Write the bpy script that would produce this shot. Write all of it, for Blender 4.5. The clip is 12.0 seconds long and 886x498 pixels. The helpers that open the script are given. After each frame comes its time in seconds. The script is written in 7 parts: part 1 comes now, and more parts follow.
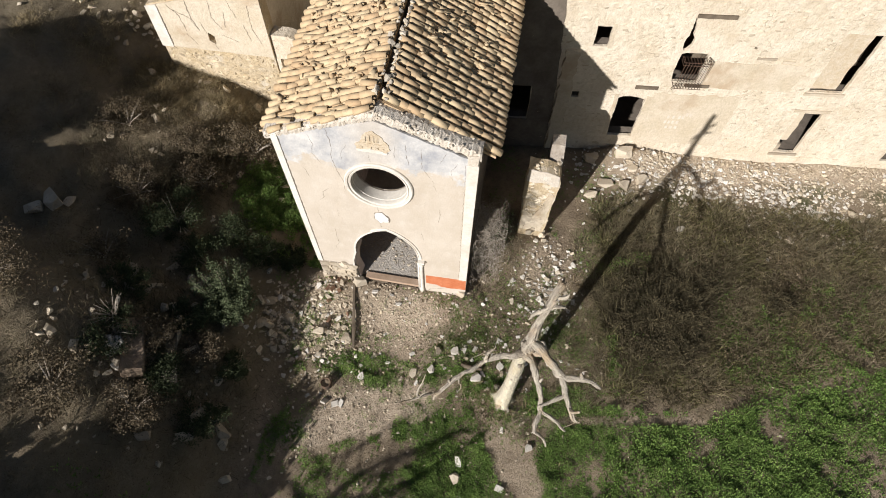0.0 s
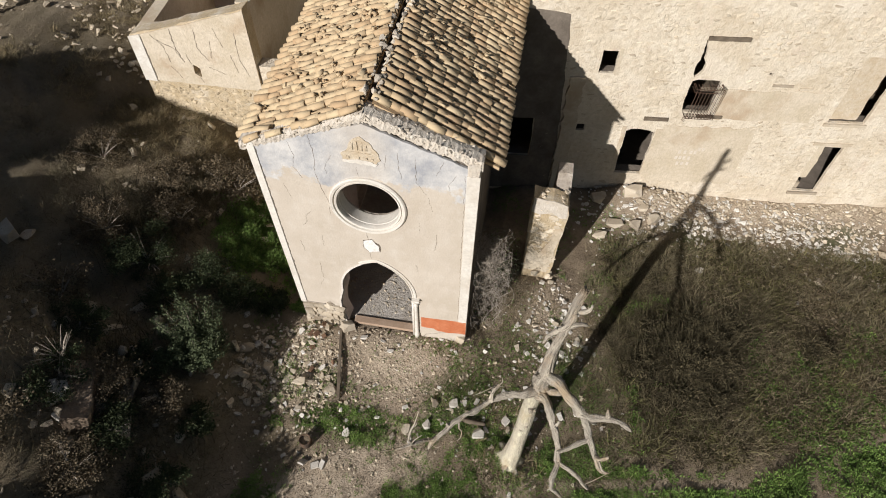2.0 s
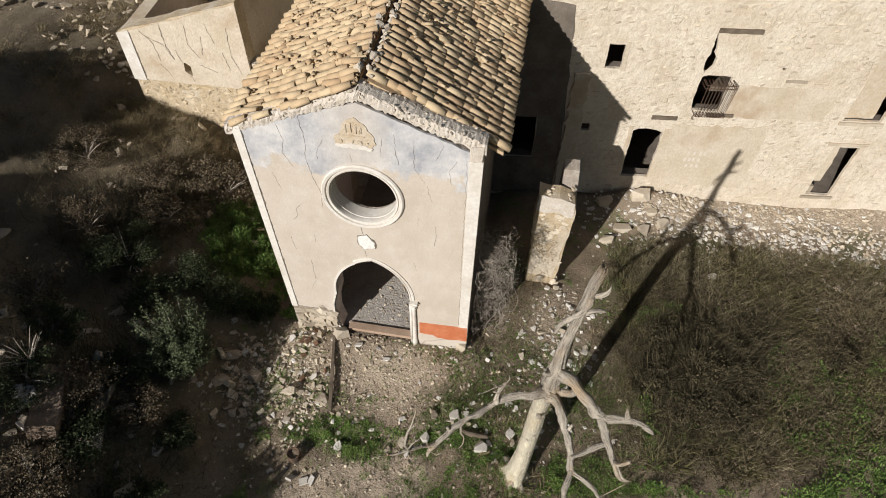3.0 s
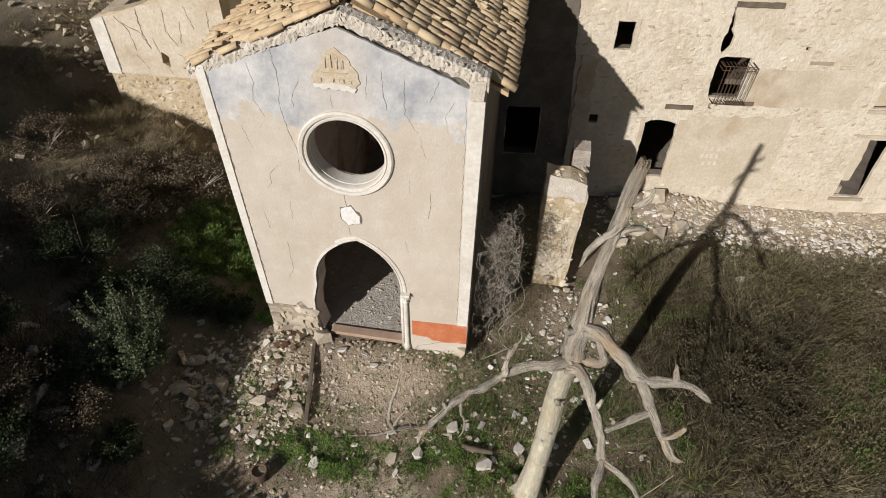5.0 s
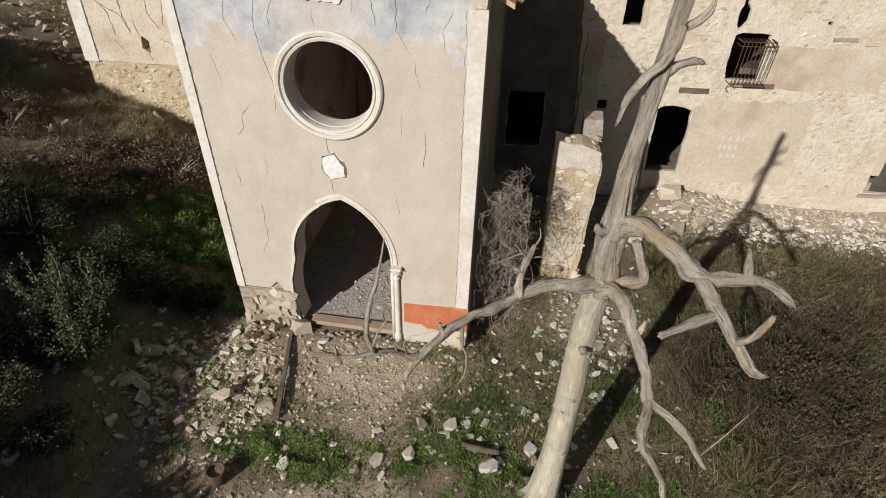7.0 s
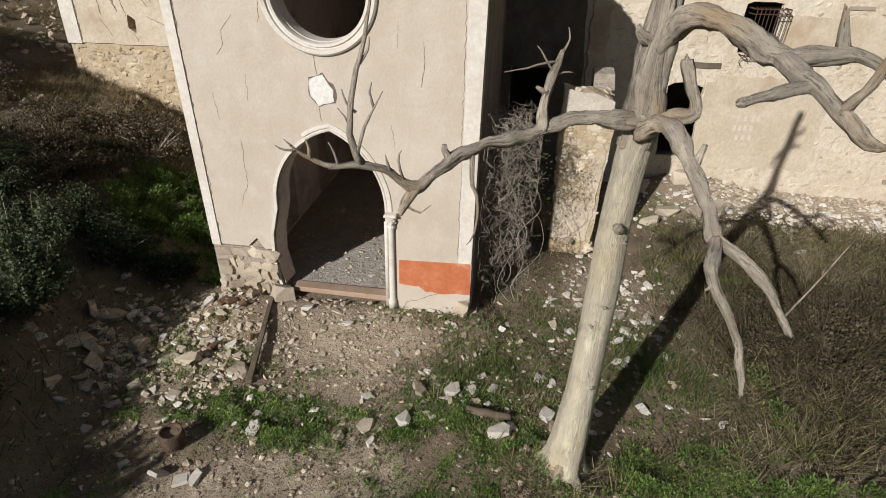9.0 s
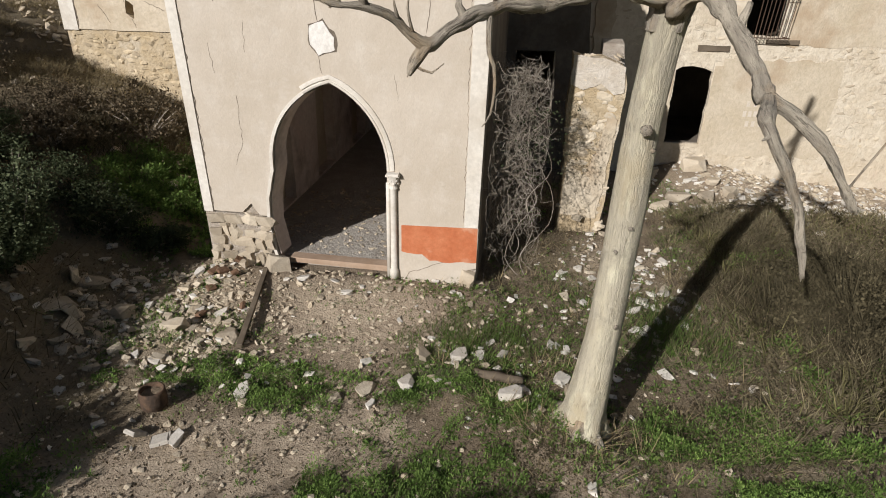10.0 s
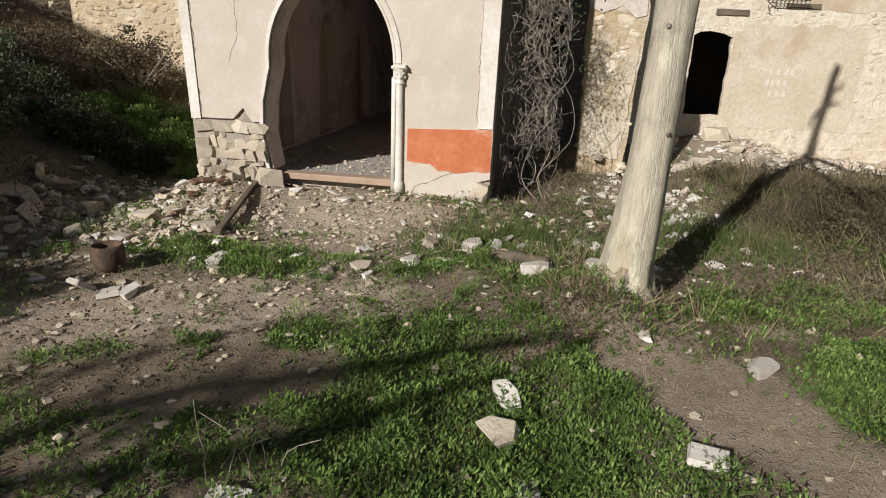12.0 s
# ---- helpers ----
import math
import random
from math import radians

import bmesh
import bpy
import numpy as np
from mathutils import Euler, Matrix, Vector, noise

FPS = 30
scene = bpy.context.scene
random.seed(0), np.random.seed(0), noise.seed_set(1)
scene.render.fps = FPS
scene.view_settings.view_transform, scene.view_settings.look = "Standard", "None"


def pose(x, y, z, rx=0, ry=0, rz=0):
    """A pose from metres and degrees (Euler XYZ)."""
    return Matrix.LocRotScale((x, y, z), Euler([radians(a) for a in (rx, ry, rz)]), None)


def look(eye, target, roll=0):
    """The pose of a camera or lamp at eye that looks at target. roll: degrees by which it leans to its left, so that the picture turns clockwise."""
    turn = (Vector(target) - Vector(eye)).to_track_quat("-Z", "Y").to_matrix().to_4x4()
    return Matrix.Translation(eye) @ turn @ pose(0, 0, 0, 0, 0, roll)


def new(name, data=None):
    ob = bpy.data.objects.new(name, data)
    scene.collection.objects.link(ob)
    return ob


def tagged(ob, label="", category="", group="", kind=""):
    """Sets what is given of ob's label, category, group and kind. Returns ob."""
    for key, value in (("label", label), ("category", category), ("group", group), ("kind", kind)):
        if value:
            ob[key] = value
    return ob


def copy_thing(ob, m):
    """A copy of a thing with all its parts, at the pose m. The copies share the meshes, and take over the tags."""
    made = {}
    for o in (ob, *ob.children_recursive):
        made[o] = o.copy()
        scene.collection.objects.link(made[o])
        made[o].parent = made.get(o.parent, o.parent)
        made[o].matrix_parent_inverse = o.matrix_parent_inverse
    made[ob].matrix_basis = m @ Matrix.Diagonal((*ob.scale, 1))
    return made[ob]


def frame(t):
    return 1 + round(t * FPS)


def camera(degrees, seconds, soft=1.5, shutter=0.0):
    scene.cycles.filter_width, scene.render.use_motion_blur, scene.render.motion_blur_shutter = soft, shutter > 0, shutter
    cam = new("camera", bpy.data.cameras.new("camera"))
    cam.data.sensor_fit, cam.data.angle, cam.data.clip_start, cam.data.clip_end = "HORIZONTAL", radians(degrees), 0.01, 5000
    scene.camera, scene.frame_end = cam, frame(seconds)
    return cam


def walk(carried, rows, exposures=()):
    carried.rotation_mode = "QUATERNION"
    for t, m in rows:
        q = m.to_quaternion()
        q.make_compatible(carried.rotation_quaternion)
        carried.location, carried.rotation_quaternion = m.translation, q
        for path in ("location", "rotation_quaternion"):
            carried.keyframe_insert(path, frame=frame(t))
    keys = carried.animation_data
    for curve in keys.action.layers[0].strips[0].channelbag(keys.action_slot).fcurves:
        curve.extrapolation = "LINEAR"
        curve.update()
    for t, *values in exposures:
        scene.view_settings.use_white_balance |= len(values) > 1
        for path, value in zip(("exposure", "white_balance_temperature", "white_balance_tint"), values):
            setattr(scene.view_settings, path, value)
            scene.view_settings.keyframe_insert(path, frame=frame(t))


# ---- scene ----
cam = camera(72.7, 12.0, soft=1.0)
PATH = [
    (0, (2.699, -8.118, 16.14), (2.542, -7.089, 14.432), 1.0),
    (0.5, (2.741, -8.129, 15.647), (2.573, -7.038, 13.979), 0.9),
    (1, (2.775, -8.137, 15.124), (2.6, -6.99, 13.494), 1.0),
    (1.5, (2.771, -8.131, 14.616), (2.588, -6.927, 13.029), 0.9),
    (2, (2.737, -8.144, 14.109), (2.55, -6.898, 12.556), 1.0),
    (2.5, (2.719, -8.122, 13.596), (2.528, -6.841, 12.072), 1.1),
    (3, (2.719, -8.102, 13.019), (2.524, -6.786, 11.526), 1.1),
    (5, (2.793, -8.145, 10.571), (2.578, -6.672, 9.235), 1.1),
    (5.5, (2.818, -8.175, 9.966), (2.599, -6.664, 8.674), 1.1),
    (6, (2.816, -8.176, 9.335), (2.594, -6.627, 8.089), 1.2),
    (6.5, (2.808, -8.146, 8.755), (2.582, -6.563, 7.553), 1.3),
    (7, (2.837, -8.118, 8.177), (2.605, -6.502, 7.022), 1.3),
    (9, (2.82, -8.171, 5.888), (2.579, -6.435, 4.926), 1.4),
    (9.5, (2.775, -8.181, 5.289), (2.532, -6.417, 4.378), 1.4),
    (10, (2.751, -8.195, 4.688), (2.505, -6.406, 3.828), 1.5),
    (10.5, (2.731, -8.196, 4.048), (2.478, -6.381, 3.247), 1.6),
    (11, (2.702, -8.158, 3.346), (2.436, -6.32, 2.605), 1.8),
    (11.5, (2.703, -8.13, 2.807), (2.438, -6.272, 2.118), 2.0),
    (12, (2.704, -8.134, 2.13), (2.433, -6.255, 1.501), 2.2),
]
walk(cam, [(t, look(eye, target, roll)) for t, eye, target, roll in PATH],
     [(0, 0.40), (1.0, 0.27), (1.5, 0.19), (2.5, 0.12), (5.5, -0.02), (9, -0.04), (12, 0.13)])

# ---- world, sun, exposure ----
SUN = Vector((0.415, 0.800, -0.433)).normalized()      # the way the sunlight travels
world = bpy.data.worlds.new("world")
scene.world = world
world.use_nodes = True
wn = world.node_tree
sky = wn.nodes.new("ShaderNodeTexSky")
sky.sky_type = "NISHITA"
sky.sun_disc = False
sky.sun_elevation = math.asin(-SUN.z)
sky.sun_rotation = math.atan2(-SUN.x, -SUN.y)
wn.links.new(sky.outputs[0], wn.nodes["Background"].inputs[0])
wn.nodes["Background"].inputs[1].default_value = 0.036
sun = bpy.data.lights.new("sun", "SUN")
sun.energy, sun.angle, sun.color = 5.2, radians(0.6), (1.0, 0.97, 0.955)
so = new("sun", sun)
so.matrix_world = look((0, 0, 40), Vector((0, 0, 40)) + SUN)
scene.view_settings.exposure = 0.0


# ---- materials ----
class Nodes:
    def __init__(self, name, rough=0.9):
        self.m = bpy.data.materials.new(name)
        self.m.use_nodes = True
        self.t = self.m.node_tree
        self.b = self.t.nodes["Principled BSDF"]
        self.b.inputs["Roughness"].default_value = rough
        self.b.inputs["Specular IOR Level"].default_value = 0.25
        self.pos = self.add("ShaderNodeNewGeometry").outputs["Position"]

    def add(self, kind):
        return self.t.nodes.new(kind)

    def link(self, a, b):
        self.t.links.new(a, b)

    def noise(self, scale, detail=5, rough=0.6, stretch=None):
        n = self.add("ShaderNodeTexNoise")
        n.inputs["Scale"].default_value = scale
        n.inputs["Detail"].default_value = detail
        n.inputs["Roughness"].default_value = rough
        p = self.pos
        if stretch:
            v = self.add("ShaderNodeVectorMath")
            v.operation = "MULTIPLY"
            self.link(p, v.inputs[0])
            v.inputs[1].default_value = stretch
            p = v.outputs[0]
        self.link(p, n.inputs["Vector"])
        return n.outputs["Fac"]

    def voronoi(self, scale, feature="DISTANCE_TO_EDGE"):
        n = self.add("ShaderNodeTexVoronoi")
        n.feature = feature
        n.inputs["Scale"].default_value = scale
        self.link(self.pos, n.inputs["Vector"])
        return n.outputs["Distance"]

    def ramp(self, fac, lo, hi, a=0.0, b=1.0):
        n = self.add("ShaderNodeMapRange")
        n.inputs[1].default_value, n.inputs[2].default_value = lo, hi
        n.inputs[3].default_value, n.inputs[4].default_value = a, b
        self.link(fac, n.inputs[0])
        return n.outputs[0]

    def math(self, op, a, b):
        n = self.add("ShaderNodeMath")
        n.operation = op
        for s, v in zip(n.inputs, (a, b)):
            if isinstance(v, (int, float)):
                s.default_value = v
            else:
                self.link(v, s)
        return n.outputs[0]

    def mix(self, fac, a, b, blend="MIX"):
        n = self.add("ShaderNodeMix")
        n.data_type, n.blend_type = "RGBA", blend
        for s, v in ((n.inputs[0], fac), (n.inputs[6], a), (n.inputs[7], b)):
            if isinstance(v, (int, float)):
                s.default_value = v
            elif isinstance(v, tuple):
                s.default_value = (*v, 1)
            else:
                self.link(v, s)
        return n.outputs[2]

    def island(self):
        return self.add("ShaderNodeNewGeometry").outputs["Random Per Island"]

    def own(self):
        return self.add("ShaderNodeObjectInfo").outputs["Random"]

    def done(self, colour, height=None, strength=0.5, distance=0.02):
        self.link(colour, self.b.inputs["Base Color"])
        if height is not None:
            n = self.add("ShaderNodeBump")
            n.inputs["Strength"].default_value = strength
            n.inputs["Distance"].default_value = distance
            self.link(height, n.inputs["Height"])
            self.link(n.outputs[0], self.b.inputs["Normal"])
        return self.m


def plain(name, a, b, scale, fine, rough=0.9, strength=0.5, distance=0.02, vary=None, dark=None):
    """Two tones by a coarse noise, a fine grain on them and in the relief; vary: spread by piece or island."""
    n = Nodes(name, rough)
    c = n.mix(n.ramp(n.noise(scale), 0.35, 0.65), a, b)
    g = n.noise(fine, 6, 0.7)
    c = n.mix(n.ramp(g, 0.3, 0.7, 0.0, 0.45), c, tuple(v * 0.55 for v in a))
    if dark:
        c = n.mix(n.ramp(n.noise(scale * 0.4 + 0.3, 6), 0.52, 0.66, 0.0, 0.8), c, dark)
    if vary:
        r = n.own() if vary == "own" else n.island()
        c = n.mix(1.0, c, n.mix(r, (0.74, 0.72, 0.69), (1.2, 1.18, 1.14)), "MULTIPLY")
    return n.done(c, g, strength, distance)


def facade_plaster():
    n = Nodes("facade_plaster", 0.85)
    c = n.mix(n.ramp(n.noise(0.9), 0.35, 0.65), (0.465, 0.40, 0.32), (0.53, 0.465, 0.385))
    c = n.mix(n.ramp(n.noise(3.5, 6, 0.7), 0.5, 0.72, 0.0, 0.5), c, (0.60, 0.55, 0.48))
    sep = n.add("ShaderNodeSeparateXYZ")
    n.link(n.pos, sep.inputs[0])
    z = n.math("ADD", sep.outputs[2], n.math("MULTIPLY", n.noise(1.3, 6, 0.68), 2.0))
    wash = n.ramp(z, 6.6, 6.72)
    blue = n.mix(n.ramp(n.noise(1.5, 8, 0.72), 0.36, 0.62), (0.27, 0.29, 0.325), (0.58, 0.57, 0.55))
    aside = n.ramp(n.math("ADD", n.math("ABSOLUTE", n.math("ADD", sep.outputs[0], 0.1), 0.0), n.math("MULTIPLY", n.noise(2.2, 6, 0.7), 0.8)), 0.55, 1.15, 0.45, 1.0)
    c = n.mix(n.math("MULTIPLY", n.math("MULTIPLY", wash, 0.85), aside), c, blue)
    c = n.mix(n.ramp(n.noise(5.0, 8, 0.75, (1, 1, 0.25)), 0.6, 0.75, 0.0, 0.35), c, (0.34, 0.30, 0.25))
    g = n.noise(22, 8, 0.7)
    c = n.mix(n.ramp(g, 0.35, 0.7, 0.0, 0.18), c, (0.30, 0.25, 0.19))
    return n.done(c, n.math("ADD", g, n.math("MULTIPLY", n.noise(2.5), 3.0)), 0.35, 0.02)


def old_wall():
    """Rubble wall with the remains of its render."""
    n = Nodes("rubble_masonry", 0.95)
    c = n.mix(n.ramp(n.noise(0.7), 0.35, 0.65), (0.55, 0.465, 0.345), (0.655, 0.58, 0.46))
    c = n.mix(n.ramp(n.noise(2.6, 7, 0.7), 0.5, 0.75, 0.0, 0.6), c, (0.70, 0.645, 0.555))
    c = n.mix(n.ramp(n.noise(1.3, 7, 0.7), 0.58, 0.72, 0.0, 0.5), c, (0.44, 0.29, 0.19))
    c = n.mix(n.ramp(n.noise(6.5, 5, 0.62), 0.45, 0.65, 0.0, 0.5), c, (0.45, 0.365, 0.26))
    c = n.mix(n.ramp(n.noise(0.85, 6, 0.62), 0.52, 0.60, 0.0, 0.55), c, (0.655, 0.585, 0.475))
    warp = n.add("ShaderNodeTexNoise")
    warp.inputs["Scale"].default_value = 3.0
    n.link(n.pos, warp.inputs["Vector"])
    bend = n.add("ShaderNodeVectorMath")
    bend.operation = "MULTIPLY_ADD"
    n.link(warp.outputs["Color"], bend.inputs[0])
    bend.inputs[1].default_value = (0.22, 0.22, 0.22)
    n.link(n.pos, bend.inputs[2])
    flat = n.add("ShaderNodeVectorMath")
    flat.operation = "MULTIPLY"
    n.link(bend.outputs[0], flat.inputs[0])
    flat.inputs[1].default_value = (1.0, 1.0, 1.7)
    here, n.pos = n.pos, flat.outputs[0]
    v = n.voronoi(4.3)
    n.pos = here
    edge = n.ramp(v, 0.0, 0.07, 1.0, 0.0)
    show = n.math("MULTIPLY", n.ramp(n.noise(0.55, 3), 0.40, 0.55), n.ramp(n.noise(2.9, 5, 0.7), 0.48, 0.60))
    g = n.noise(15, 8, 0.72)
    c = n.mix(n.math("MULTIPLY", n.math("MULTIPLY", edge, show), 0.22), c, (0.33, 0.25, 0.17))
    c = n.mix(n.ramp(g, 0.48, 0.72, 0.0, 0.3), c, (0.30, 0.22, 0.14))
    h = n.math("ADD", n.math("MULTIPLY", n.math("MULTIPLY", edge, show), -0.8), n.math("ADD", g, n.math("MULTIPLY", n.noise(5.5, 4, 0.6), 2.2)))
    return n.done(c, h, 0.5, 0.05)


def ground_mat():
    n = Nodes("earth", 0.97)
    at = n.add("ShaderNodeVertexColor")
    at.layer_name = "cover"
    sep = n.add("ShaderNodeSeparateColor")
    n.link(at.outputs[0], sep.inputs[0])
    c = n.mix(n.ramp(n.noise(1.4, 7, 0.7), 0.35, 0.65), (0.165, 0.125, 0.085), (0.28, 0.22, 0.15))
    c = n.mix(n.ramp(n.noise(9, 7, 0.75), 0.5, 0.68, 0.0, 0.75), c, (0.12, 0.09, 0.06))
    peb = n.ramp(n.voronoi(26, "F1"), 0.1, 0.3, 1.0, 0.0)
    coarse = n.ramp(n.noise(3.1, 8, 0.75), 0.5, 0.62, 0.0, 0.55)
    c = n.mix(n.math("MULTIPLY", peb, n.ramp(n.noise(5), 0.45, 0.6, 0.0, 0.5)), c, (0.40, 0.35, 0.28))
    c = n.mix(n.math("MULTIPLY", sep.outputs[1], n.ramp(n.noise(4, 7, 0.7), 0.25, 0.5, 0.25, 1.0)), c, (0.475, 0.385, 0.285))
    c = n.mix(coarse, c, (0.21, 0.16, 0.11))
    c = n.mix(n.math("MULTIPLY", sep.outputs[0], n.ramp(n.noise(7, 6, 0.7), 0.3, 0.6, 0.3, 0.95)), c, (0.05, 0.07, 0.022))
    c = n.mix(n.math("MULTIPLY", sep.outputs[2], n.ramp(n.noise(6, 6, 0.7), 0.3, 0.6, 0.3, 0.9)), c, (0.155, 0.128, 0.078))
    g = n.math("ADD", n.noise(12, 8, 0.75), n.math("MULTIPLY", peb, 0.4))
    return n.done(c, g, 0.9, 0.05)


def wood(name, pale, grey, dark, warm, streaks, dirt):
    """Weathered wood; the grain runs along each member by the mesh's own grain coordinates."""
    n = Nodes(name, 0.85)
    at = n.add("ShaderNodeAttribute")
    at.attribute_name = "grain"
    world_pos, n.pos = n.pos, at.outputs["Vector"]
    fine = n.noise(48, 8, 0.78, (1, 1, 0.10))
    broad = n.noise(11, 6, 0.7, (1, 1, 0.22))
    n.pos = world_pos
    c = n.mix(n.ramp(broad, 0.36, 0.64), pale, grey)
    c = n.mix(n.ramp(n.noise(2.3, 5, 0.65, (1, 1, 0.5)), 0.50, 0.64, 0.0, 0.75), c, warm)
    c = n.mix(n.ramp(n.noise(5.1, 6, 0.7, (1, 1, 0.4)), 0.53, 0.66, 0.0, 0.8), c, tuple(min(0.75, 1.3 * p) for p in pale))
    c = n.mix(n.ramp(fine, 0.52, 0.62, 0.0, streaks), c, dark)
    c = n.mix(n.ramp(n.noise(3.2, 7, 0.72), 0.54, 0.68, 0.0, dirt), c, tuple(0.5 * (p + q) for p, q in zip(grey, dark)))
    c = n.mix(n.ramp(n.noise(28, 5, 0.7), 0.6, 0.75, 0.0, 0.4), c, dark)
    return n.done(c, n.math("ADD", fine, n.math("MULTIPLY", broad, 1.4)), 1.0, 0.03)


def tile_mat(vary):
    n = Nodes("roof_tile_" + vary, 0.9)
    r = n.own() if vary == "own" else n.island()
    c = n.mix(r, (0.43, 0.29, 0.165), (0.56, 0.435, 0.27))
    c = n.mix(n.ramp(n.noise(2.2, 6, 0.7), 0.42, 0.7, 0.0, 0.7), c, (0.52, 0.41, 0.255))
    c = n.mix(n.ramp(n.noise(11, 8, 0.75), 0.55, 0.72, 0.0, 0.75), c, (0.16, 0.125, 0.085))
    g = n.noise(45, 5, 0.7)
    return n.done(c, g, 0.4, 0.008)


def leaf_mat(name, a, b, rough=0.6, through_light=0.25):
    n = Nodes(name, max(rough, 0.75))
    n.b.inputs["Specular IOR Level"].default_value = 0.12
    c = n.mix(n.island(), a, b)
    c = n.mix(n.ramp(n.noise(0.8, 4), 0.35, 0.65, 0.0, 0.5), c, tuple(0.6 * (p + q) / 2 for p, q in zip(a, b)))
    c = n.mix(n.ramp(n.noise(3.2, 3), 0.42, 0.62, 0.0, 0.7), c, tuple(0.55 * p + 0.12 * q for p, q in zip(a, b)))
    n.link(c, n.b.inputs["Base Color"])
    tr = n.add("ShaderNodeBsdfTranslucent")
    n.link(c, tr.inputs[0])
    mx = n.add("ShaderNodeMixShader")
    mx.inputs[0].default_value = through_light
    n.link(n.b.outputs[0], mx.inputs[1])
    n.link(tr.outputs[0], mx.inputs[2])
    n.link(mx.outputs[0], n.t.nodes["Material Output"].inputs[0])
    return n.m


PLASTER = facade_plaster()
MASONRY = old_wall()
EARTH = ground_mat()
BARK = wood("peeled_trunk_wood", (0.60, 0.54, 0.40), (0.48, 0.43, 0.335), (0.19, 0.155, 0.115), (0.50, 0.42, 0.28), 0.4, 0.75)
TILE, TILE_JOINED = tile_mat("own"), tile_mat("island")
WHITE = plain("lime_white", (0.61, 0.555, 0.475), (0.72, 0.68, 0.605), 1.6, 14, 0.85, 0.35, 0.01, dark=(0.46, 0.40, 0.32))
RED = plain("red_ochre_paint", (0.46, 0.135, 0.055), (0.55, 0.20, 0.095), 3.0, 18, 0.85, 0.3, 0.008, dark=(0.58, 0.36, 0.24))
STONE = plain("limestone", (0.43, 0.36, 0.27), (0.56, 0.495, 0.40), 2.5, 20, 0.95, 0.8, 0.02, "own")
STONE_JOINED = plain("limestone_rubble", (0.47, 0.39, 0.285), (0.60, 0.53, 0.425), 2.5, 20, 0.95, 0.8, 0.02, "island")
WALL_STONE = plain("wall_stone", (0.56, 0.475, 0.36), (0.66, 0.59, 0.475), 2.0, 16, 0.95, 0.7, 0.02, "own")
WALL_STONE_JOINED = plain("wall_stone_rubble", (0.56, 0.475, 0.36), (0.66, 0.59, 0.475), 2.0, 16, 0.95, 0.7, 0.02, "island")
WHITE_CHIP = plain("white_limestone_chips", (0.58, 0.545, 0.49), (0.74, 0.71, 0.66), 3.0, 22, 0.9, 0.6, 0.015, "island")
PALE_STONE = plain("pale_stone", (0.56, 0.52, 0.46), (0.70, 0.67, 0.62), 3.0, 22, 0.9, 0.6, 0.015, "own")
MORTAR = plain("rubble_mortar", (0.37, 0.31, 0.245), (0.50, 0.44, 0.37), 4.0, 17, 0.95, 1.0, 0.05)
YELLOW_STONE = plain("yellow_masonry", (0.50, 0.385, 0.235), (0.58, 0.48, 0.34), 2.2, 13, 0.95, 1.0, 0.05, dark=(0.60, 0.54, 0.44))
PLAIN_WALL = plain("weathered_render", (0.54, 0.455, 0.33), (0.63, 0.545, 0.425), 1.3, 12, 0.95, 0.7, 0.03, dark=(0.40, 0.30, 0.20))
INNER = plain("inner_plaster", (0.68, 0.555, 0.48), (0.78, 0.69, 0.62), 1.5, 10, 0.95, 0.6, 0.02, dark=(0.30, 0.235, 0.18))
CRACK = plain("crack_dirt", (0.13, 0.105, 0.08), (0.22, 0.18, 0.14), 6, 30, 1.0)
VERGE = plain("pale_rubble_mortar", (0.56, 0.485, 0.39), (0.66, 0.60, 0.515), 6.0, 22, 0.95, 0.9, 0.03)
VERGE_STONE = plain("verge_rubble", (0.50, 0.44, 0.355), (0.62, 0.56, 0.48), 5.0, 24, 0.95, 0.8, 0.02, "own")
STUCCO = plain("worn_stucco", (0.50, 0.40, 0.275), (0.58, 0.50, 0.385), 5.0, 18, 0.95, 0.8, 0.02)
# dark plaster tone that holds the deep shade of walls and rooms
SHADE_DARK = plain("shade_dark_plaster", (0.14, 0.115, 0.09), (0.24, 0.20, 0.16), 1.4, 11, 0.95, 0.6, 0.02)
BARE_WHITE = plain("bare_lime", (0.70, 0.66, 0.60), (0.80, 0.77, 0.72), 4.0, 20, 0.9)
WOOD = plain("old_timber", (0.10, 0.076, 0.053), (0.20, 0.16, 0.115), 3, 24, 0.85, 0.6, 0.01)
SILL = plain("dusty_timber", (0.36, 0.25, 0.17), (0.46, 0.34, 0.25), 3, 24, 0.9, 0.5, 0.01)
IRON = plain("rusty_iron", (0.055, 0.034, 0.024), (0.12, 0.068, 0.042), 8, 40, 0.7, 0.4, 0.003)
CLAY = plain("burnt_clay", (0.13, 0.075, 0.045), (0.22, 0.13, 0.08), 9, 25, 0.9, 0.6, 0.01)
CHALK = plain("faded_white_paint", (0.60, 0.525, 0.425), (0.68, 0.61, 0.52), 5, 30, 0.9)
VINE = plain("dry_vine_stem", (0.29, 0.25, 0.205), (0.45, 0.40, 0.34), 3, 20, 0.9, vary="island")
LIMB = wood("grey_branch_wood", (0.46, 0.405, 0.32), (0.30, 0.26, 0.21), (0.06, 0.048, 0.038), (0.40, 0.29, 0.175), 0.75, 0.6)
WEED = leaf_mat("weed_leaf", (0.075, 0.14, 0.03), (0.29, 0.41, 0.11))
GRASS = leaf_mat("grass_blade", (0.08, 0.125, 0.03), (0.15, 0.19, 0.06))
DRY = leaf_mat("dry_stem", (0.11, 0.094, 0.056), (0.36, 0.305, 0.185), 0.8, 0.15)
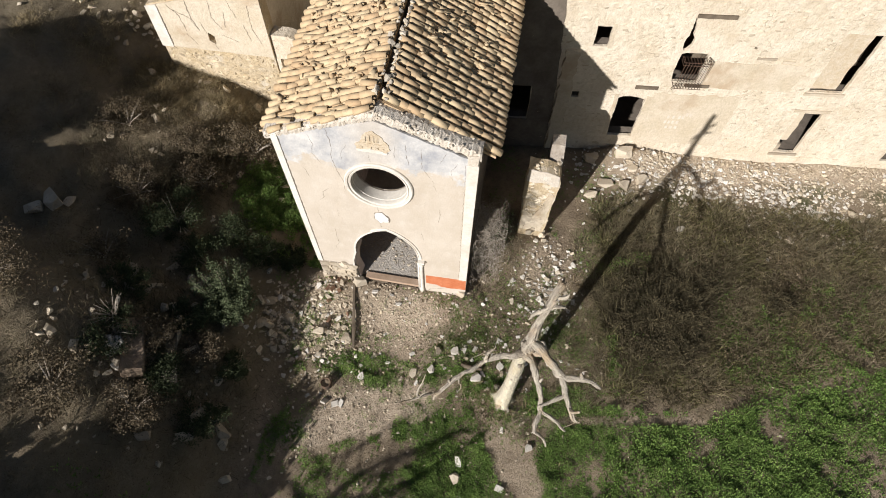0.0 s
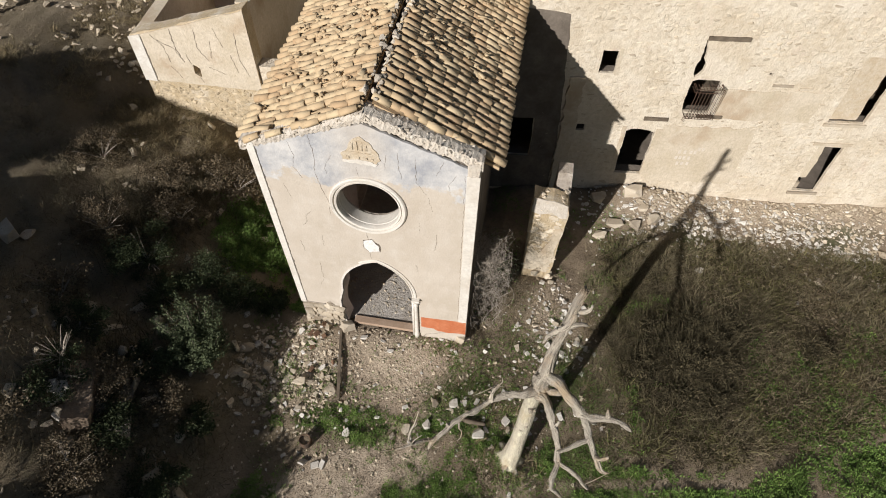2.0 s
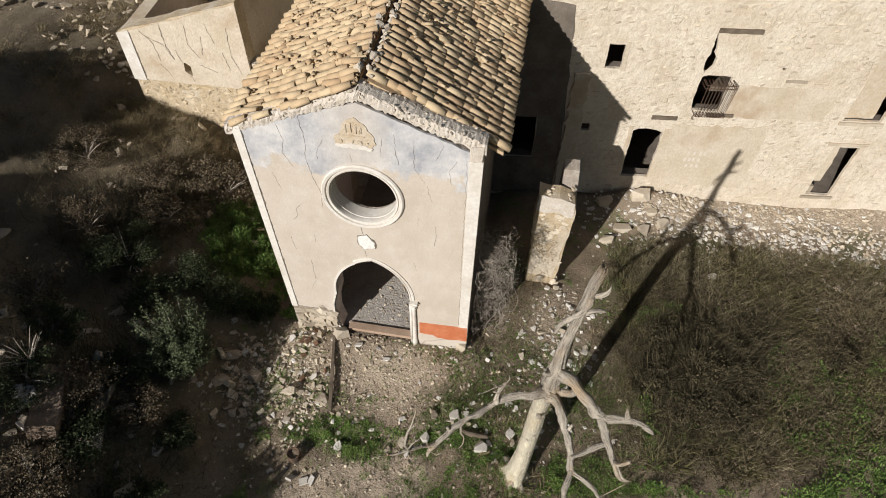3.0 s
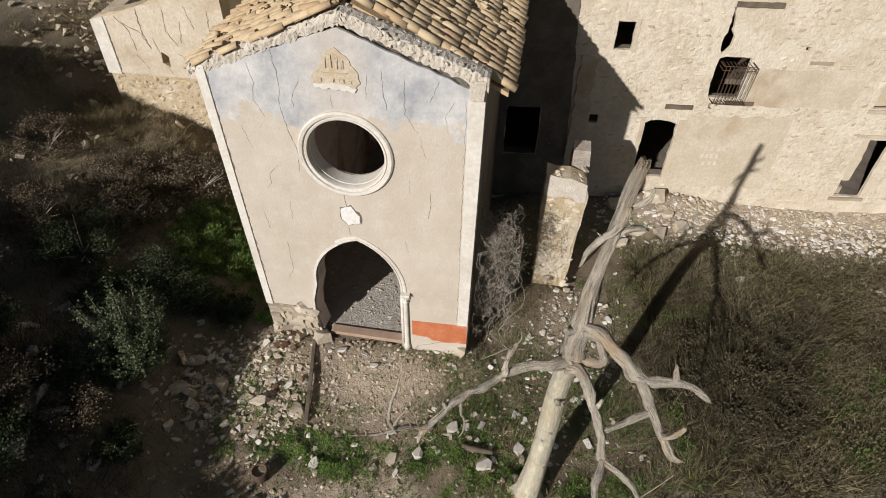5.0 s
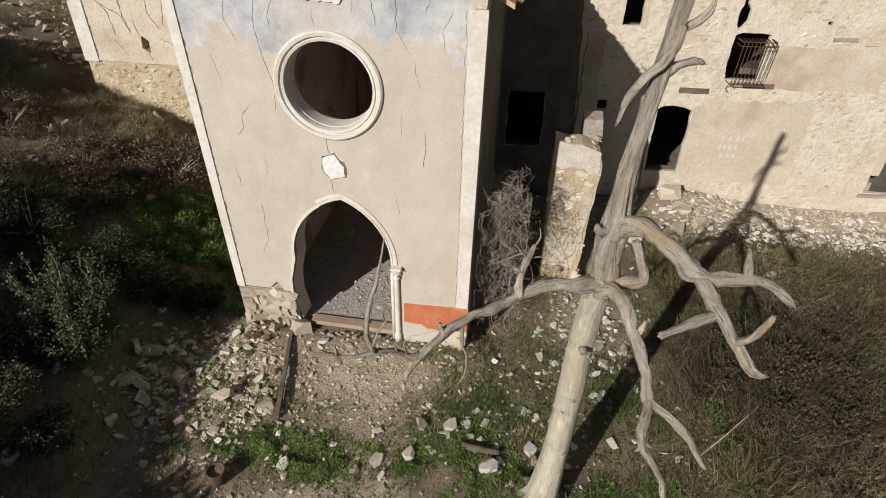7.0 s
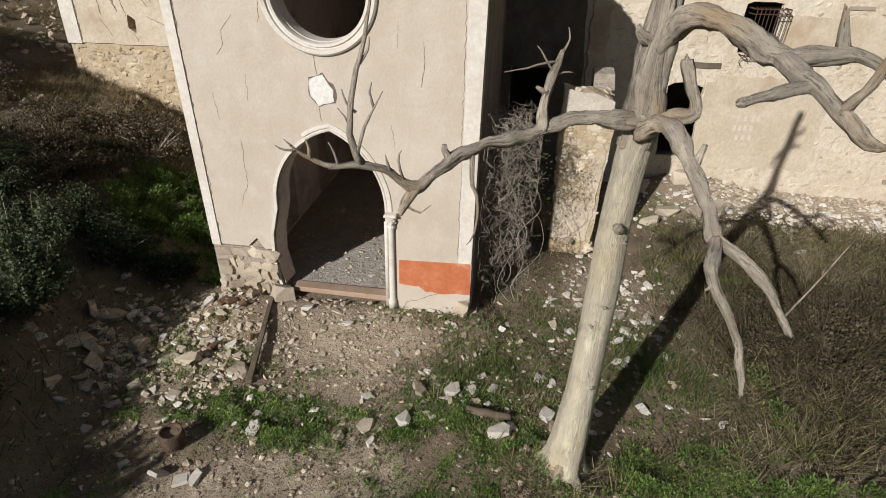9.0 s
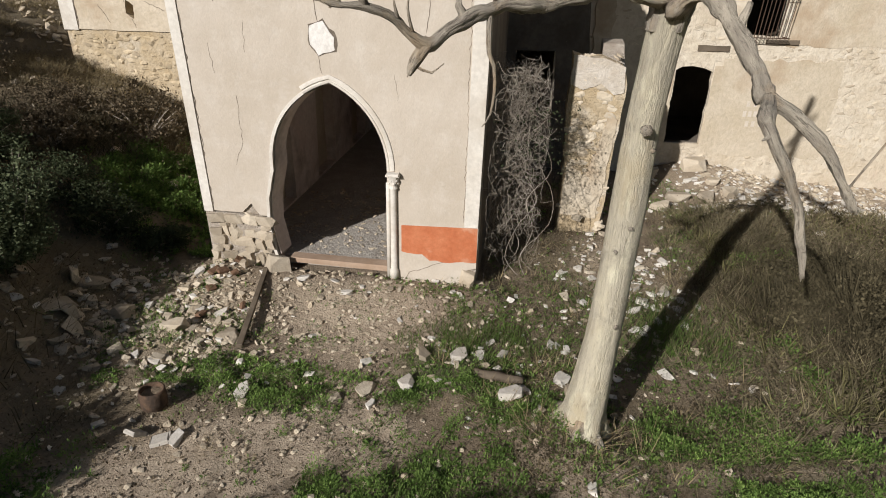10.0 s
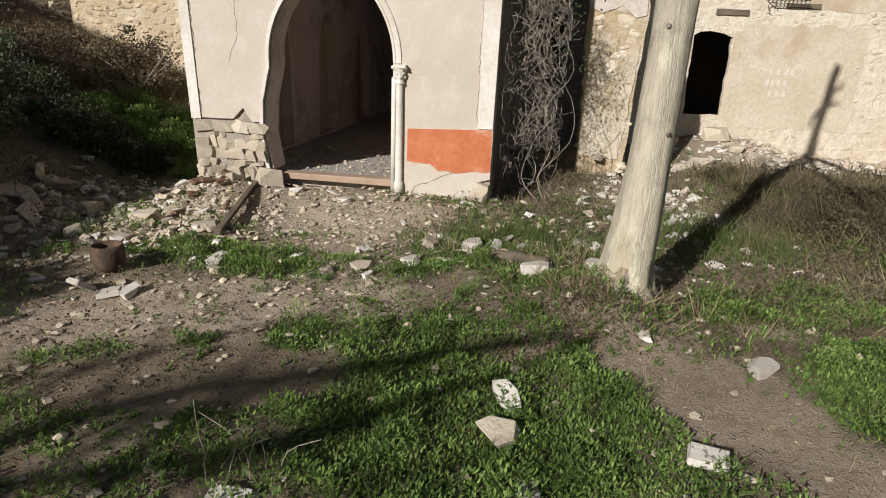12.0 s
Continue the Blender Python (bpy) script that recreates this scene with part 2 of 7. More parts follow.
STRAW = leaf_mat("ochre_straw", (0.20, 0.155, 0.085), (0.47, 0.38, 0.22), 0.8, 0.15)
OLIVE_GRASS = leaf_mat("olive_grass", (0.078, 0.078, 0.032), (0.28, 0.25, 0.115), 0.8, 0.2)
DARK_DRY = leaf_mat("grey_scrub_stem", (0.045, 0.038, 0.022), (0.15, 0.125, 0.072), 0.8, 0.1)
OLIVE = leaf_mat("olive_leaf", (0.04, 0.053, 0.025), (0.11, 0.13, 0.065))
PALE_OLIVE = leaf_mat("pale_olive_leaf", (0.055, 0.075, 0.037), (0.185, 0.21, 0.115))
BROWN = leaf_mat("withered_leaf", (0.085, 0.066, 0.042), (0.23, 0.18, 0.115), 0.8, 0.15)


# ---- building helpers ----
def thing(name, label, category, at=(0, 0, 0), group="", kind=""):
    ob = new(name)
    ob.empty_display_size = 0.2
    ob.location = at
    return tagged(ob, label, category, group, kind)


def to_mesh(name, bm, material):
    me = bpy.data.meshes.new(name)
    bm.to_mesh(me)
    bm.free()
    me.materials.append(material)
    return me


def under(ob, parent):
    """Parent with the world place kept (parents are only moved, never turned)."""
    ob.parent = parent
    base = Vector((0, 0, 0))
    p = parent
    while p is not None:
        base += p.location
        p = p.parent
    ob.location = ob.location - base
    return ob


def part(name, bm, material, parent, label="", kind=""):
    ob = new(name, to_mesh(name, bm, material))
    if parent is not None:
        under(ob, parent)
    return tagged(ob, label, kind=kind)


def whole(name, bm, material, label, category, group="", kind=""):
    return tagged(new(name, to_mesh(name, bm, material)), label, category, group, kind)


def soft(bm, angle=40):
    for f in bm.faces:
        f.smooth = True
    for e in bm.edges:
        if len(e.link_faces) == 2 and e.calc_face_angle(0) > radians(angle):
            e.smooth = False
    return bm


def box(bm, lo, hi, turn=0.0, bevel=0.0, rough=0.0, rng=None):
    c = [(a + b) / 2 for a, b in zip(lo, hi)]
    s = [b - a for a, b in zip(lo, hi)]
    got = bmesh.ops.create_cube(bm, size=1.0, matrix=Matrix.Translation(c) @ Matrix.Rotation(turn, 4, "Z") @ Matrix.Diagonal((*s, 1)))
    vs = got["verts"]
    if bevel:
        es = list({e for v in vs for e in v.link_edges})
        new_geo = bmesh.ops.bevel(bm, geom=es, offset=bevel, segments=1, affect="EDGES")
        vs = list({v for f in new_geo["faces"] for v in f.verts})
    if rough and rng:
        for v in vs:
            v.co += Vector((rng.uniform(-1, 1), rng.uniform(-1, 1), rng.uniform(-1, 1))) * rough
    return vs


def plate(outer, holes, w0, w1, place):
    """A slab with openings: 2D outlines (u, v), from depth w0 to w1; place(u, v, w) gives the point."""
    bm = bmesh.new()
    loops = [outer, *holes]
    for w in (w0, w1):
        edges = []
        for lp in loops:
            vs = [bm.verts.new(place(u, v, w)) for u, v in lp]
            edges += [bm.edges.new((a, b)) for a, b in zip(vs, vs[1:] + vs[:1])]
        bmesh.ops.triangle_fill(bm, edges=edges, use_beauty=True, use_dissolve=False)
    bm.verts.ensure_lookup_table()
    half, k = len(bm.verts) // 2, 0
    for lp in loops:
        n = len(lp)
        for i in range(n):
            a, b = k + i, k + (i + 1) % n
            bm.faces.new([bm.verts[j] for j in (a, b, b + half, a + half)])
        k += n
    bmesh.ops.recalc_face_normals(bm, faces=bm.faces)
    return bm


def jagged(points, step, amount, rng, closed=True):
    """An outline with more points, each a little off, for broken edges."""
    out = []
    n = len(points)
    for i in range(n if closed else n - 1):
        a, b = Vector(points[i]), Vector(points[(i + 1) % n])
        k = max(1, int((b - a).length / step))
        for j in range(k):
            p = a.lerp(b, j / k)
            if j:
                p += Vector((rng.uniform(-1, 1), rng.uniform(-1, 1))) * amount
            out.append((p.x, p.y))
    if not closed:
        out.append(tuple(points[-1]))
    return out


def upright(u, v, w):
    return (u, w, v)


def rect(u0, v0, u1, v1):
    return [(u0, v0), (u1, v0), (u1, v1), (u0, v1)]


def tube(bm, pts, radii, sides=8, rng=None, rough=0.0, cap=True, gnarl=0.0):
    """A tapered round member along a line of points; gnarl: lumps and hollows, drawn out along the grain, as on old wood."""
    pts = [Vector(p) for p in pts]
    lay = bm.verts.layers.float_vector.get("grain") or bm.verts.layers.float_vector.new("grain")
    rings, run, shift = [], 0.0, (rng.uniform(0, 50) if rng else 0.0)
    side = None
    for i, p in enumerate(pts):
        d = (pts[min(i + 1, len(pts) - 1)] - pts[max(i - 1, 0)]).normalized()
        side = d.cross(Vector((0.3, 0.9, 0.2))).normalized() if side is None else (side - d * side.dot(d)).normalized()
        up = side.cross(d)
        run += (p - pts[i - 1]).length if i else 0.0
        ring = []
        for k in range(sides):
            a = 2 * math.pi * k / sides
            r = radii[i] * (1 + (rng.uniform(-rough, rough) if rng else 0))
            if gnarl:
                c_, s_ = math.cos(a), math.sin(a)
                r *= 1 + gnarl * (1.1 * noise.noise(Vector((1.1 * c_, 1.1 * s_, 5.0 * run + shift))) + 0.9 * noise.noise(Vector((3.2 * c_, 3.2 * s_, 3.0 * run + shift))) + 0.5 * noise.noise(Vector((5 * c_, 5 * s_, 16 * run + shift))))
            v = bm.verts.new(p + (side * math.cos(a) + up * math.sin(a)) * r)
            v[lay] = (radii[i] * math.cos(a) + shift, radii[i] * math.sin(a), run)
            ring.append(v)
        rings.append(ring)
    for a, b in zip(rings, rings[1:]):
        for k in range(sides):
            bm.faces.new((a[k], a[(k + 1) % sides], b[(k + 1) % sides], b[k]))
    if cap:
        bm.faces.new(rings[0][::-1])
        bm.faces.new(rings[-1])
    return bm


def smooth_line(pts, radii, step=0.12, wobble=0.0, rng=None):
    """Catmull-Rom through points with radii."""
    P = [Vector(p) for p in pts]
    out, rad = [], []
    for i in range(len(P) - 1):
        p0, p1, p2, p3 = P[max(i - 1, 0)], P[i], P[i + 1], P[min(i + 2, len(P) - 1)]
        n = max(2, int((p2 - p1).length / step))
        for j in range(n):
            t = j / n
            q = 0.5 * (2 * p1 + (p2 - p0) * t + (2 * p0 - 5 * p1 + 4 * p2 - p3) * t * t + (3 * p1 - p0 - 3 * p2 + p3) * t ** 3)
            if wobble and rng:
                q += Vector((rng.uniform(-1, 1), rng.uniform(-1, 1), rng.uniform(-1, 1))) * wobble
            out.append(q)
            rad.append(radii[i] * (1 - t) + radii[i + 1] * t)
    out.append(P[-1])
    rad.append(radii[-1])
    return out, rad


def rock(rng, sx, sy, sz, cuts=1):
    """A broken stone: an icosphere cut flat by a few planes and roughened."""
    bm = bmesh.new()
    bmesh.ops.create_icosphere(bm, subdivisions=cuts, radius=0.5)
    planes = [(Vector((rng.gauss(0, 1), rng.gauss(0, 1), rng.gauss(0, 1))).normalized(), rng.uniform(0.17, 0.36)) for _ in range(8)]
    for v in bm.verts:
        for n, d in planes:
            k = v.co.dot(n)
            if k > d:
                v.co -= n * (k - d)
        v.co = Vector((v.co.x * sx, v.co.y * sy, v.co.z * sz)) * (1 + rng.uniform(-0.07, 0.07)) * 1.3
    return bm


def slab_rock(rng, sx, sy, sz):
    """An angular broken stone: a skewed block with its corners struck off."""
    bm = bmesh.new()
    bmesh.ops.create_cube(bm, size=1.0)
    for v in bm.verts:
        v.co += Vector((rng.uniform(-0.16, 0.16), rng.uniform(-0.16, 0.16), rng.uniform(-0.12, 0.12)))
    for k in range(4):
        n = Vector((rng.choice((-1, 1)) * rng.uniform(0.5, 1), rng.choice((-1, 1)) * rng.uniform(0.5, 1), rng.uniform(-0.9, 0.9))).normalized()
        got = bmesh.ops.bisect_plane(bm, geom=bm.verts[:] + bm.edges[:] + bm.faces[:], plane_co=n * rng.uniform(0.38, 0.52), plane_no=n, clear_outer=True)
        edges = [e for e in got["geom_cut"] if isinstance(e, bmesh.types.BMEdge)]
        if edges:
            bmesh.ops.holes_fill(bm, edges=edges)
    bmesh.ops.bevel(bm, geom=bm.edges[:], offset=0.03, segments=1, affect="EDGES")
    for v in bm.verts:
        v.co = Vector(((v.co.x + rng.uniform(-0.015, 0.015)) * sx, (v.co.y + rng.uniform(-0.015, 0.015)) * sy, (v.co.z + rng.uniform(-0.02, 0.02)) * sz))
    bmesh.ops.recalc_face_normals(bm, faces=bm.faces)
    return bm


def sheet(name, verts, faces, material):
    me = bpy.data.meshes.new(name)
    me.from_pydata(verts, [], faces)
    me.materials.append(material)
    return me


def step01(e0, e1, x):
    t = np.clip((x - e0) / (e1 - e0), 0, 1)
    return t * t * (3 - 2 * t)


# ---- the lie of the land ----
def wall_y(x):
    return 6.40 + 0.105 * (x - 5.9)


def lumps(x, y):
    return (0.05 * np.sin(1.7 * x + 0.6) * np.sin(1.3 * y + 1.1) + 0.03 * np.sin(4.1 * x + 2 * np.sin(1.9 * y)) * np.sin(3.7 * y + 0.5)
            + 0.012 * np.sin(11 * x + 3 * np.sin(5 * y)) * np.sin(9.3 * y + 2 * np.sin(4 * x)))


def height(x, y):
    x, y = np.asarray(x, float), np.asarray(y, float)
    k = 0.37 + 0.30 * step01(-0.8, -3.6, y)
    bank = np.maximum(0, -(x + 2.6)) * k
    bank = np.where(x < -9, 6.4 * k + (-(x + 9)) * 0.3, bank)
    bank = bank * step01(-2.3, -4.0, x) * step01(-11.5, -7.5, y)
    bank = bank + np.where(x < -8.4, 1, 0) * 0.42 * np.maximum(0, y - 7.5) + np.where(x < -6, 1, 0) * lumps(x * 0.7, y * 0.6) * 4
    away = wall_y(x) - y
    heap = 0.42 * np.exp(-((x - 6.6) / 1.6) ** 2) * step01(1.9, 0.2, away) + 0.10 * step01(1.2, 0.1, away) * step01(4, 6, x)
    low = -0.10 * step01(8, 11, x)
    door = -0.02 * np.exp(-((x - 0.3) ** 2 + (y + 1.2) ** 2))
    root = 0.26 * np.exp(-((x - 3.42) ** 2 + (y + 3.12) ** 2) / 0.26)
    plinth = 0.12 * np.exp(-((x + 1.8) / 0.9) ** 2) * step01(-1.1, -0.1, y) + 0.19 * step01(-1.5, -0.08, y) * step01(-2.6, -1.6, x) * step01(2.9, 2.2, x) * step01(0.6, 0.3, y)
    side = 0.22 * step01(2.2, 2.8, x) * step01(5.2, 4.0, x) * step01(0.0, 2.2, y)
    return bank + heap + low + door + root + plinth + side + lumps(x, y) * 0.8


def vnoise(x, y, s=1.0, seed=0):
    """Smooth value noise over the plan, 0 to 1."""
    x, y = np.asarray(x, float) * s, np.asarray(y, float) * s
    i, j = np.floor(x), np.floor(y)
    u, v = x - i, y - j
    u, v = u * u * (3 - 2 * u), v * v * (3 - 2 * v)

    def h(a, b):
        return np.mod(np.sin(a * 127.1 + b * 311.7 + seed * 74.7) * 43758.5453, 1.0)

    return (h(i, j) * (1 - u) + h(i + 1, j) * u) * (1 - v) + (h(i, j + 1) * (1 - u) + h(i + 1, j + 1) * u) * v


def ragged(x, y, seed=0):
    """Noise at three scales, for uneven borders."""
    return 0.5 * vnoise(x, y, 1.1, seed) + 0.3 * vnoise(x, y, 2.9, seed + 1) + 0.2 * vnoise(x, y, 7.3, seed + 2)


def streak(x, y, x0, y0, x1, y1, r):
    """1 along a stretch of the plan, falling off at its sides."""
    dx, dy = x1 - x0, y1 - y0
    t = np.clip(((x - x0) * dx + (y - y0) * dy) / (dx * dx + dy * dy), 0, 1)
    d = np.hypot(x - x0 - t * dx, y - y0 - t * dy)
    return step01(1.25, 0.75, d / r + 0.9 * (ragged(x, y, 9) - 0.5))


def bare(x, y):
    """Trodden earth without plants."""
    b = streak(x, y, -1.1, -4.35, 1.25, -3.35, 0.52)
    b = np.maximum(b, streak(x, y, 3.75, -3.95, 4.5, -5.0, 0.42))
    b = np.maximum(b, 0.45 * streak(x, y, 3.5, -3.35, 2.6, -3.95, 0.2))
    b = np.maximum(b, streak(x, y, 3.4, -3.1, 3.75, -3.4, 0.42))
    b = np.maximum(b, streak(x, y, 4.2, -3.35, 9.0, -2.55, 0.13))
    b = np.maximum(b, streak(x, y, -0.5, -0.7, 1.0, -1.0, 0.75))
    b = np.maximum(b, 0.8 * streak(x, y, 1.0, -2.6, 0.6, -1.6, 0.4))
    return b


def blob(x, y, cx, cy, rx, ry, w=1.0):
    return w * np.exp(-((x - cx) / rx) ** 2 - ((y - cy) / ry) ** 2)


def patchy(x, y, s=1.0):
    return 0.5 + 0.25 * (np.sin(2.3 * s * x + 1.3 * np.sin(1.7 * s * y)) + np.sin(2.9 * s * y + 1.7 * np.sin(2.1 * s * x + 1)))


def green(x, y):
    """How thick the fresh weeds stand, 0 to 1."""
    g = step01(0.3, -0.5, y + 2.5 - 0.42 * np.maximum(0, x - 8.6)) * step01(4.4, 5.3, x)
    g = np.maximum(g, blob(x, y, 2.6, -5.2, 1.3, 0.75, 1.5) * step01(-3.9, -4.3, y))
    g = np.maximum(g, blob(x, y, 2.9, -4.3, 1.6, 0.85, 1.5))
    g = np.maximum(g, blob(x, y, 0.2, -5.6, 1.6, 0.6, 0.6))
    g = np.maximum(g, blob(x, y, 2.2, -2.0, 1.1, 0.75, 0.95))
    g = np.maximum(g, blob(x, y, 3.6, 0.2, 0.8, 0.9, 0.6))
    g = np.maximum(g, blob(x, y, -0.6, -2.6, 0.9, 0.5, 0.5))
    g = np.maximum(g, blob(x, y, 2.0, -3.95, 0.9, 0.6, 1.4))
    g = np.maximum(g, blob(x, y, 4.7, -0.2, 0.55, 1.1, 0.9))
    g = np.maximum(g, blob(x, y, 5.7, 2.6, 0.6, 1.1, 0.9))
    g = np.maximum(g, blob(x, y, 4.7, -3.1, 0.8, 0.8, 0.8))
    g = np.maximum(g, blob(x, y, 5.2, -4.3, 0.8, 0.9, 1.2))
    g = np.maximum(g, blob(x, y, -4.1, 2.2, 1.1, 1.0, 2.6))
    g = np.maximum(g, blob(x, y, 1.3, -2.6, 0.8, 0.5, 0.75))
    g = np.maximum(g, blob(x, y, -1.0, -5.3, 1.6, 0.7, 0.62))
    g = np.maximum(g, blob(x, y, -1.2, -4.2, 0.7, 0.5, 0.62))
    g = np.maximum(g, blob(x, y, -0.2, -2.9, 0.6, 0.3, 0.6))
    g = np.maximum(g, blob(x, y, -1.9, -0.75, 0.35, 0.3, 1.0))
    g = np.maximum(g, blob(x, y, -1.5, -2.7, 0.6, 0.5, 0.58))
    g = np.maximum(g, blob(x, y, -2.0, -1.6, 1.1, 0.9, 0.8))
    g = np.maximum(g, blob(x, y, 13.0, 4.0, 1.0, 0.8, 0.7))
    g = np.maximum(g, blob(x, y, 7.6, 4.6, 1.0, 0.5, 0.6))
    g = np.maximum(g, 0.62 * step01(6.0, 7.0, x) * step01(0.5, 1.2, wall_y(x) - y) * step01(3.4, 2.4, wall_y(x) - y))
    g = np.maximum(g, blob(x, y, -1.3, -5.4, 1.2, 0.6, 0.5))
    g = np.clip(g * 1.15, 0, 1) * (1 - 0.85 * bare(x, y))
    g = np.maximum(g, blob(x, y, 1.05, -4.2, 0.24, 0.36, 1.6))
    g = g * (1 - 0.45 * step01(1.6, 0.2, x) * step01(-4.2, -4.7, y) * step01(-3, -1.5, x))
    g = g * (1 - 0.4 * step01(0.5, 0.8, vnoise(x, y, 0.9, 61)) * step01(4.5, 6.0, x))
    edge = ragged(x, y, 3)
    return np.clip(step01(0.0, 0.8, g - 1.15 * edge + 0.24), 0, 1)


def dry(x, y):
    """How thick the withered scrub stands."""
    d = step01(5.2, 6.2, x) * step01(-2.6, -1.7, y - 0.42 * np.maximum(0, x - 8.6)) * step01(1.6, 2.8, wall_y(x) - y)
    d = np.maximum(d, blob(x, y, 3.1, 1.6, 0.8, 0.9, 0.8))
    d = np.maximum(d, blob(x, y, 3.6, -0.6, 1.1, 1.4, 0.55))
    d = np.maximum(d, blob(x, y, -2.1, -3.5, 0.8, 0.7, 0.9))
    d = np.maximum(d, blob(x, y, 4.6, -3.4, 1.5, 0.5, 0.5))
    d = np.maximum(d, blob(x, y, 5.4, -2.4, 1.2, 0.5, 0.7))
    d = np.maximum(d, blob(x, y, 2.9, 0.4, 0.8, 0.5, 0.5))
    d = np.maximum(d, blob(x, y, -5, 4.0, 2.5, 1.6, 0.9))
    d = np.maximum(d, blob(x, y, 4.4, -2.2, 0.5, 0.5, 0.6))
    d = np.maximum(d, blob(x, y, 3.5, -3.4, 0.5, 0.4, 0.6))
    d = np.maximum(d, 0.85 * step01(-2.4, -3.4, x))
    d = np.maximum(d, blob(x, y, 0.6, -5.2, 1.5, 0.7, 0.35))
    return np.clip(d, 0, 1) * np.clip(0.15 + 1.5 * ragged(x + 5, y - 3, 5), 0, 1) * (1 - 0.8 * bare(x, y))


def gravel(x, y):
    g = blob(x, y, 0.5, -1.0, 1.5, 1.3, 0.9)
    g = np.maximum(g, blob(x, y, 4.4, 1.3, 0.7, 1.0, 0.9))
    g = np.maximum(g, step01(1.9, 0.2, wall_y(x) - y + 1.2 * (ragged(x, y, 73) - 0.5)) * step01(5.5, 8, x))
    g = np.maximum(g, blob(x, y, 13.4, 4.6, 1.6, 1.0, 0.9))
    g = np.maximum(g, blob(x, y, -1.9, -1.6, 1.1, 0.9, 0.8))
    g = np.maximum(g, blob(x, y, -0.3, -3.6, 1.7, 0.7, 0.3))
    g = np.maximum(g, blob(x, y, -1.6, -4.6, 1.2, 0.9, 0.2))
    g = np.maximum(g, step01(9, 12, -x) * step01(7, 9, y))
    return np.clip(g, 0, 1)


def trodden(x, y):
    """Pale packed earth, with or without gravel."""
    return np.maximum(gravel(x, y), np.maximum(0.5 * bare(x, y), 0.9 * streak(x, y, -1.2, -4.4, 1.25, -3.35, 0.6)))


def inside(x, y):
    """True under the buildings."""
    x, y = np.asarray(x), np.asarray(y)
    return ((x > -2.3) & (x < 2.3) & (y > -0.02)) | (y > wall_y(x) - 0.03) & (x > 2) | ((x > -8.6) & (x < -2) & (y > 5.8)) | ((x > 3.35) & (x < 4.4) & (y > 2.4) & (y < 3.9))


def build_ground():
    xs = np.concatenate([[-900, -300, -100, -45, -28, -20], np.arange(-16, 17.01, 0.16), [20, 26, 40, 100, 300, 900]])
    ys = np.concatenate([[-900, -300, -100, -45, -28, -20, -15], np.arange(-12, 12.01, 0.16), [15, 20, 28, 45, 100, 300, 900]])
    X, Y = np.meshgrid(xs, ys)
    near = (np.abs(X) < 25) & (np.abs(Y) < 25)
    Z = np.where(near, height(np.clip(X, -25, 25), np.clip(Y, -25, 25)), height(np.clip(X, -25, 25), np.clip(Y, -25, 25)) * 0.6)
    Z = np.where(inside(X, Y), np.minimum(Z, 0.15), Z)
    Z = np.where((X < -4.7) & (Y > 5.6) & (Y < 12), height(X, np.minimum(Y, 5.7)), Z) * np.where((X > -8.2) & (X < -5.2) & (Y > 6.4) & (Y < 11), 0.5, 1)
    ny, nx = X.shape
    verts = np.stack([X, Y, Z], -1).reshape(-1, 3).tolist()
    i = (np.arange(ny - 1)[:, None] * nx + np.arange(nx - 1)[None]).ravel()
    me = sheet("ground", verts, np.stack([i, i + 1, i + 1 + nx, i + nx], -1).tolist(), EARTH)
    col = me.color_attributes.new("cover", "FLOAT_COLOR", "POINT")
    c = np.stack([green(X, Y), trodden(X, Y), dry(X, Y), np.ones_like(X)], -1).astype(np.float32)
    col.data.foreach_set("color", c.ravel())
    me.polygons.foreach_set("use_smooth", [True] * len(me.polygons))
    tagged(new("ground", me), "stony earth yard with weeds and dry scrub", "ground", kind="structure")


build_ground()

# ---- the chapel ----
R = random.Random(7)
chapel = thing("chapel", "small ruined chapel with beige plaster front, round window and tiled roof", "chapel", (0, 0, 0))
SPRING = 1.93


def arch(n, mid, half, spring, r):
    """Points of a pointed arch from its right foot over the tip to its left foot."""
    cx = mid + half - r
    top = math.acos((mid - cx) / r)
    right = [(cx + r * math.cos(top * i / n), spring + r * math.sin(top * i / n)) for i in range(n + 1)]
    return right + [(2 * mid - u, v) for u, v in right[-2::-1]]


def door_arch(inset=0.0, n=12):
    """The door's own arch, steeper on one side: from its right foot over the tip to its left foot."""
    tip, top, right, left = -0.03, 3.14 - inset, 0.77 - inset, -0.97 + inset
    out = []
    for foot, way in ((right, 1), (left, -1)):
        a, h = abs(foot - tip), top - SPRING
        r = (h * h + a * a) / (2 * a)
        end = math.atan2(h, r - a)
        side_ = [(foot - way * r * (1 - math.cos(end * i / n)), SPRING + r * math.sin(end * i / n)) for i in range(n + 1)]
        out += side_ if way > 0 else side_[-2::-1]
    return out


def ring(cx, cz, r, n=48):
    return [(cx + r * math.cos(2 * math.pi * i / n), cz + r * math.sin(2 * math.pi * i / n)) for i in range(n)]


OCX, OCZ = -0.06, 5.02
left_jamb = [(-0.97, 1.81), (-1.09, 1.35), (-1.12, 0.9), (-1.03, 0.4)]
door_hole = [(0.77, 0.2)] + door_arch() + jagged(left_jamb, 0.12, 0.02, R, False) + [(-1.02, 0.2)]
core_door = [(0.74, -0.2)] + door_arch(0.01) + jagged(left_jamb, 0.12, 0.015, R, False) + [(-1.0, -0.2)]
core = plate([(-2.16, -0.4), (-1.0, -0.4), *core_door[::-1], (0.74, -0.4), (2.13, -0.4), (2.19, 6.30), (0.0, 7.12), (-2.33, 6.38)],
             [ring(OCX, OCZ, 0.66)], 0.05, 0.42, upright)
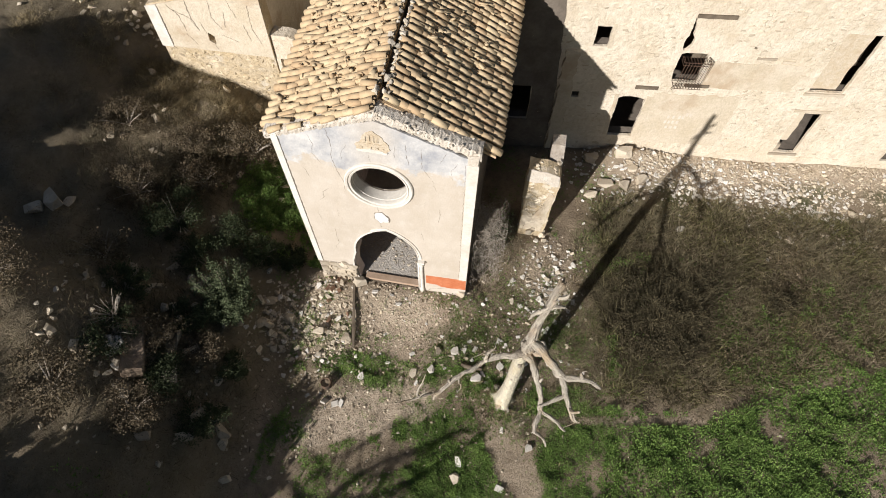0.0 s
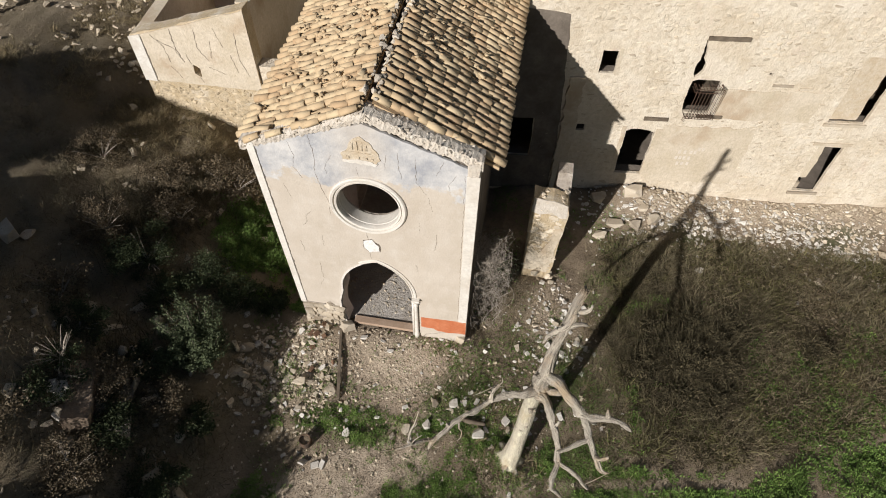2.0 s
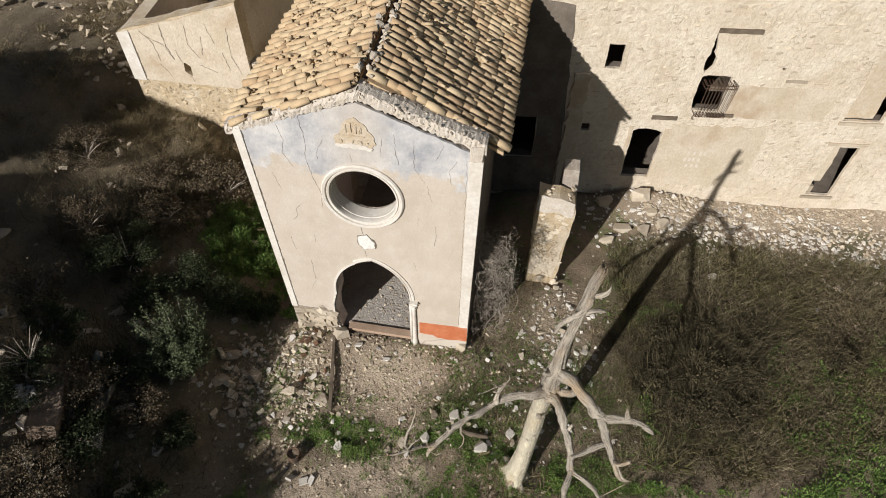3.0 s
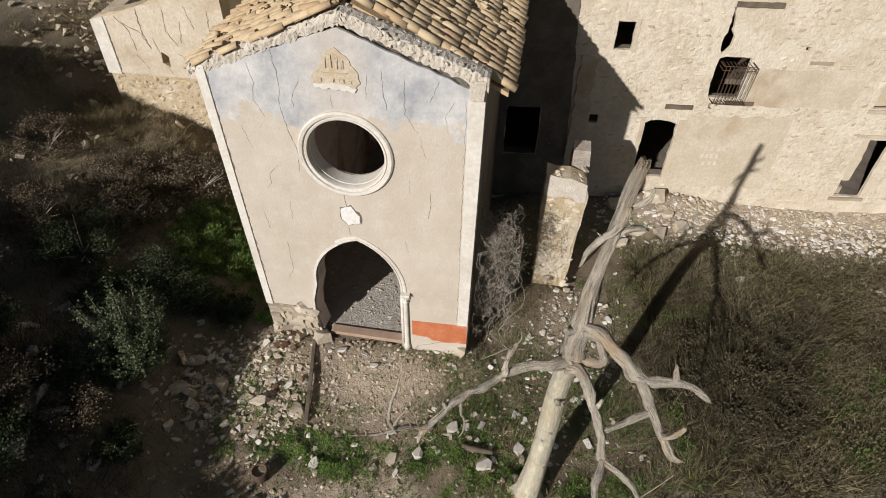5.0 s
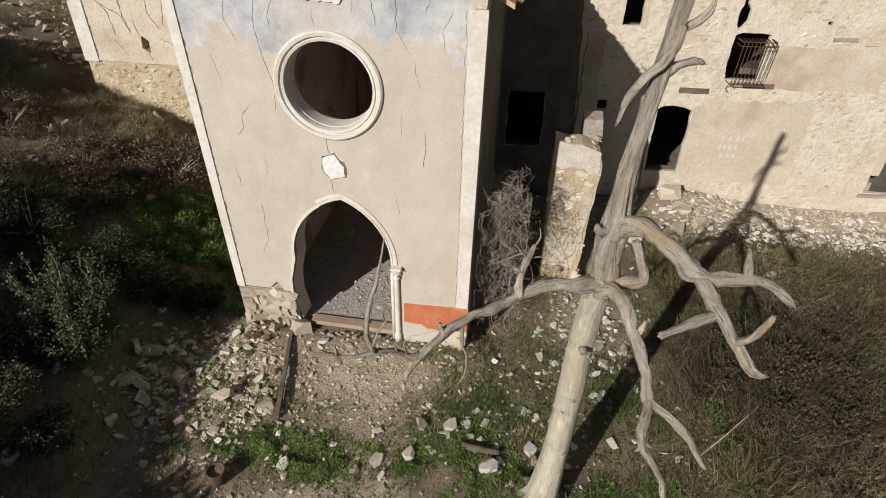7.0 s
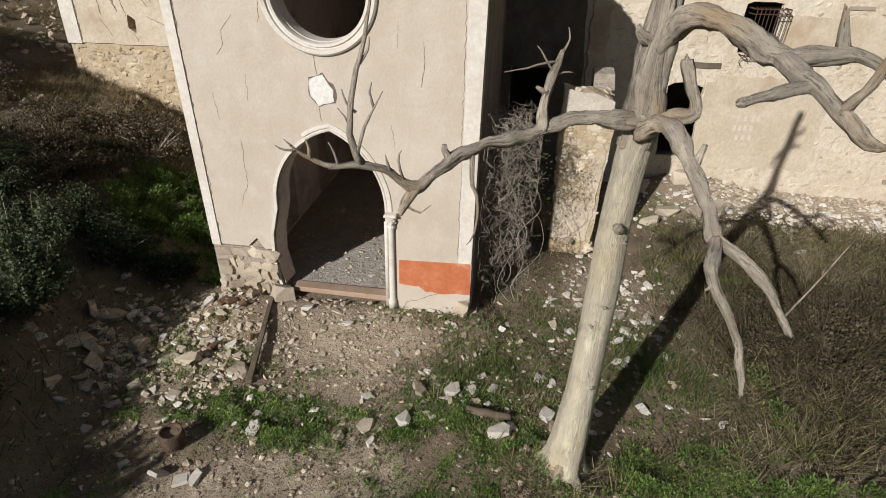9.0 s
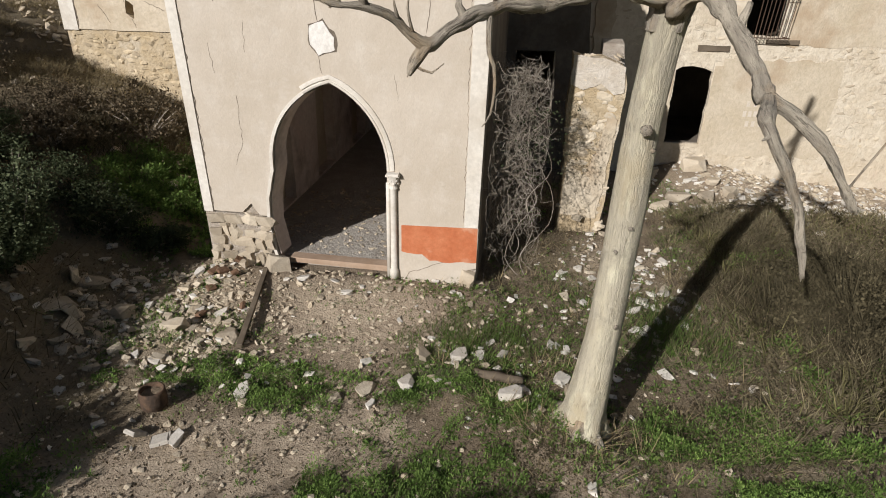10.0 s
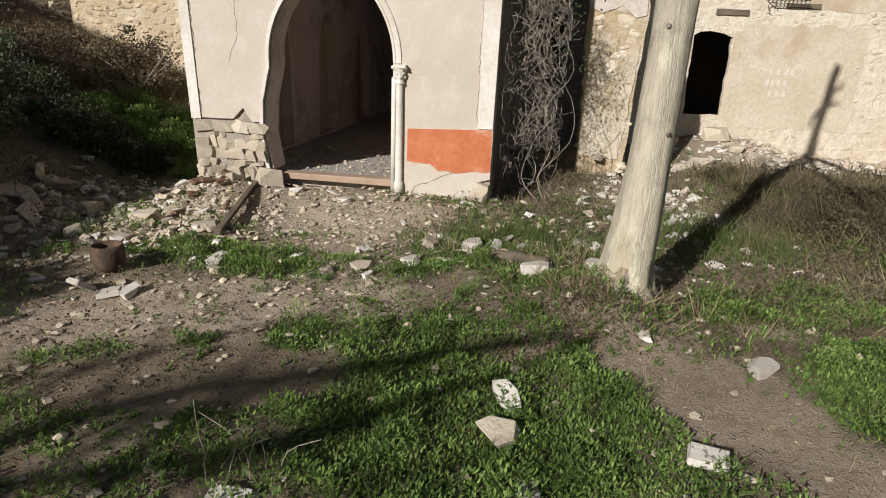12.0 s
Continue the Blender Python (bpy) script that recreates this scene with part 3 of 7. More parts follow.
part("wall_core", core, MORTAR, chapel, "rubble core of the front wall")
skin = plate(jagged([(-2.17, 1.08), (-1.55, 1.09)], 0.2, 0.012, R, False) + jagged([(-1.39, 1.25), (-1.27, 1.07), (-1.10, 0.99)], 0.1, 0.02, R, False)
             + [(-1.09, 1.35), (-0.97, 1.81)] + door_arch()[::-1] + [(0.77, 0.2), (1.03, 0.16)] + jagged([(1.2, 0.14), (1.92, 0.14), (1.90, 0.3), (2.0, 0.42), (2.14, 0.46)], 0.15, 0.015, R, False)
             + [(2.2, 6.38)] + jagged([(1.95, 6.40), (0.0, 7.17), (-2.02, 6.42)], 0.16, 0.022, R, False) + [(-2.34, 6.42)],
             [ring(OCX, OCZ, 0.66)], 0.0, 0.05, upright)
part("plaster", skin, PLASTER, chapel, "cracked beige plaster with a bluish wash above")
red = plate([(0.98, 1.09), (2.135, 1.13), (2.14, 0.56)] + jagged([(2.14, 0.56), (1.73, 0.52), (1.42, 0.53), (1.3, 0.63), (0.98, 0.65)], 0.09, 0.02, R, False)[1:], [], -0.004, 0.001, upright)
part("painted_band", red, RED, chapel, "faded orange red painted dado")


def strip(points, half, w=-0.003, place=upright, rng=R):
    """A crack: a narrow wandering band."""
    pts = jagged(points, 0.07, 0.016, rng, False)
    bm = bmesh.new()
    rows = []
    for i, (u, v) in enumerate(pts):
        a, b = Vector(pts[max(i - 1, 0)]), Vector(pts[min(i + 1, len(pts) - 1)])
        d = (b - a).normalized()
        k = half * rng.uniform(0.4, 1.4) * (0.35 if i in (0, len(pts) - 1) else 1)
        rows.append([bm.verts.new(place(u - d.y * k, v + d.x * k, w)), bm.verts.new(place(u + d.y * k, v - d.x * k, w)),
                     bm.verts.new(place(u + d.y * k, v - d.x * k, w + 0.002)), bm.verts.new(place(u - d.y * k, v + d.x * k, w + 0.002))])
    for a, b in zip(rows, rows[1:]):
        for i in range(4):
            bm.faces.new((a[i], a[(i + 1) % 4], b[(i + 1) % 4], b[i]))
    bmesh.ops.recalc_face_normals(bm, faces=bm.faces)
    return bm


for line, half in (
        ([(-1.06, 6.8), (-1.02, 6.28), (-1.06, 5.86), (-1.01, 5.51), (-0.95, 5.2)], 0.009),
        ([(0.97, 6.5), (0.97, 6.34), (0.96, 5.88), (1.17, 5.58)], 0.007), ([(1.5, 6.49), (1.36, 6.12)], 0.007),
        ([(0.62, 6.6), (0.64, 6.22), (0.68, 5.93)], 0.008),
        ([(-1.3, 4.68), (-1.48, 4.48), (-1.48, 4.29), (-1.6, 4.14)], 0.006),
        ([(-0.68, 6.34), (-0.85, 5.96), (-0.83, 5.81)], 0.005), ([(1.36, 4.45), (1.38, 4.2), (1.33, 3.84)], 0.007),
        ([(-1.42, 2.9), (-1.41, 2.66), (-1.4, 2.23), (-1.55, 1.86)], 0.006),
        ([(1.03, 0.17), (1.1, 0.3), (1.54, 0.49), (1.89, 0.59), (2.12, 0.55)], 0.008), ([(-0.2, 6.1), (-0.18, 5.86)], 0.005),
        ([(-1.75, 3.6), (-1.7, 3.2)], 0.004), ([(1.02, 4.7), (1.0, 4.35)], 0.004), ([(-1.2, 3.9), (-1.22, 3.5)], 0.004),
        ([(-0.21, 4.30), (-0.17, 4.12), (-0.14, 3.92)], 0.016), ([(-1.5, 6.55), (-1.42, 6.2), (-1.5, 5.9), (-1.35, 5.6)], 0.005), ([(-0.95, 5.2), (-0.88, 4.9), (-0.93, 4.6)], 0.006), ([(0.4, 6.5), (0.36, 6.1)], 0.005), ([(1.75, 6.2), (1.6, 5.9), (1.66, 5.6)], 0.005), ([(0.9, 3.3), (0.94, 2.95)], 0.004), ([(-0.16, 3.5), (-0.12, 3.25)], 0.006), ([(1.2, 5.5), (1.3, 5.1)], 0.004), ([(-1.8, 5.4), (-1.7, 5.0)], 0.004)):
    part("crack", strip(line, half * 0.45), CRACK, chapel, "dark crack in the plaster")
part("patch_rim", plate(jagged([(-0.28, 3.90), (-0.07, 3.98), (0.11, 3.75), (0.10, 3.56), (-0.15, 3.49), (-0.28, 3.64)], 0.06, 0.018, R), [], -0.005, 0.0, upright), CRACK, chapel, "dark broken rim of the bare patch")
part("patch", plate(jagged([(-0.26, 3.88), (-0.07, 3.95), (0.08, 3.74), (0.08, 3.58), (-0.15, 3.5), (-0.26, 3.64)], 0.07, 0.014, R), [], -0.012, 0.0, upright), BARE_WHITE, chapel, "white bare patch under the window")
part("groove", strip([(-2.19, 6.42), (-2.02, 1.09)], 0.006, -0.003), CRACK, chapel, "dark joint beside the corner strip")
# corner strips
part("corner_strip", plate([(-2.36, 6.44), (-2.175, 1.07), (-2.03, 1.07), (-2.2, 6.42)], [], -0.02, 0.0, upright), WHITE, chapel, "whitewashed corner strip")
part("corner_strip", plate([(1.935, 1.14), (2.14, 1.14), (2.205, 6.22), (1.95, 6.22)], [], -0.02, 0.0, upright), WHITE, chapel, "whitewashed corner strip")
part("groove", strip([(1.92, 6.2), (1.925, 1.2)], 0.003, -0.003), CRACK, chapel)


def sweep(path, profile, closed=False):
    """A moulding: profile (out, proud) carried along a path in the wall's plane."""
    bm = bmesh.new()
    rows = []
    n = len(path)
    for i, (u, v) in enumerate(path):
        a = Vector(path[(i - 1) % n] if closed else path[max(i - 1, 0)])
        b = Vector(path[(i + 1) % n] if closed else path[min(i + 1, n - 1)])
        d = (b - a).normalized()
        rows.append([bm.verts.new((u + d.y * o, -p, v - d.x * o)) for o, p in profile])
    pairs = list(zip(rows, rows[1:])) + ([(rows[-1], rows[0])] if closed else [])
    m = len(profile)
    for a, b in pairs:
        for k in range(m):
            bm.faces.new((a[k], a[(k + 1) % m], b[(k + 1) % m], b[k]))
    if not closed:
        bm.faces.new(rows[0])
        bm.faces.new(rows[-1][::-1])
    bmesh.ops.recalc_face_normals(bm, faces=bm.faces)
    return bm


STEPS = [(0.0, -0.3), (0.0, 0.005), (0.012, 0.015), (0.035, 0.015), (0.04, 0.004), (0.055, 0.004), (0.062, 0.022), (0.095, 0.026), (0.115, 0.018), (0.12, -0.04)]
part("arch_moulding", soft(sweep(door_arch()[:16], STEPS)), WHITE, chapel, "white stepped moulding of the pointed door arch")
part("arch_edge", soft(sweep(door_arch()[15:] + jagged(left_jamb, 0.12, 0.012, R, False), [(0.0, -0.06), (-0.004, 0.012), (0.045, 0.012), (0.05, -0.02)])), WHITE, chapel, "thin white edge where the moulding broke off")
part("oculus_moulding", soft(sweep(ring(OCX, OCZ, 0.655, 64), [(-0.01, -0.36), (-0.01, -0.10), (0.0, -0.09), (0.0, -0.01), (0.012, 0.025), (0.045, 0.035), (0.055, 0.012), (0.075, 0.012), (0.085, 0.05), (0.135, 0.06), (0.16, 0.035), (0.165, -0.04)], True), 30), WHITE, chapel, "white round window moulding")
# door shaft with its capital and foot
bm = bmesh.new()
tube(bm, [(0.87, -0.03, 0.2), (0.87, -0.03, 0.34), (0.87, -0.03, 0.36), (0.87, -0.03, 1.66), (0.87, -0.03, 1.69)], [0.072, 0.068, 0.052, 0.048, 0.056], 14, R, 0.03)
tube(bm, [(0.785, 0.0, 0.2), (0.785, 0.0, 1.75)], [0.035, 0.033], 10)
part("shaft", soft(bm), WHITE, chapel, "slender white door shaft")
bm = bmesh.new()
tube(bm, [(0.87, -0.03, 1.68), (0.87, -0.03, 1.72), (0.87, -0.03, 1.82), (0.87, -0.03, 1.87)], [0.068, 0.056, 0.074, 0.09], 12, R, 0.1)
box(bm, (0.775, -0.115, 1.86), (0.968, 0.05, 1.915), bevel=0.012, rough=0.008, rng=R)
for i in range(10):
    a = 2 * math.pi * i / 10
    bmesh.ops.create_icosphere(bm, subdivisions=1, radius=0.024, matrix=Matrix.Translation((0.87 + 0.066 * math.cos(a), -0.03 + 0.066 * math.sin(a), 1.76 + 0.05 * (i % 2))))
part("capital", bm, WHITE, chapel, "small carved capital")
bm = bmesh.new()
jamb = [(-0.955, 1.93), (-0.96, 1.81), (-1.075, 1.35), (-1.105, 0.9), (-1.015, 0.4)]
rows = [[bm.verts.new((u + d, y, v)) for d, y in ((0.0, 0.05), (0.02, 0.05), (0.05, 0.4), (0.0, 0.4))] for u, v in door_arch(0.004)[15:-1] + jamb]
for a, b in zip(rows, rows[1:]):
    for k in range(4):
        bm.faces.new((a[k], a[(k + 1) % 4], b[(k + 1) % 4], b[k]))
bm.faces.new(rows[0])
bm.faces.new(rows[-1][::-1])
bmesh.ops.recalc_face_normals(bm, faces=bm.faces)
part("door_reveal", bm, INNER, chapel, "worn pale plaster of the door reveal")
# worn shield of stucco above the window
bm = plate(jagged([(-0.45, 6.27), (0.2, 6.22), (0.30, 6.34), (0.27, 6.5), (0.17, 6.62), (0.1, 6.76), (-0.06, 6.88), (-0.2, 6.80), (-0.30, 6.66), (-0.36, 6.5), (-0.47, 6.42)], 0.06, 0.028, R), [], -0.016, 0.0, upright)
shield = part("stucco_relief", bm, STUCCO, chapel, "worn yellowish stucco relief on the gable")
for u0, v0, u1, v1 in ((-0.24, 6.56, -0.2, 6.78), (-0.15, 6.56, -0.11, 6.82), (-0.06, 6.55, -0.02, 6.8), (0.03, 6.56, 0.07, 6.74), (-0.28, 6.5, 0.12, 6.535), (-0.36, 6.33, -0.3, 6.44), (-0.2, 6.34, -0.1, 6.44), (-0.02, 6.33, 0.06, 6.44), (0.12, 6.34, 0.17, 6.42)):
    bm = bmesh.new()
    box(bm, (u0, -0.030, v0), (u1 - 0.008, -0.016, v1 - 0.05), bevel=0.006, rough=0.009, rng=R)
    part("relief_bar", bm, STUCCO, shield)
bm = plate(jagged([(-0.45, 6.235), (0.2, 6.19), (0.24, 6.25), (-0.1, 6.32), (-0.44, 6.29)], 0.05, 0.018, R), [], -0.026, -0.0, upright)
part("ledge", bm, WHITE, shield, "pale ledge under the relief")
# timber sill in the door
bm = bmesh.new()
box(bm, (-0.86, 0.02, 0.27), (0.80, 0.24, 0.36), turn=-0.01, bevel=0.012, rough=0.008, rng=R)
part("door_sill", bm, SILL, chapel, "dusty timber door sill")


# side and back walls, floor and inner niches
def along(u, v, w):
    return (w, u, v)


niches = [[(c + 0.62, 0.35)] + arch(8, c, 0.55, 2.0, 0.8) + [(c - 0.62, 0.35)] for c in (2.0, 4.6, 7.2)]
back_end = 11.0
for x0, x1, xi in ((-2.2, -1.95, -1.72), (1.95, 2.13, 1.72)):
    # the right wall has its shade put into the colour
    part("side_wall", plate(rect(0.55, -0.4, back_end, 6.12), [], x0, x1, along), PLAIN_WALL if x0 < 0 else SHADE_DARK, chapel, "weathered side wall" if x0 < 0 else "side wall coloured dark for its shade")
    part("inner_arcade", plate(rect(0.552, 0.1, back_end, 6.1), niches, x1 if x0 < 0 else xi, xi if x0 < 0 else x0, along), INNER, chapel, "dim inner wall with pointed niches")
part("back_wall", plate([(-2.2, -0.4), (2.13, -0.4), (2.13, 6.1), (0, 7.2), (-2.2, 6.1)], [rect(-0.45, 3.9, 0.35, 5.6), jagged(rect(-0.5, 0.4, 0.5, 2.3), 0.2, 0.03, R)], back_end, back_end + 0.4, upright), INNER, chapel, "dim back wall with a slit window")
bm = bmesh.new()
box(bm, (-1.95, 0.24, -0.2), (1.95, back_end, 0.31))
part("chapel_floor", bm, plain("rubble_floor", (0.40, 0.355, 0.30), (0.52, 0.475, 0.42), 3, 18, 0.95, 1.0, 0.04), chapel, "rubble strewn chapel floor")

# ---- roof ----
PITCH_R, PITCH_L = 0.50, 0.440


def roof_z(x, y):
    d = x - 0.08
    return 7.50 - (PITCH_R * d if d > 0 else -PITCH_L * d) + 0.03 * max(0.0, y) + 0.03 * math.sin(0.9 * y + x)


def deck(x0, x1):
    bm = bmesh.new()
    ys = [0.30 + 0.4 * i for i in range(28)]
    rows = [[[bm.verts.new((x, y, roof_z(x, y) - dz)) for dz in (0.06, 0.13)] for x in (x0, (x0 + x1) / 2, x1)] for y in ys]
    for a, b in zip(rows, rows[1:]):
        for i in range(2):
            for k in (0, 1):
                bm.faces.new((a[i][k], a[i + 1][k], b[i + 1][k], b[i][k]))
        for i in (0, 2):
            bm.faces.new((a[i][0], a[i][1], b[i][1], b[i][0]))
    for r in (rows[0], rows[-1]):
        for i in range(2):
            bm.faces.new((r[i][0], r[i + 1][0], r[i + 1][1], r[i][1]))
    bmesh.ops.recalc_face_normals(bm, faces=bm.faces)
    return bm


roof_right = part("roof_slope", deck(0.15, 2.52), TILE_JOINED, chapel, "tiled slope of curved clay tiles")
roof_left = part("roof_slope", deck(-2.54, 0.02), TILE_JOINED, chapel, "tiled slope of loose pale clay tiles")


def tile_rows(wide, narrow, length, segs=6):
    """Points and faces of one curved cover tile; its length lies along -x (down), its low end wide."""
    verts, faces = [], []
    for x, r in ((0.0, narrow), (-length, wide)):
        for k in (1.0, 0.84):
            verts += [(x, r * k * math.cos(math.pi * i / segs), r * k * math.sin(math.pi * i / segs)) for i in range(segs + 1)]
    s = segs + 1
    for i in range(segs):
        faces += [(i, i + 1, 2 * s + i + 1, 2 * s + i), (s + i + 1, s + i, 3 * s + i, 3 * s + i + 1),
                  (2 * s + i, 2 * s + i + 1, 3 * s + i + 1, 3 * s + i), (i + 1, i, s + i, s + i + 1)]
    faces += [(0, 2 * s, 3 * s, s), (segs, s + segs, 3 * s + segs, 2 * s + segs)]
    return verts, faces


TV, TF = tile_rows(0.096, 0.08, 0.36)
PV, PF = [(x, y, -z) for x, y, z in TV], [f[::-1] for f in TF]
tile_meshes = []
for k in range(4):
    rr = random.Random(40 + k)
    tile_meshes.append(sheet("roof_tile", [(x, y * rr.uniform(0.96, 1.04), z * rr.uniform(0.92, 1.06) + rr.uniform(-0.003, 0.003)) for x, y, z in TV], TF, TILE))
    tile_meshes[-1].polygons.foreach_set("use_smooth", [True] * len(TF))


def lay_roof(slope, x_top, x_eave, pitch, sign, jumble, rng, first):
    """Columns of tiles from the eave to the ridge; the front ones as pieces, the rest joined."""
    verts, faces, count = [], [], 0
    length = abs(x_eave - x_top) * math.sqrt(1 + pitch ** 2)
    rows = int(math.ceil((length - 0.36) / 0.29)) + 1
    gap = (length - 0.36) / (rows - 1)
    ang = math.atan(pitch)
    for c in range(51):
        y = first + 0.208 * c
        for r in range(rows):
            if rng.random() < (0.012 if jumble < 1 else 0.025):
                continue
            if sign < 0 and c == 0 and r == 0:
                continue
            s = gap * r + 0.36 + rng.uniform(-0.02, 0.02) * (2.5 if r == rows - 1 else 1)
            x = x_eave - sign * s * math.cos(ang)
            loose = jumble * (3.0 if rng.random() < 0.12 else 1.0)
            yaw = rng.gauss(0, 0.035) * loose + (0.0 if sign < 0 else math.pi)
            m = (Matrix.Translation((x, y + rng.gauss(0, 0.012) * loose, roof_z(x, y) + 0.008 + abs(rng.gauss(0, 0.006)) * loose))
                 @ Matrix.Rotation(yaw, 4, "Z") @ Matrix.Rotation(-ang + rng.gauss(0, 0.02) * loose - 0.035, 4, "Y") @ Matrix.Rotation(rng.gauss(0, 0.05) * loose, 4, "X"))
            if count < 150 and c < 22:
                ob = new("roof_tile", rng.choice(tile_meshes))
                ob.matrix_world = m
                ob.parent = slope
                count += 1
            else:
                k = len(verts)
                verts += [tuple(m @ Vector(v)) for v in TV]
                faces += [tuple(i + k for i in f) for f in TF]
        # the hollow tiles between two columns
        for r in range(rows):
            s = gap * r + 0.36
            x = x_eave - sign * s * math.cos(ang)
            yy = y + 0.104
            m = Matrix.Translation((x, yy, roof_z(x, yy) + 0.055)) @ Matrix.Rotation(0.0 if sign < 0 else math.pi, 4, "Z") @ Matrix.Rotation(-ang - 0.03, 4, "Y")
            k = len(verts)
            verts += [tuple(m @ Vector(v)) for v in PV]
            faces += [tuple(i + k for i in f) for f in PF]
    me = sheet("tile_field", verts, faces, TILE_JOINED)
    me.polygons.foreach_set("use_smooth", [True] * len(faces))
    ob = new("tile_field", me)
    ob.parent = slope
    tagged(ob, "rows of weathered clay tiles", kind="stuff")


lay_roof(roof_right, 0.17, 2.62, PITCH_R, 1, 0.7, random.Random(3), 0.40)
lay_roof(roof_left, -0.0, -2.62, PITCH_L, -1, 1.9, random.Random(4), 0.05)
# broken bits of tile lying loose
rr = random.Random(12)
for i in range(190):
    x = rr.uniform(-2.5, 2.3) if i < 70 else rr.uniform(-2.3, -0.1)
    y = rr.uniform(0.7, 6.0)
    if i < 14:
        x, y = 0.9 + rr.gauss(0, 0.35), 2.9 + rr.gauss(0, 0.5)
    slope = roof_right if x > 0.1 else roof_left
    ang = math.atan(PITCH_R if x > 0.1 else PITCH_L)
    ob = new("tile_shard", rr.choice(tile_meshes))
    ob.matrix_world = (Matrix.Translation((x, y, roof_z(x, y) + 0.10)) @ Matrix.Rotation(rr.uniform(0, 6.3), 4, "Z")
                       @ Matrix.Rotation(rr.gauss(0, 0.2), 4, "Y") @ Matrix.Rotation(rr.uniform(-0.5, 0.5), 4, "X") @ Matrix.Diagonal((rr.uniform(0.15, 0.6), rr.uniform(0.25, 0.7), 0.4, 1)))
    ob.parent = slope
# rubble verge on the gable
rr = random.Random(21)


def verge(x0, z0, x1, z1):
    n = int(math.hypot(x1 - x0, z1 - z0) / 0.045)
    bm = bmesh.new()
    rows = []
    for i in range(n + 1):
        t = i / n
        x, z = x0 + (x1 - x0) * t, z0 + (z1 - z0) * t
        j = lambda a: rr.uniform(-a, a)
        rows.append([bm.verts.new((x, -0.008 + j(0.006), z - 0.20 + j(0.03))), bm.verts.new((x, -0.022 + j(0.015), z - 0.09 + j(0.025))),
                     bm.verts.new((x, 0.015 + j(0.02), z + 0.0 + j(0.02))), bm.verts.new((x, 0.2 + j(0.03), z + 0.02 + j(0.008))), bm.verts.new((x, 0.40, z - 0.02)), bm.verts.new((x, 0.40, z - 0.24))])
    for a, b in zip(rows, rows[1:]):
        for k in range(6):
            bm.faces.new((a[k], a[(k + 1) % 6], b[(k + 1) % 6], b[k]))
    bm.faces.new(rows[0])
    bm.faces.new(rows[-1])
    bmesh.ops.recalc_face_normals(bm, faces=bm.faces)
    return bm


rock_meshes = {}


def rocks_for(material, kind):
    if kind not in rock_meshes:
        got = []
        for k in range(9):
            q = random.Random(100 + k)
            got.append(to_mesh(kind, slab_rock(q, q.uniform(0.85, 1.1), 0.9, q.uniform(0.8, 1.05)) if kind == "plinth_stone" else rock(q, q.uniform(0.8, 1.3), q.uniform(0.7, 1.0), q.uniform(0.5, 0.85)), material))
        rock_meshes[kind] = got
    return rock_meshes[kind]


def piece(name, mesh, m, parent):
    ob = new(name, mesh)
    ob.matrix_world = m
    if parent is not None:
        ob.parent = parent
        base = Vector((0, 0, 0))
        p = parent
        while p is not None:
            base += p.location
            p = p.parent
        ob.location = ob.location - base
    return ob


def turned(rng, flat=0.3):
    return Matrix.Rotation(rng.uniform(0, 6.28), 4, "Z") @ Matrix.Rotation(rng.gauss(0, flat), 4, "X") @ Matrix.Rotation(rng.gauss(0, flat), 4, "Y")


for x0, z0, x1, z1, n in ((-2.50, 6.40, 0.04, 7.42, 190), (0.04, 7.42, 2.24, 6.58, 170)):
    v = part("verge", verge(x0, z0, x1, z1), VERGE, chapel, "broken rubble verge of the gable")
    for i in range(n):
        t = (i + rr.random()) / n
        s = 0.025 + 0.055 * rr.random() ** 2
        piece("stone", rr.choice(rocks_for(VERGE_STONE, "verge_stone")), Matrix.Translation((x0 + (x1 - x0) * t, rr.choice((-0.01, 0.0, 0.05, 0.15, 0.25, 0.33)), z0 + (z1 - z0) * t + rr.uniform(-0.17, 0.025))) @ turned(rr, 1.0) @ Matrix.Diagonal((s * 1.3, s, s, 1)), v)
for i in range(170):
    s = rr.uniform(0.05, 0.15)
    y = 0.35 + 0.06 * i + rr.uniform(-0.06, 0.06)
    side = rr.choice((-1, 1, 1))
    x = 0.085 + side * rr.uniform(0.06, 0.15)
    piece("ridge_mortar", rr.choice(rocks_for(VERGE_STONE, "verge_stone")), Matrix.Translation((x, y, roof_z(x, y) + 0.06)) @ turned(rr, 0.8) @ Matrix.Diagonal((s, s * 1.4, s, 1)), roof_right if side > 0 else roof_left)
bm = bmesh.new()
box(bm, (1.96, -0.035, 6.2), (2.22, 0.4, 6.55), bevel=0.03, rough=0.02, rng=rr)
part("corner_stone", bm, VERGE, chapel, "broken corner block under the eave")

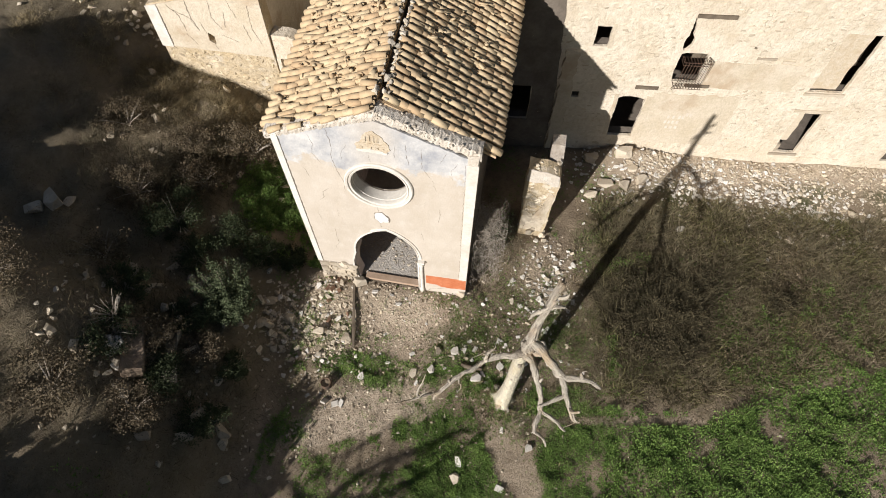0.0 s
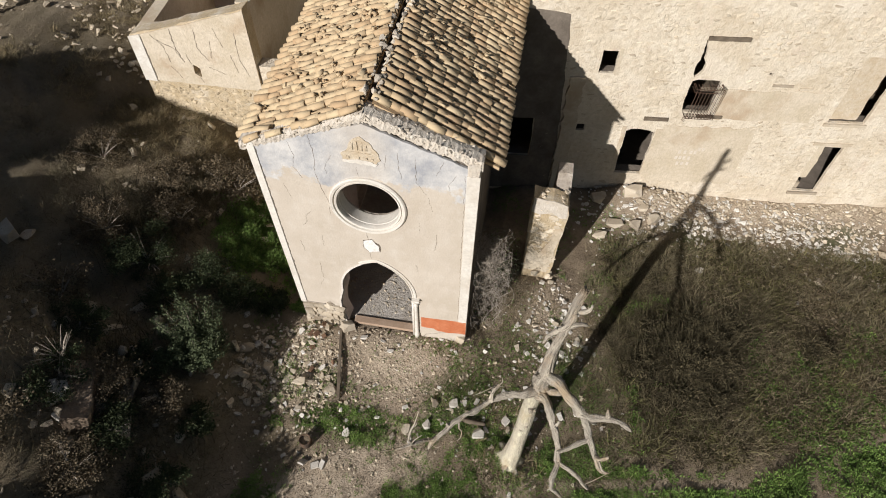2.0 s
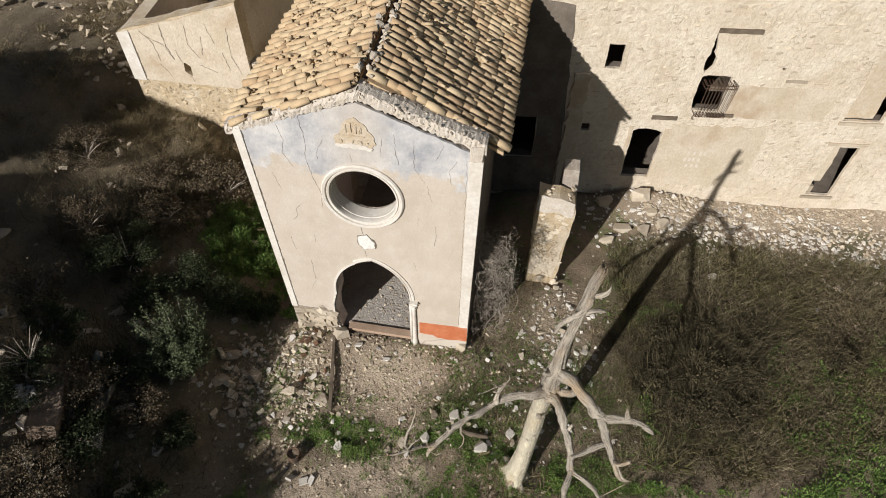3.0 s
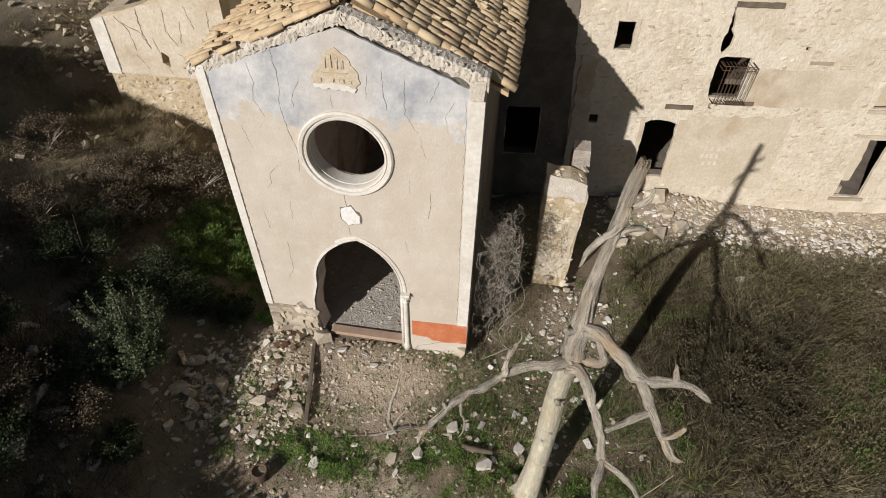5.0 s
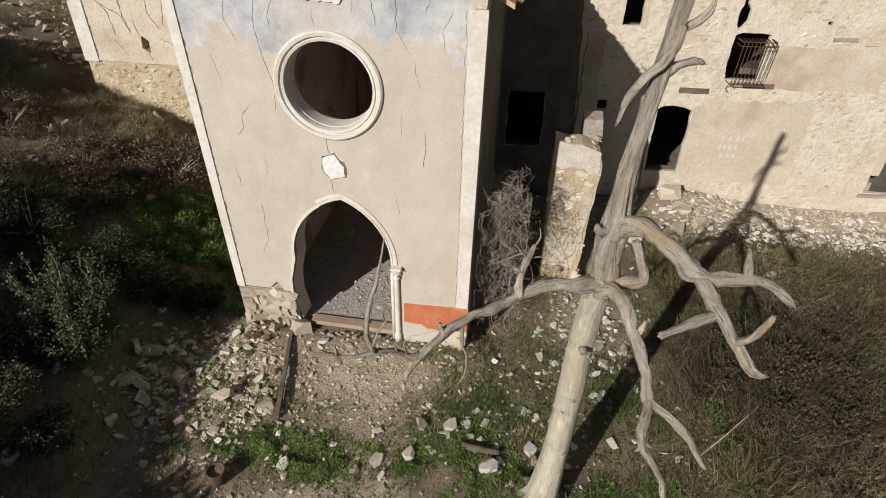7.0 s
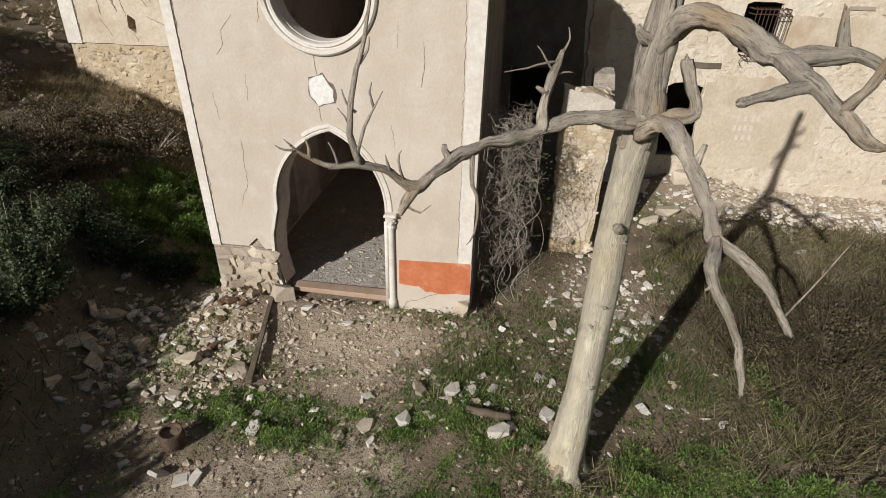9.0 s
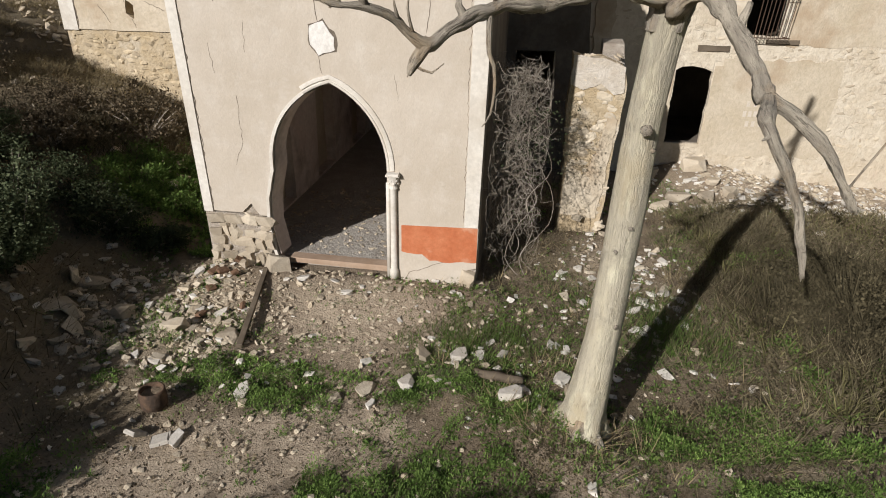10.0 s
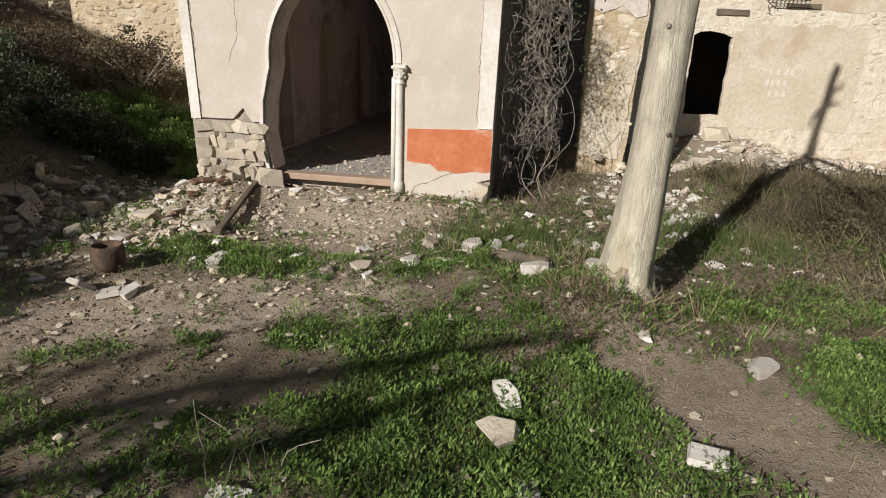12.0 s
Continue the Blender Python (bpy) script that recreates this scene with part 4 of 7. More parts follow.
# bare plinth stones at the front corners
rr = random.Random(31)
bm = bmesh.new()
box(bm, (-2.12, 0.0, -0.3), (-1.1, 0.06, 1.06), rough=0.0)
plinth = part("plinth", bm, MORTAR, chapel, "bare rubble plinth where the plaster fell")
z = 0.05
while z < 1.0:
    h = rr.uniform(0.10, 0.2)
    x = -2.14
    while x < -1.14:
        w = rr.uniform(0.10, 0.30)
        if rr.random() < 0.86:
            piece("stone", rr.choice(rocks_for(STONE, "plinth_stone")), Matrix.Translation((min(x + w / 2, -1.2), 0.02 + rr.uniform(-0.02, 0.02), min(z + h / 2 + rr.uniform(-0.03, 0.03), 0.98)))
                  @ Matrix.Rotation(rr.gauss(0, 0.12), 4, "Y") @ Matrix.Rotation(rr.gauss(0, 0.15), 4, "Z") @ Matrix.Diagonal((w * 1.02, 0.16, h * 1.02, 1)), plinth)
        x += w
    z += h * 0.95
for x, y, z, s in ((2.02, 0.02, 0.28, 0.3), (2.06, 0.1, 0.05, 0.34), (1.6, -0.06, 0.1, 0.2), (-1.0, -0.1, 0.3, 0.3), (-1.12, -0.05, 0.12, 0.34), (-1.5, -0.1, 0.2, 0.26)):
    piece("stone", rr.choice(rocks_for(STONE, "plinth_stone")), Matrix.Translation((x, y, z)) @ turned(rr, 0.2) @ Matrix.Diagonal((s, s * 0.8, s * 0.8, 1)), plinth)


# ---- the long ruined house ----
house = thing("ruined_house", "long roofless stone house with empty windows and a dark doorway", "house")


def on_wall(u, v, w):
    """Along the house front: u is x, w the depth into the wall."""
    return (u - 0.104 * w, wall_y(u) + w * 0.995, v)


R = random.Random(17)
small_win = rect(4.72, 4.55, 5.13, 5.23)
doorway = [(5.95, 0.95), (6.76, 0.95), (6.76, 2.6), (6.55, 2.68), (6.28, 2.72), (6.06, 2.70), (5.93, 2.62)]
grille_win = [(7.30, 3.40), (8.02, 3.40), (8.04, 4.44), (7.83, 4.47), (7.40, 4.47), (7.27, 4.42), (7.24, 3.8)]
gap = jagged([(7.27, 4.54), (7.34, 4.56), (7.44, 4.72), (7.45, 4.95), (7.36, 5.08), (7.29, 5.64), (7.235, 5.64), (7.26, 5.06), (7.20, 4.82), (7.22, 4.64)], 0.1, 0.022, R)
big_win = rect(11.4, 3.25, 12.42, 5.35)
low_win = rect(11.6, 0.55, 12.32, 2.37)
far_win = rect(15.25, 0.36, 16.1, 2.3)
up_win = rect(7.36, 6.75, 8.2, 8.0)
up_win2 = rect(11.4, 6.9, 12.3, 8.1)
back_open = jagged(rect(2.35, 1.5, 3.2, 2.95), 0.3, 0.03, R)
square_hole = rect(4.47, 2.56, 4.70, 2.80)
vent = jagged(rect(9.17, 4.66, 9.28, 4.77), 0.05, 0.012, R)
top_edge = jagged([(19.0, 8.6), (15, 8.75), (10, 8.55), (6, 8.7), (1.6, 8.5)], 0.35, 0.1, R, False)
openings = [jagged(small_win, 0.15, 0.014, R), jagged(doorway, 0.18, 0.016, R), jagged(grille_win, 0.15, 0.014, R), gap, jagged(big_win, 0.2, 0.016, R),
            jagged(low_win, 0.2, 0.016, R), far_win, up_win, up_win2, back_open, square_hole, vent]
wall = part("front_wall", plate([(1.6, -0.5), (19.0, -0.5)] + top_edge, openings, 0.0, 0.10, on_wall), MASONRY, house, "sunlit pale rubble wall with remains of render")
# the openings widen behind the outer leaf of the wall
# widened and coloured dark, so that no sunlit reveal shows
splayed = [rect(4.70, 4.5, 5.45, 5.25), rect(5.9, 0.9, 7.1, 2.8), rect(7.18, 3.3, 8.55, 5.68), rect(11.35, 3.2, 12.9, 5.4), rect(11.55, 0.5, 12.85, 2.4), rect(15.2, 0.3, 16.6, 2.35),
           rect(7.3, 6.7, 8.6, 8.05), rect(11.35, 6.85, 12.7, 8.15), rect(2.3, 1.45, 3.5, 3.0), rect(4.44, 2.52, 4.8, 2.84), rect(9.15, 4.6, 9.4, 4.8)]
part("inner_leaf", plate([(1.6, -0.5), (19.0, -0.5), (19.0, 8.3), (1.6, 8.3)], splayed, 0.102, 0.45, on_wall), SHADE_DARK, house, "inner leaf of the wall, shade put into its colour")
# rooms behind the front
# added room surfaces with painted shade, so the openings look black
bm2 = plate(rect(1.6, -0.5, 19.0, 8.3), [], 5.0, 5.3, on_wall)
part("rear_wall", bm2, SHADE_DARK, house, "added rear wall, shade put into its colour")
for u in (1.7, 9.7, 18.6):
    bm2 = bmesh.new()
    a = Vector(on_wall(u, 0, 0.45))
    vs = [bm2.verts.new(on_wall(u + du, v, w)) for du in (0, 0.3) for v in (-0.5, 8.2) for w in (0.452, 4.998)]
    for f in ((0, 1, 3, 2), (4, 6, 7, 5), (0, 4, 5, 1), (2, 3, 7, 6), (0, 2, 6, 4), (1, 5, 7, 3)):
        bm2.faces.new([vs[i] for i in f])
    bmesh.ops.recalc_face_normals(bm2, faces=bm2.faces)
    part("cross_wall", bm2, SHADE_DARK, house, "added cross wall, shade put into its colour")
# unseen floor, added to cut off sun that enters by the openings
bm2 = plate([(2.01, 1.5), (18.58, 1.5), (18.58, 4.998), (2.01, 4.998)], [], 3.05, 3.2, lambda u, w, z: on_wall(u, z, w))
part("upper_floor", bm2, WOOD, house, "added timber floor that keeps sun off the rear wall")
# unseen cover, added only to keep the rooms dark
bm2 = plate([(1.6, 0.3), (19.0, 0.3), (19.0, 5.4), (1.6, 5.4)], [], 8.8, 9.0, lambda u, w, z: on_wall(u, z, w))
part("roof", bm2, TILE_JOINED, house, "unseen plate that keeps light out of the rooms")
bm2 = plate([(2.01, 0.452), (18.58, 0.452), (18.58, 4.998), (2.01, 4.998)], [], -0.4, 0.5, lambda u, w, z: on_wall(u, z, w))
part("room_floor", bm2, SHADE_DARK, house, "room floor, shade put into its colour")


def wall_block(name, u0, v0, u1, v1, w0, w1, material, label, rough=0.008, parent=house):
    bm = plate(jagged(rect(u0, v0, u1, v1), 0.15, rough, R), [], w0, w1, on_wall)
    return part(name, bm, material, parent, label)


part("infill", plate(jagged([(11.42, 3.27), (12.24, 3.27), (12.2, 4.0), (12.26, 5.3), (11.42, 5.3)], 0.18, 0.02, R), [], 0.14, 0.4, on_wall), STUCCO, house, "rubble infill of a blocked window")
part("infill", plate(jagged([(11.62, 1.0), (11.92, 0.98), (11.94, 1.5), (11.9, 2.33), (11.62, 2.33)], 0.15, 0.025, R), [], 0.16, 0.4, on_wall), PLAIN_WALL, house, "rubble infill of a half blocked window")
wall_block("infill", 11.62, 0.57, 11.8, 0.8, 0.1, 0.4, STONE, "loose block in the low window")
wall_block("lintel", 6.32, 3.05, 7.0, 3.17, -0.04, 0.001, WOOD, "grey timber lintel in the wall")
wall_block("lintel", 7.25, 5.66, 8.3, 5.77, -0.05, 0.001, WOOD, "grey timber lintel in the wall")
wall_block("lintel", 11.4, 2.42, 12.5, 2.52, -0.03, 0.001, STONE, "stone lintel over the low window")
wall_block("sill", 11.32, 3.14, 12.5, 3.23, -0.06, 0.001, STONE, "stone sill")
wall_block("sill", 11.5, 0.44, 12.42, 0.53, -0.06, 0.001, STONE, "stone sill")
wall_block("sill", 7.75, 3.23, 8.45, 3.33, -0.05, 0.001, WOOD, "timber sill")
wall_block("ledge", 9.4, 4.36, 9.95, 4.43, -0.03, 0.001, STONE, "thin ledge")
wall_block("ledge", 10.15, 4.27, 10.5, 4.34, -0.03, 0.001, STONE, "thin ledge")
wall_block("wall_scar", 4.0, 0.2, 4.4, 4.4, -0.10, 0.001, PLAIN_WALL, "scar of a torn down wall", 0.04)
wall_block("door_frame", 5.80, 1.0, 5.92, 2.78, -0.015, 0.001, PLAIN_WALL, "plastered door edge", 0.02)
wall_block("door_frame", 6.78, 0.9, 6.96, 2.74, -0.015, 0.001, PLAIN_WALL, "plastered door edge", 0.02)
wall_block("window_edge", 5.14, 4.5, 5.24, 5.3, -0.012, 0.001, PLAIN_WALL, "plastered window edge", 0.015)
wall_block("render_patch", 6.95, 0.7, 9.6, 2.9, -0.010, 0.001, PLAIN_WALL, "smooth patch of old render", 0.045)
wall_block("render_patch", 8.2, 3.2, 10.9, 4.2, -0.008, 0.001, PLAIN_WALL, "smooth patch of old render", 0.045)
# faded painted marks that nobody can read
for v0, starts in ((1.86, (7.66, 7.82, 8.0, 8.12)), (1.63, (7.62, 7.74, 7.86, 8.0)), (1.40, (7.72, 7.86, 8.02)), (1.99, (8.2, 8.32))):
    for u0 in starts:
        wall_block("painted_bar", u0, v0, u0 + 0.075, v0 + 0.13, -0.0135, -0.0105, CHALK, "faded white paint stroke", 0.012)

# added sheet: the deep shade beside the chapel, painted dark
part("sooty_render", plate(jagged([(1.95, 0.1), (3.98, 0.1), (3.96, 3.0), (3.7, 6.2), (1.95, 6.4)], 0.3, 0.03, R), [jagged(rect(2.33, 1.5, 3.22, 2.95), 0.3, 0.02, R)], -0.02, 0.001, on_wall), SHADE_DARK, house, "flat panel coloured as deep shade")

# window cage of iron bars
cage = thing("window_grille", "rusty bent iron cage before a window", "window grille", on_wall(7.7, 3.3, 0))
bars = [[(7.34 + 0.085 * i, 3.36, -0.02), (7.34 + 0.085 * i + 0.02, 3.38, -0.26), (7.36 + 0.088 * i + 0.02, 4.34, -0.30), (7.36 + 0.088 * i, 4.36, -0.02)] for i in range(9)]
for b in bars:
    bm = bmesh.new()
    tube(bm, [on_wall(*p) for p in b], [0.009] * 4, 6)
    part("bar", bm, IRON, cage)
for v in (3.38, 4.25, 4.35):
    bm = bmesh.new()
    tube(bm, [on_wall(7.33, v, 0.0), on_wall(7.33, v, -0.28), on_wall(8.1, v, -0.29), on_wall(8.1, v, 0.0)], [0.011] * 4, 6)
    part("rail", bm, IRON, cage)
bm = bmesh.new()
pts = [on_wall(7.42 + 0.09 * math.cos(a), 3.24 + 0.09 * math.sin(a), -0.12) for a in [0.3 * i for i in range(16)]]
tube(bm, pts, [0.008] * 16, 5)
part("scroll", bm, IRON, cage)

# ---- annex walls between chapel and house ----
annex = thing("annex_wall", "broken yellow stone wall pier beside the chapel", "wall")
R = random.Random(23)
outline = [(3.42, -0.3), (4.16, -0.3)] + jagged([(4.22, 0.5), (4.34, 2.9), (4.26, 3.18)], 0.2, 0.02, R, False) + jagged([(3.9, 3.32), (3.6, 3.30), (3.4, 3.36), (3.38, 2.5), (3.44, 1.2)], 0.16, 0.03, R, False)
part("front", plate(outline, [], 2.5, 2.95, upright), YELLOW_STONE, annex, "yellowish rubble front with remains of plaster")
part("return_wall", plate(jagged([(2.952, -0.2), (3.95, -0.2), (3.9, 2.2), (3.75, 3.5), (3.4, 3.45), (2.952, 3.1)], 0.18, 0.03, R), [], 3.95, 4.32, along), MORTAR, annex, "broken white rubble return")
part("plaster_remnant", plate(jagged([(3.41, 3.34), (3.40, 2.86), (3.62, 2.78), (3.9, 2.9), (4.14, 2.72), (4.30, 2.76), (4.28, 3.18), (3.9, 3.31)], 0.1, 0.02, R), [], 2.478, 2.501, upright), VERGE, annex, "whitish plaster left at the top")
part("plaster_remnant", plate(jagged([(3.50, 1.5), (3.46, 0.5), (4.12, 0.45), (4.2, 1.3), (4.26, 2.3), (4.1, 2.4), (3.98, 1.7), (3.8, 1.25)], 0.1, 0.02, R), [], 2.480, 2.501, upright), PLAIN_WALL, annex, "worn plaster on the lower face")
rr = random.Random(61)
front = annex.children[0]
for i in range(70):
    x, z = rr.uniform(3.5, 4.22), rr.uniform(0.5, 3.2)
    s = rr.uniform(0.09, 0.2)
    piece("stone", rr.choice(rocks_for(WALL_STONE, "annex_stone")), Matrix.Translation((x, 2.5, z)) @ Matrix.Rotation(rr.uniform(-0.4, 0.4), 4, "Y") @ Matrix.Diagonal((s * 1.4, 0.05, s, 1)), front)
for i in range(9):
    s = rr.uniform(0.14, 0.26)
    piece("stone", rr.choice(rocks_for(WALL_STONE, "annex_stone")), Matrix.Translation((rr.uniform(3.75, 4.3), 2.5 + rr.uniform(-0.2, 0.1), rr.uniform(0.15, 0.6))) @ turned(rr, 0.2) @ Matrix.Diagonal((s, s, s * 0.8, 1)), front)
for i in range(16):
    s = rr.uniform(0.1, 0.18)
    piece("stone", rr.choice(rocks_for(WALL_STONE, "annex_stone")), Matrix.Translation((rr.uniform(3.45, 4.3), 2.5 + rr.uniform(0.05, 0.4), 3.25 + rr.uniform(-0.06, 0.08))) @ turned(rr, 0.3) @ Matrix.Diagonal((s, s, s * 0.7, 1)), front)

# ---- the small house by the slope ----
shed = thing("roofless_outhouse", "small roofless outhouse with cracked render over rubble", "outhouse")
R = random.Random(29)
hole = jagged([(-6.9, 3.42), (-6.72, 3.30), (-6.68, 3.6), (-6.86, 3.72)], 0.1, 0.015, R)
part("front_wall", plate([(-8.55, 0.4), (-4.9, 0.4), (-4.9, 3.0)] + jagged([(-4.9, 5.64), (-6.5, 5.12), (-8.58, 4.48)], 0.3, 0.035, R, False), [hole], 5.85, 6.3, upright), YELLOW_STONE, shed, "rubble front wall")
part("render", plate([(-8.57, 3.0)] + jagged([(-8.2, 3.02), (-4.9, 3.03)], 0.2, 0.014, R, False) + jagged([(-4.89, 5.6), (-6.5, 5.08), (-8.57, 4.45)], 0.3, 0.02, R, False), [hole], 5.81, 5.85, upright), PLAIN_WALL, shed, "cracked ochre render")
part("corner_strip", plate([(-8.6, 3.0), (-8.22, 3.0), (-8.22, 4.56), (-8.6, 4.46)], [], 5.79, 5.81, upright), WHITE, shed, "pale corner strip")
for line, half in (([(-7.9, 4.6), (-7.6, 4.23), (-7.55, 3.69)], 0.010), ([(-7.24, 4.85), (-7.24, 4.17), (-7.1, 3.8)], 0.014), ([(-6.99, 4.1), (-6.9, 3.66)], 0.012), ([(-6.1, 4.6), (-6.2, 4.0)], 0.008), ([(-5.6, 4.2), (-5.5, 3.6)], 0.008), ([(-6.77, 3.32), (-6.7, 3.1)], 0.008), ([(-8.2, 4.5), (-8.2, 3.08)], 0.016), ([(-7.75, 4.45), (-7.3, 4.2), (-7.1, 3.75)], 0.01), ([(-6.5, 4.9), (-6.55, 4.3), (-6.3, 3.9)], 0.008), ([(-5.9, 5.0), (-5.75, 4.4)], 0.008), ([(-5.3, 4.9), (-5.35, 4.1), (-5.15, 3.5)], 0.008), ([(-6.4, 3.7), (-5.9, 3.5)], 0.007), ([(-7.6, 3.6), (-7.35, 3.2)], 0.007)):
    part("crack", strip(line, half, 5.806), CRACK, shed, "dark crack in the render")
part("side_wall", plate([(6.302, 0.4), (10.5, 0.4), (10.5, 5.9), (6.302, 5.55)], [], -5.3, -4.9, along), PLAIN_WALL, shed, "brown side wall")
part("side_wall", plate([(6.302, 0.4), (10.5, 0.4), (10.5, 4.9), (6.302, 4.5)], [], -8.55, -8.15, along), PLAIN_WALL, shed, "pale side wall")
part("rear_wall", plate(rect(-8.15, 0.4, -5.3, 5.6), [], 10.1, 10.5, upright), INNER, shed, "rear wall")
link_wall = thing("link_wall", "broken rubble wall joining outhouse and chapel", "wall")
R = random.Random(30)
part("masonry", plate([(-4.88, 0.4), (-2.22, 0.4)] + jagged([(-2.22, 3.9), (-3.4, 3.72), (-4.88, 3.85)], 0.2, 0.05, R, False), [rect(-4.75, 2.55, -4.4, 2.95)], 5.9, 6.35, upright), MASONRY, link_wall, "rubble masonry")


# ---- plants and loose things: helpers ----
def facets(name, verts, k, material):
    """Many loose k-cornered faces as one mesh; verts: (n * k, 3)."""
    me = bpy.data.meshes.new(name)
    n = len(verts) // k
    me.vertices.add(n * k)
    me.vertices.foreach_set("co", verts.astype(np.float32).ravel())
    me.loops.add(n * k)
    me.loops.foreach_set("vertex_index", np.arange(n * k, dtype=np.int32))
    me.polygons.add(n)
    me.polygons.foreach_set("loop_start", np.arange(0, n * k, k, dtype=np.int32))
    me.update(calc_edges=True)
    me.materials.append(material)
    return me


def leaves(rng, base, size, spread=1.0, up=0.5):
    """Diamond leaves at the points base (n, 3)."""
    n = len(base)
    d = rng.normal(size=(n, 3)) * np.array([1, 1, 0.6]) + np.array([0, 0, up])
    d /= np.linalg.norm(d, axis=1, keepdims=True)
    s = np.cross(d, rng.normal(size=(n, 3)))
    s /= np.linalg.norm(s, axis=1, keepdims=True) + 1e-9
    L = (size * rng.uniform(0.6, 1.3, n))[:, None]
    a = base
    return np.stack([a, a + d * L * 0.5 + s * L * 0.33, a + d * L, a + d * L * 0.5 - s * L * 0.33], 1).reshape(-1, 3)


def herbs(rng, base, tall, size, k):
    """Small plants: k narrow leaves each, that spread and rise from its stem."""
    n = len(base) * k
    base, tall = np.repeat(base, k, 0), np.repeat(tall, k)
    a, e = rng.uniform(0, 6.283, n), rng.uniform(0.15, 1.3, n)
    out = np.stack([np.cos(a), np.sin(a), np.zeros(n)], 1)
    side = np.stack([-np.sin(a), np.cos(a), np.zeros(n)], 1)
    up = np.array([0, 0, 1.0])
    rise = (tall * rng.random(n) ** 0.8)[:, None]
    root = base + out * rise * 0.35 + up * rise
    d = out * np.cos(e)[:, None] + up * np.sin(e)[:, None]
    L = (size * rng.uniform(0.5, 1.4, n))[:, None]
    return np.stack([root, root + d * L * 0.55 + side * L * 0.15, root + d * L - up * L * 0.15, root + d * L * 0.55 - side * L * 0.15], 1).reshape(-1, 3)


def blades(rng, base, length, lean=0.45, width=0.006):
    """Narrow upright blades, as three-cornered faces."""
    n = len(base)
    d = np.concatenate([rng.normal(size=(n, 2)) * lean, np.ones((n, 1))], 1)
    d /= np.linalg.norm(d, axis=1, keepdims=True)
    a = rng.uniform(0, 6.283, n)
    s = np.stack([np.cos(a), np.sin(a), np.zeros(n)], 1) * width
    L = (length * rng.uniform(0.4, 1.2, n))[:, None]
    return np.stack([base - s, base + s, base + d * L], 1).reshape(-1, 3)


def tussock(rng, cx, cy, cz, n, r, tall, width):
    """A clump of stems that spread outwards from its middle."""
    a = rng.uniform(0, 6.283, n)
    q = r * np.sqrt(rng.random(n))
    out = np.stack([np.cos(a), np.sin(a)], 1)
    base = np.stack([cx + out[:, 0] * q, cy + out[:, 1] * q, np.full(n, cz - 0.02)], 1)
    d = np.concatenate([out * (0.25 + 1.1 * (q / r))[:, None] + rng.normal(size=(n, 2)) * 0.55, np.full((n, 1), 0.85)], 1)
    d /= np.linalg.norm(d, axis=1, keepdims=True)
    b = rng.uniform(0, 6.283, n)
    s = np.stack([np.cos(b), np.sin(b), np.zeros(n)], 1) * width
    L = (tall * rng.uniform(0.35, 1.15, n))[:, None]
    return np.stack([base - s, base + s, base + d * L], 1).reshape(-1, 3)


def sample(rng, n, box_, dens):
    """n tries in a box of the plan; keeps those that the density lets stand."""
    x0, y0, x1, y1 = box_
    x, y = rng.uniform(x0, x1, n), rng.uniform(y0, y1, n)
    keep = (rng.random(n) < dens(x, y)) & ~inside(x, y)
    x, y = x[keep], y[keep]
    return x, y, height(x, y)


def stuff(name, me, label, category):
    return tagged(new(name, me), label, category, kind="stuff")


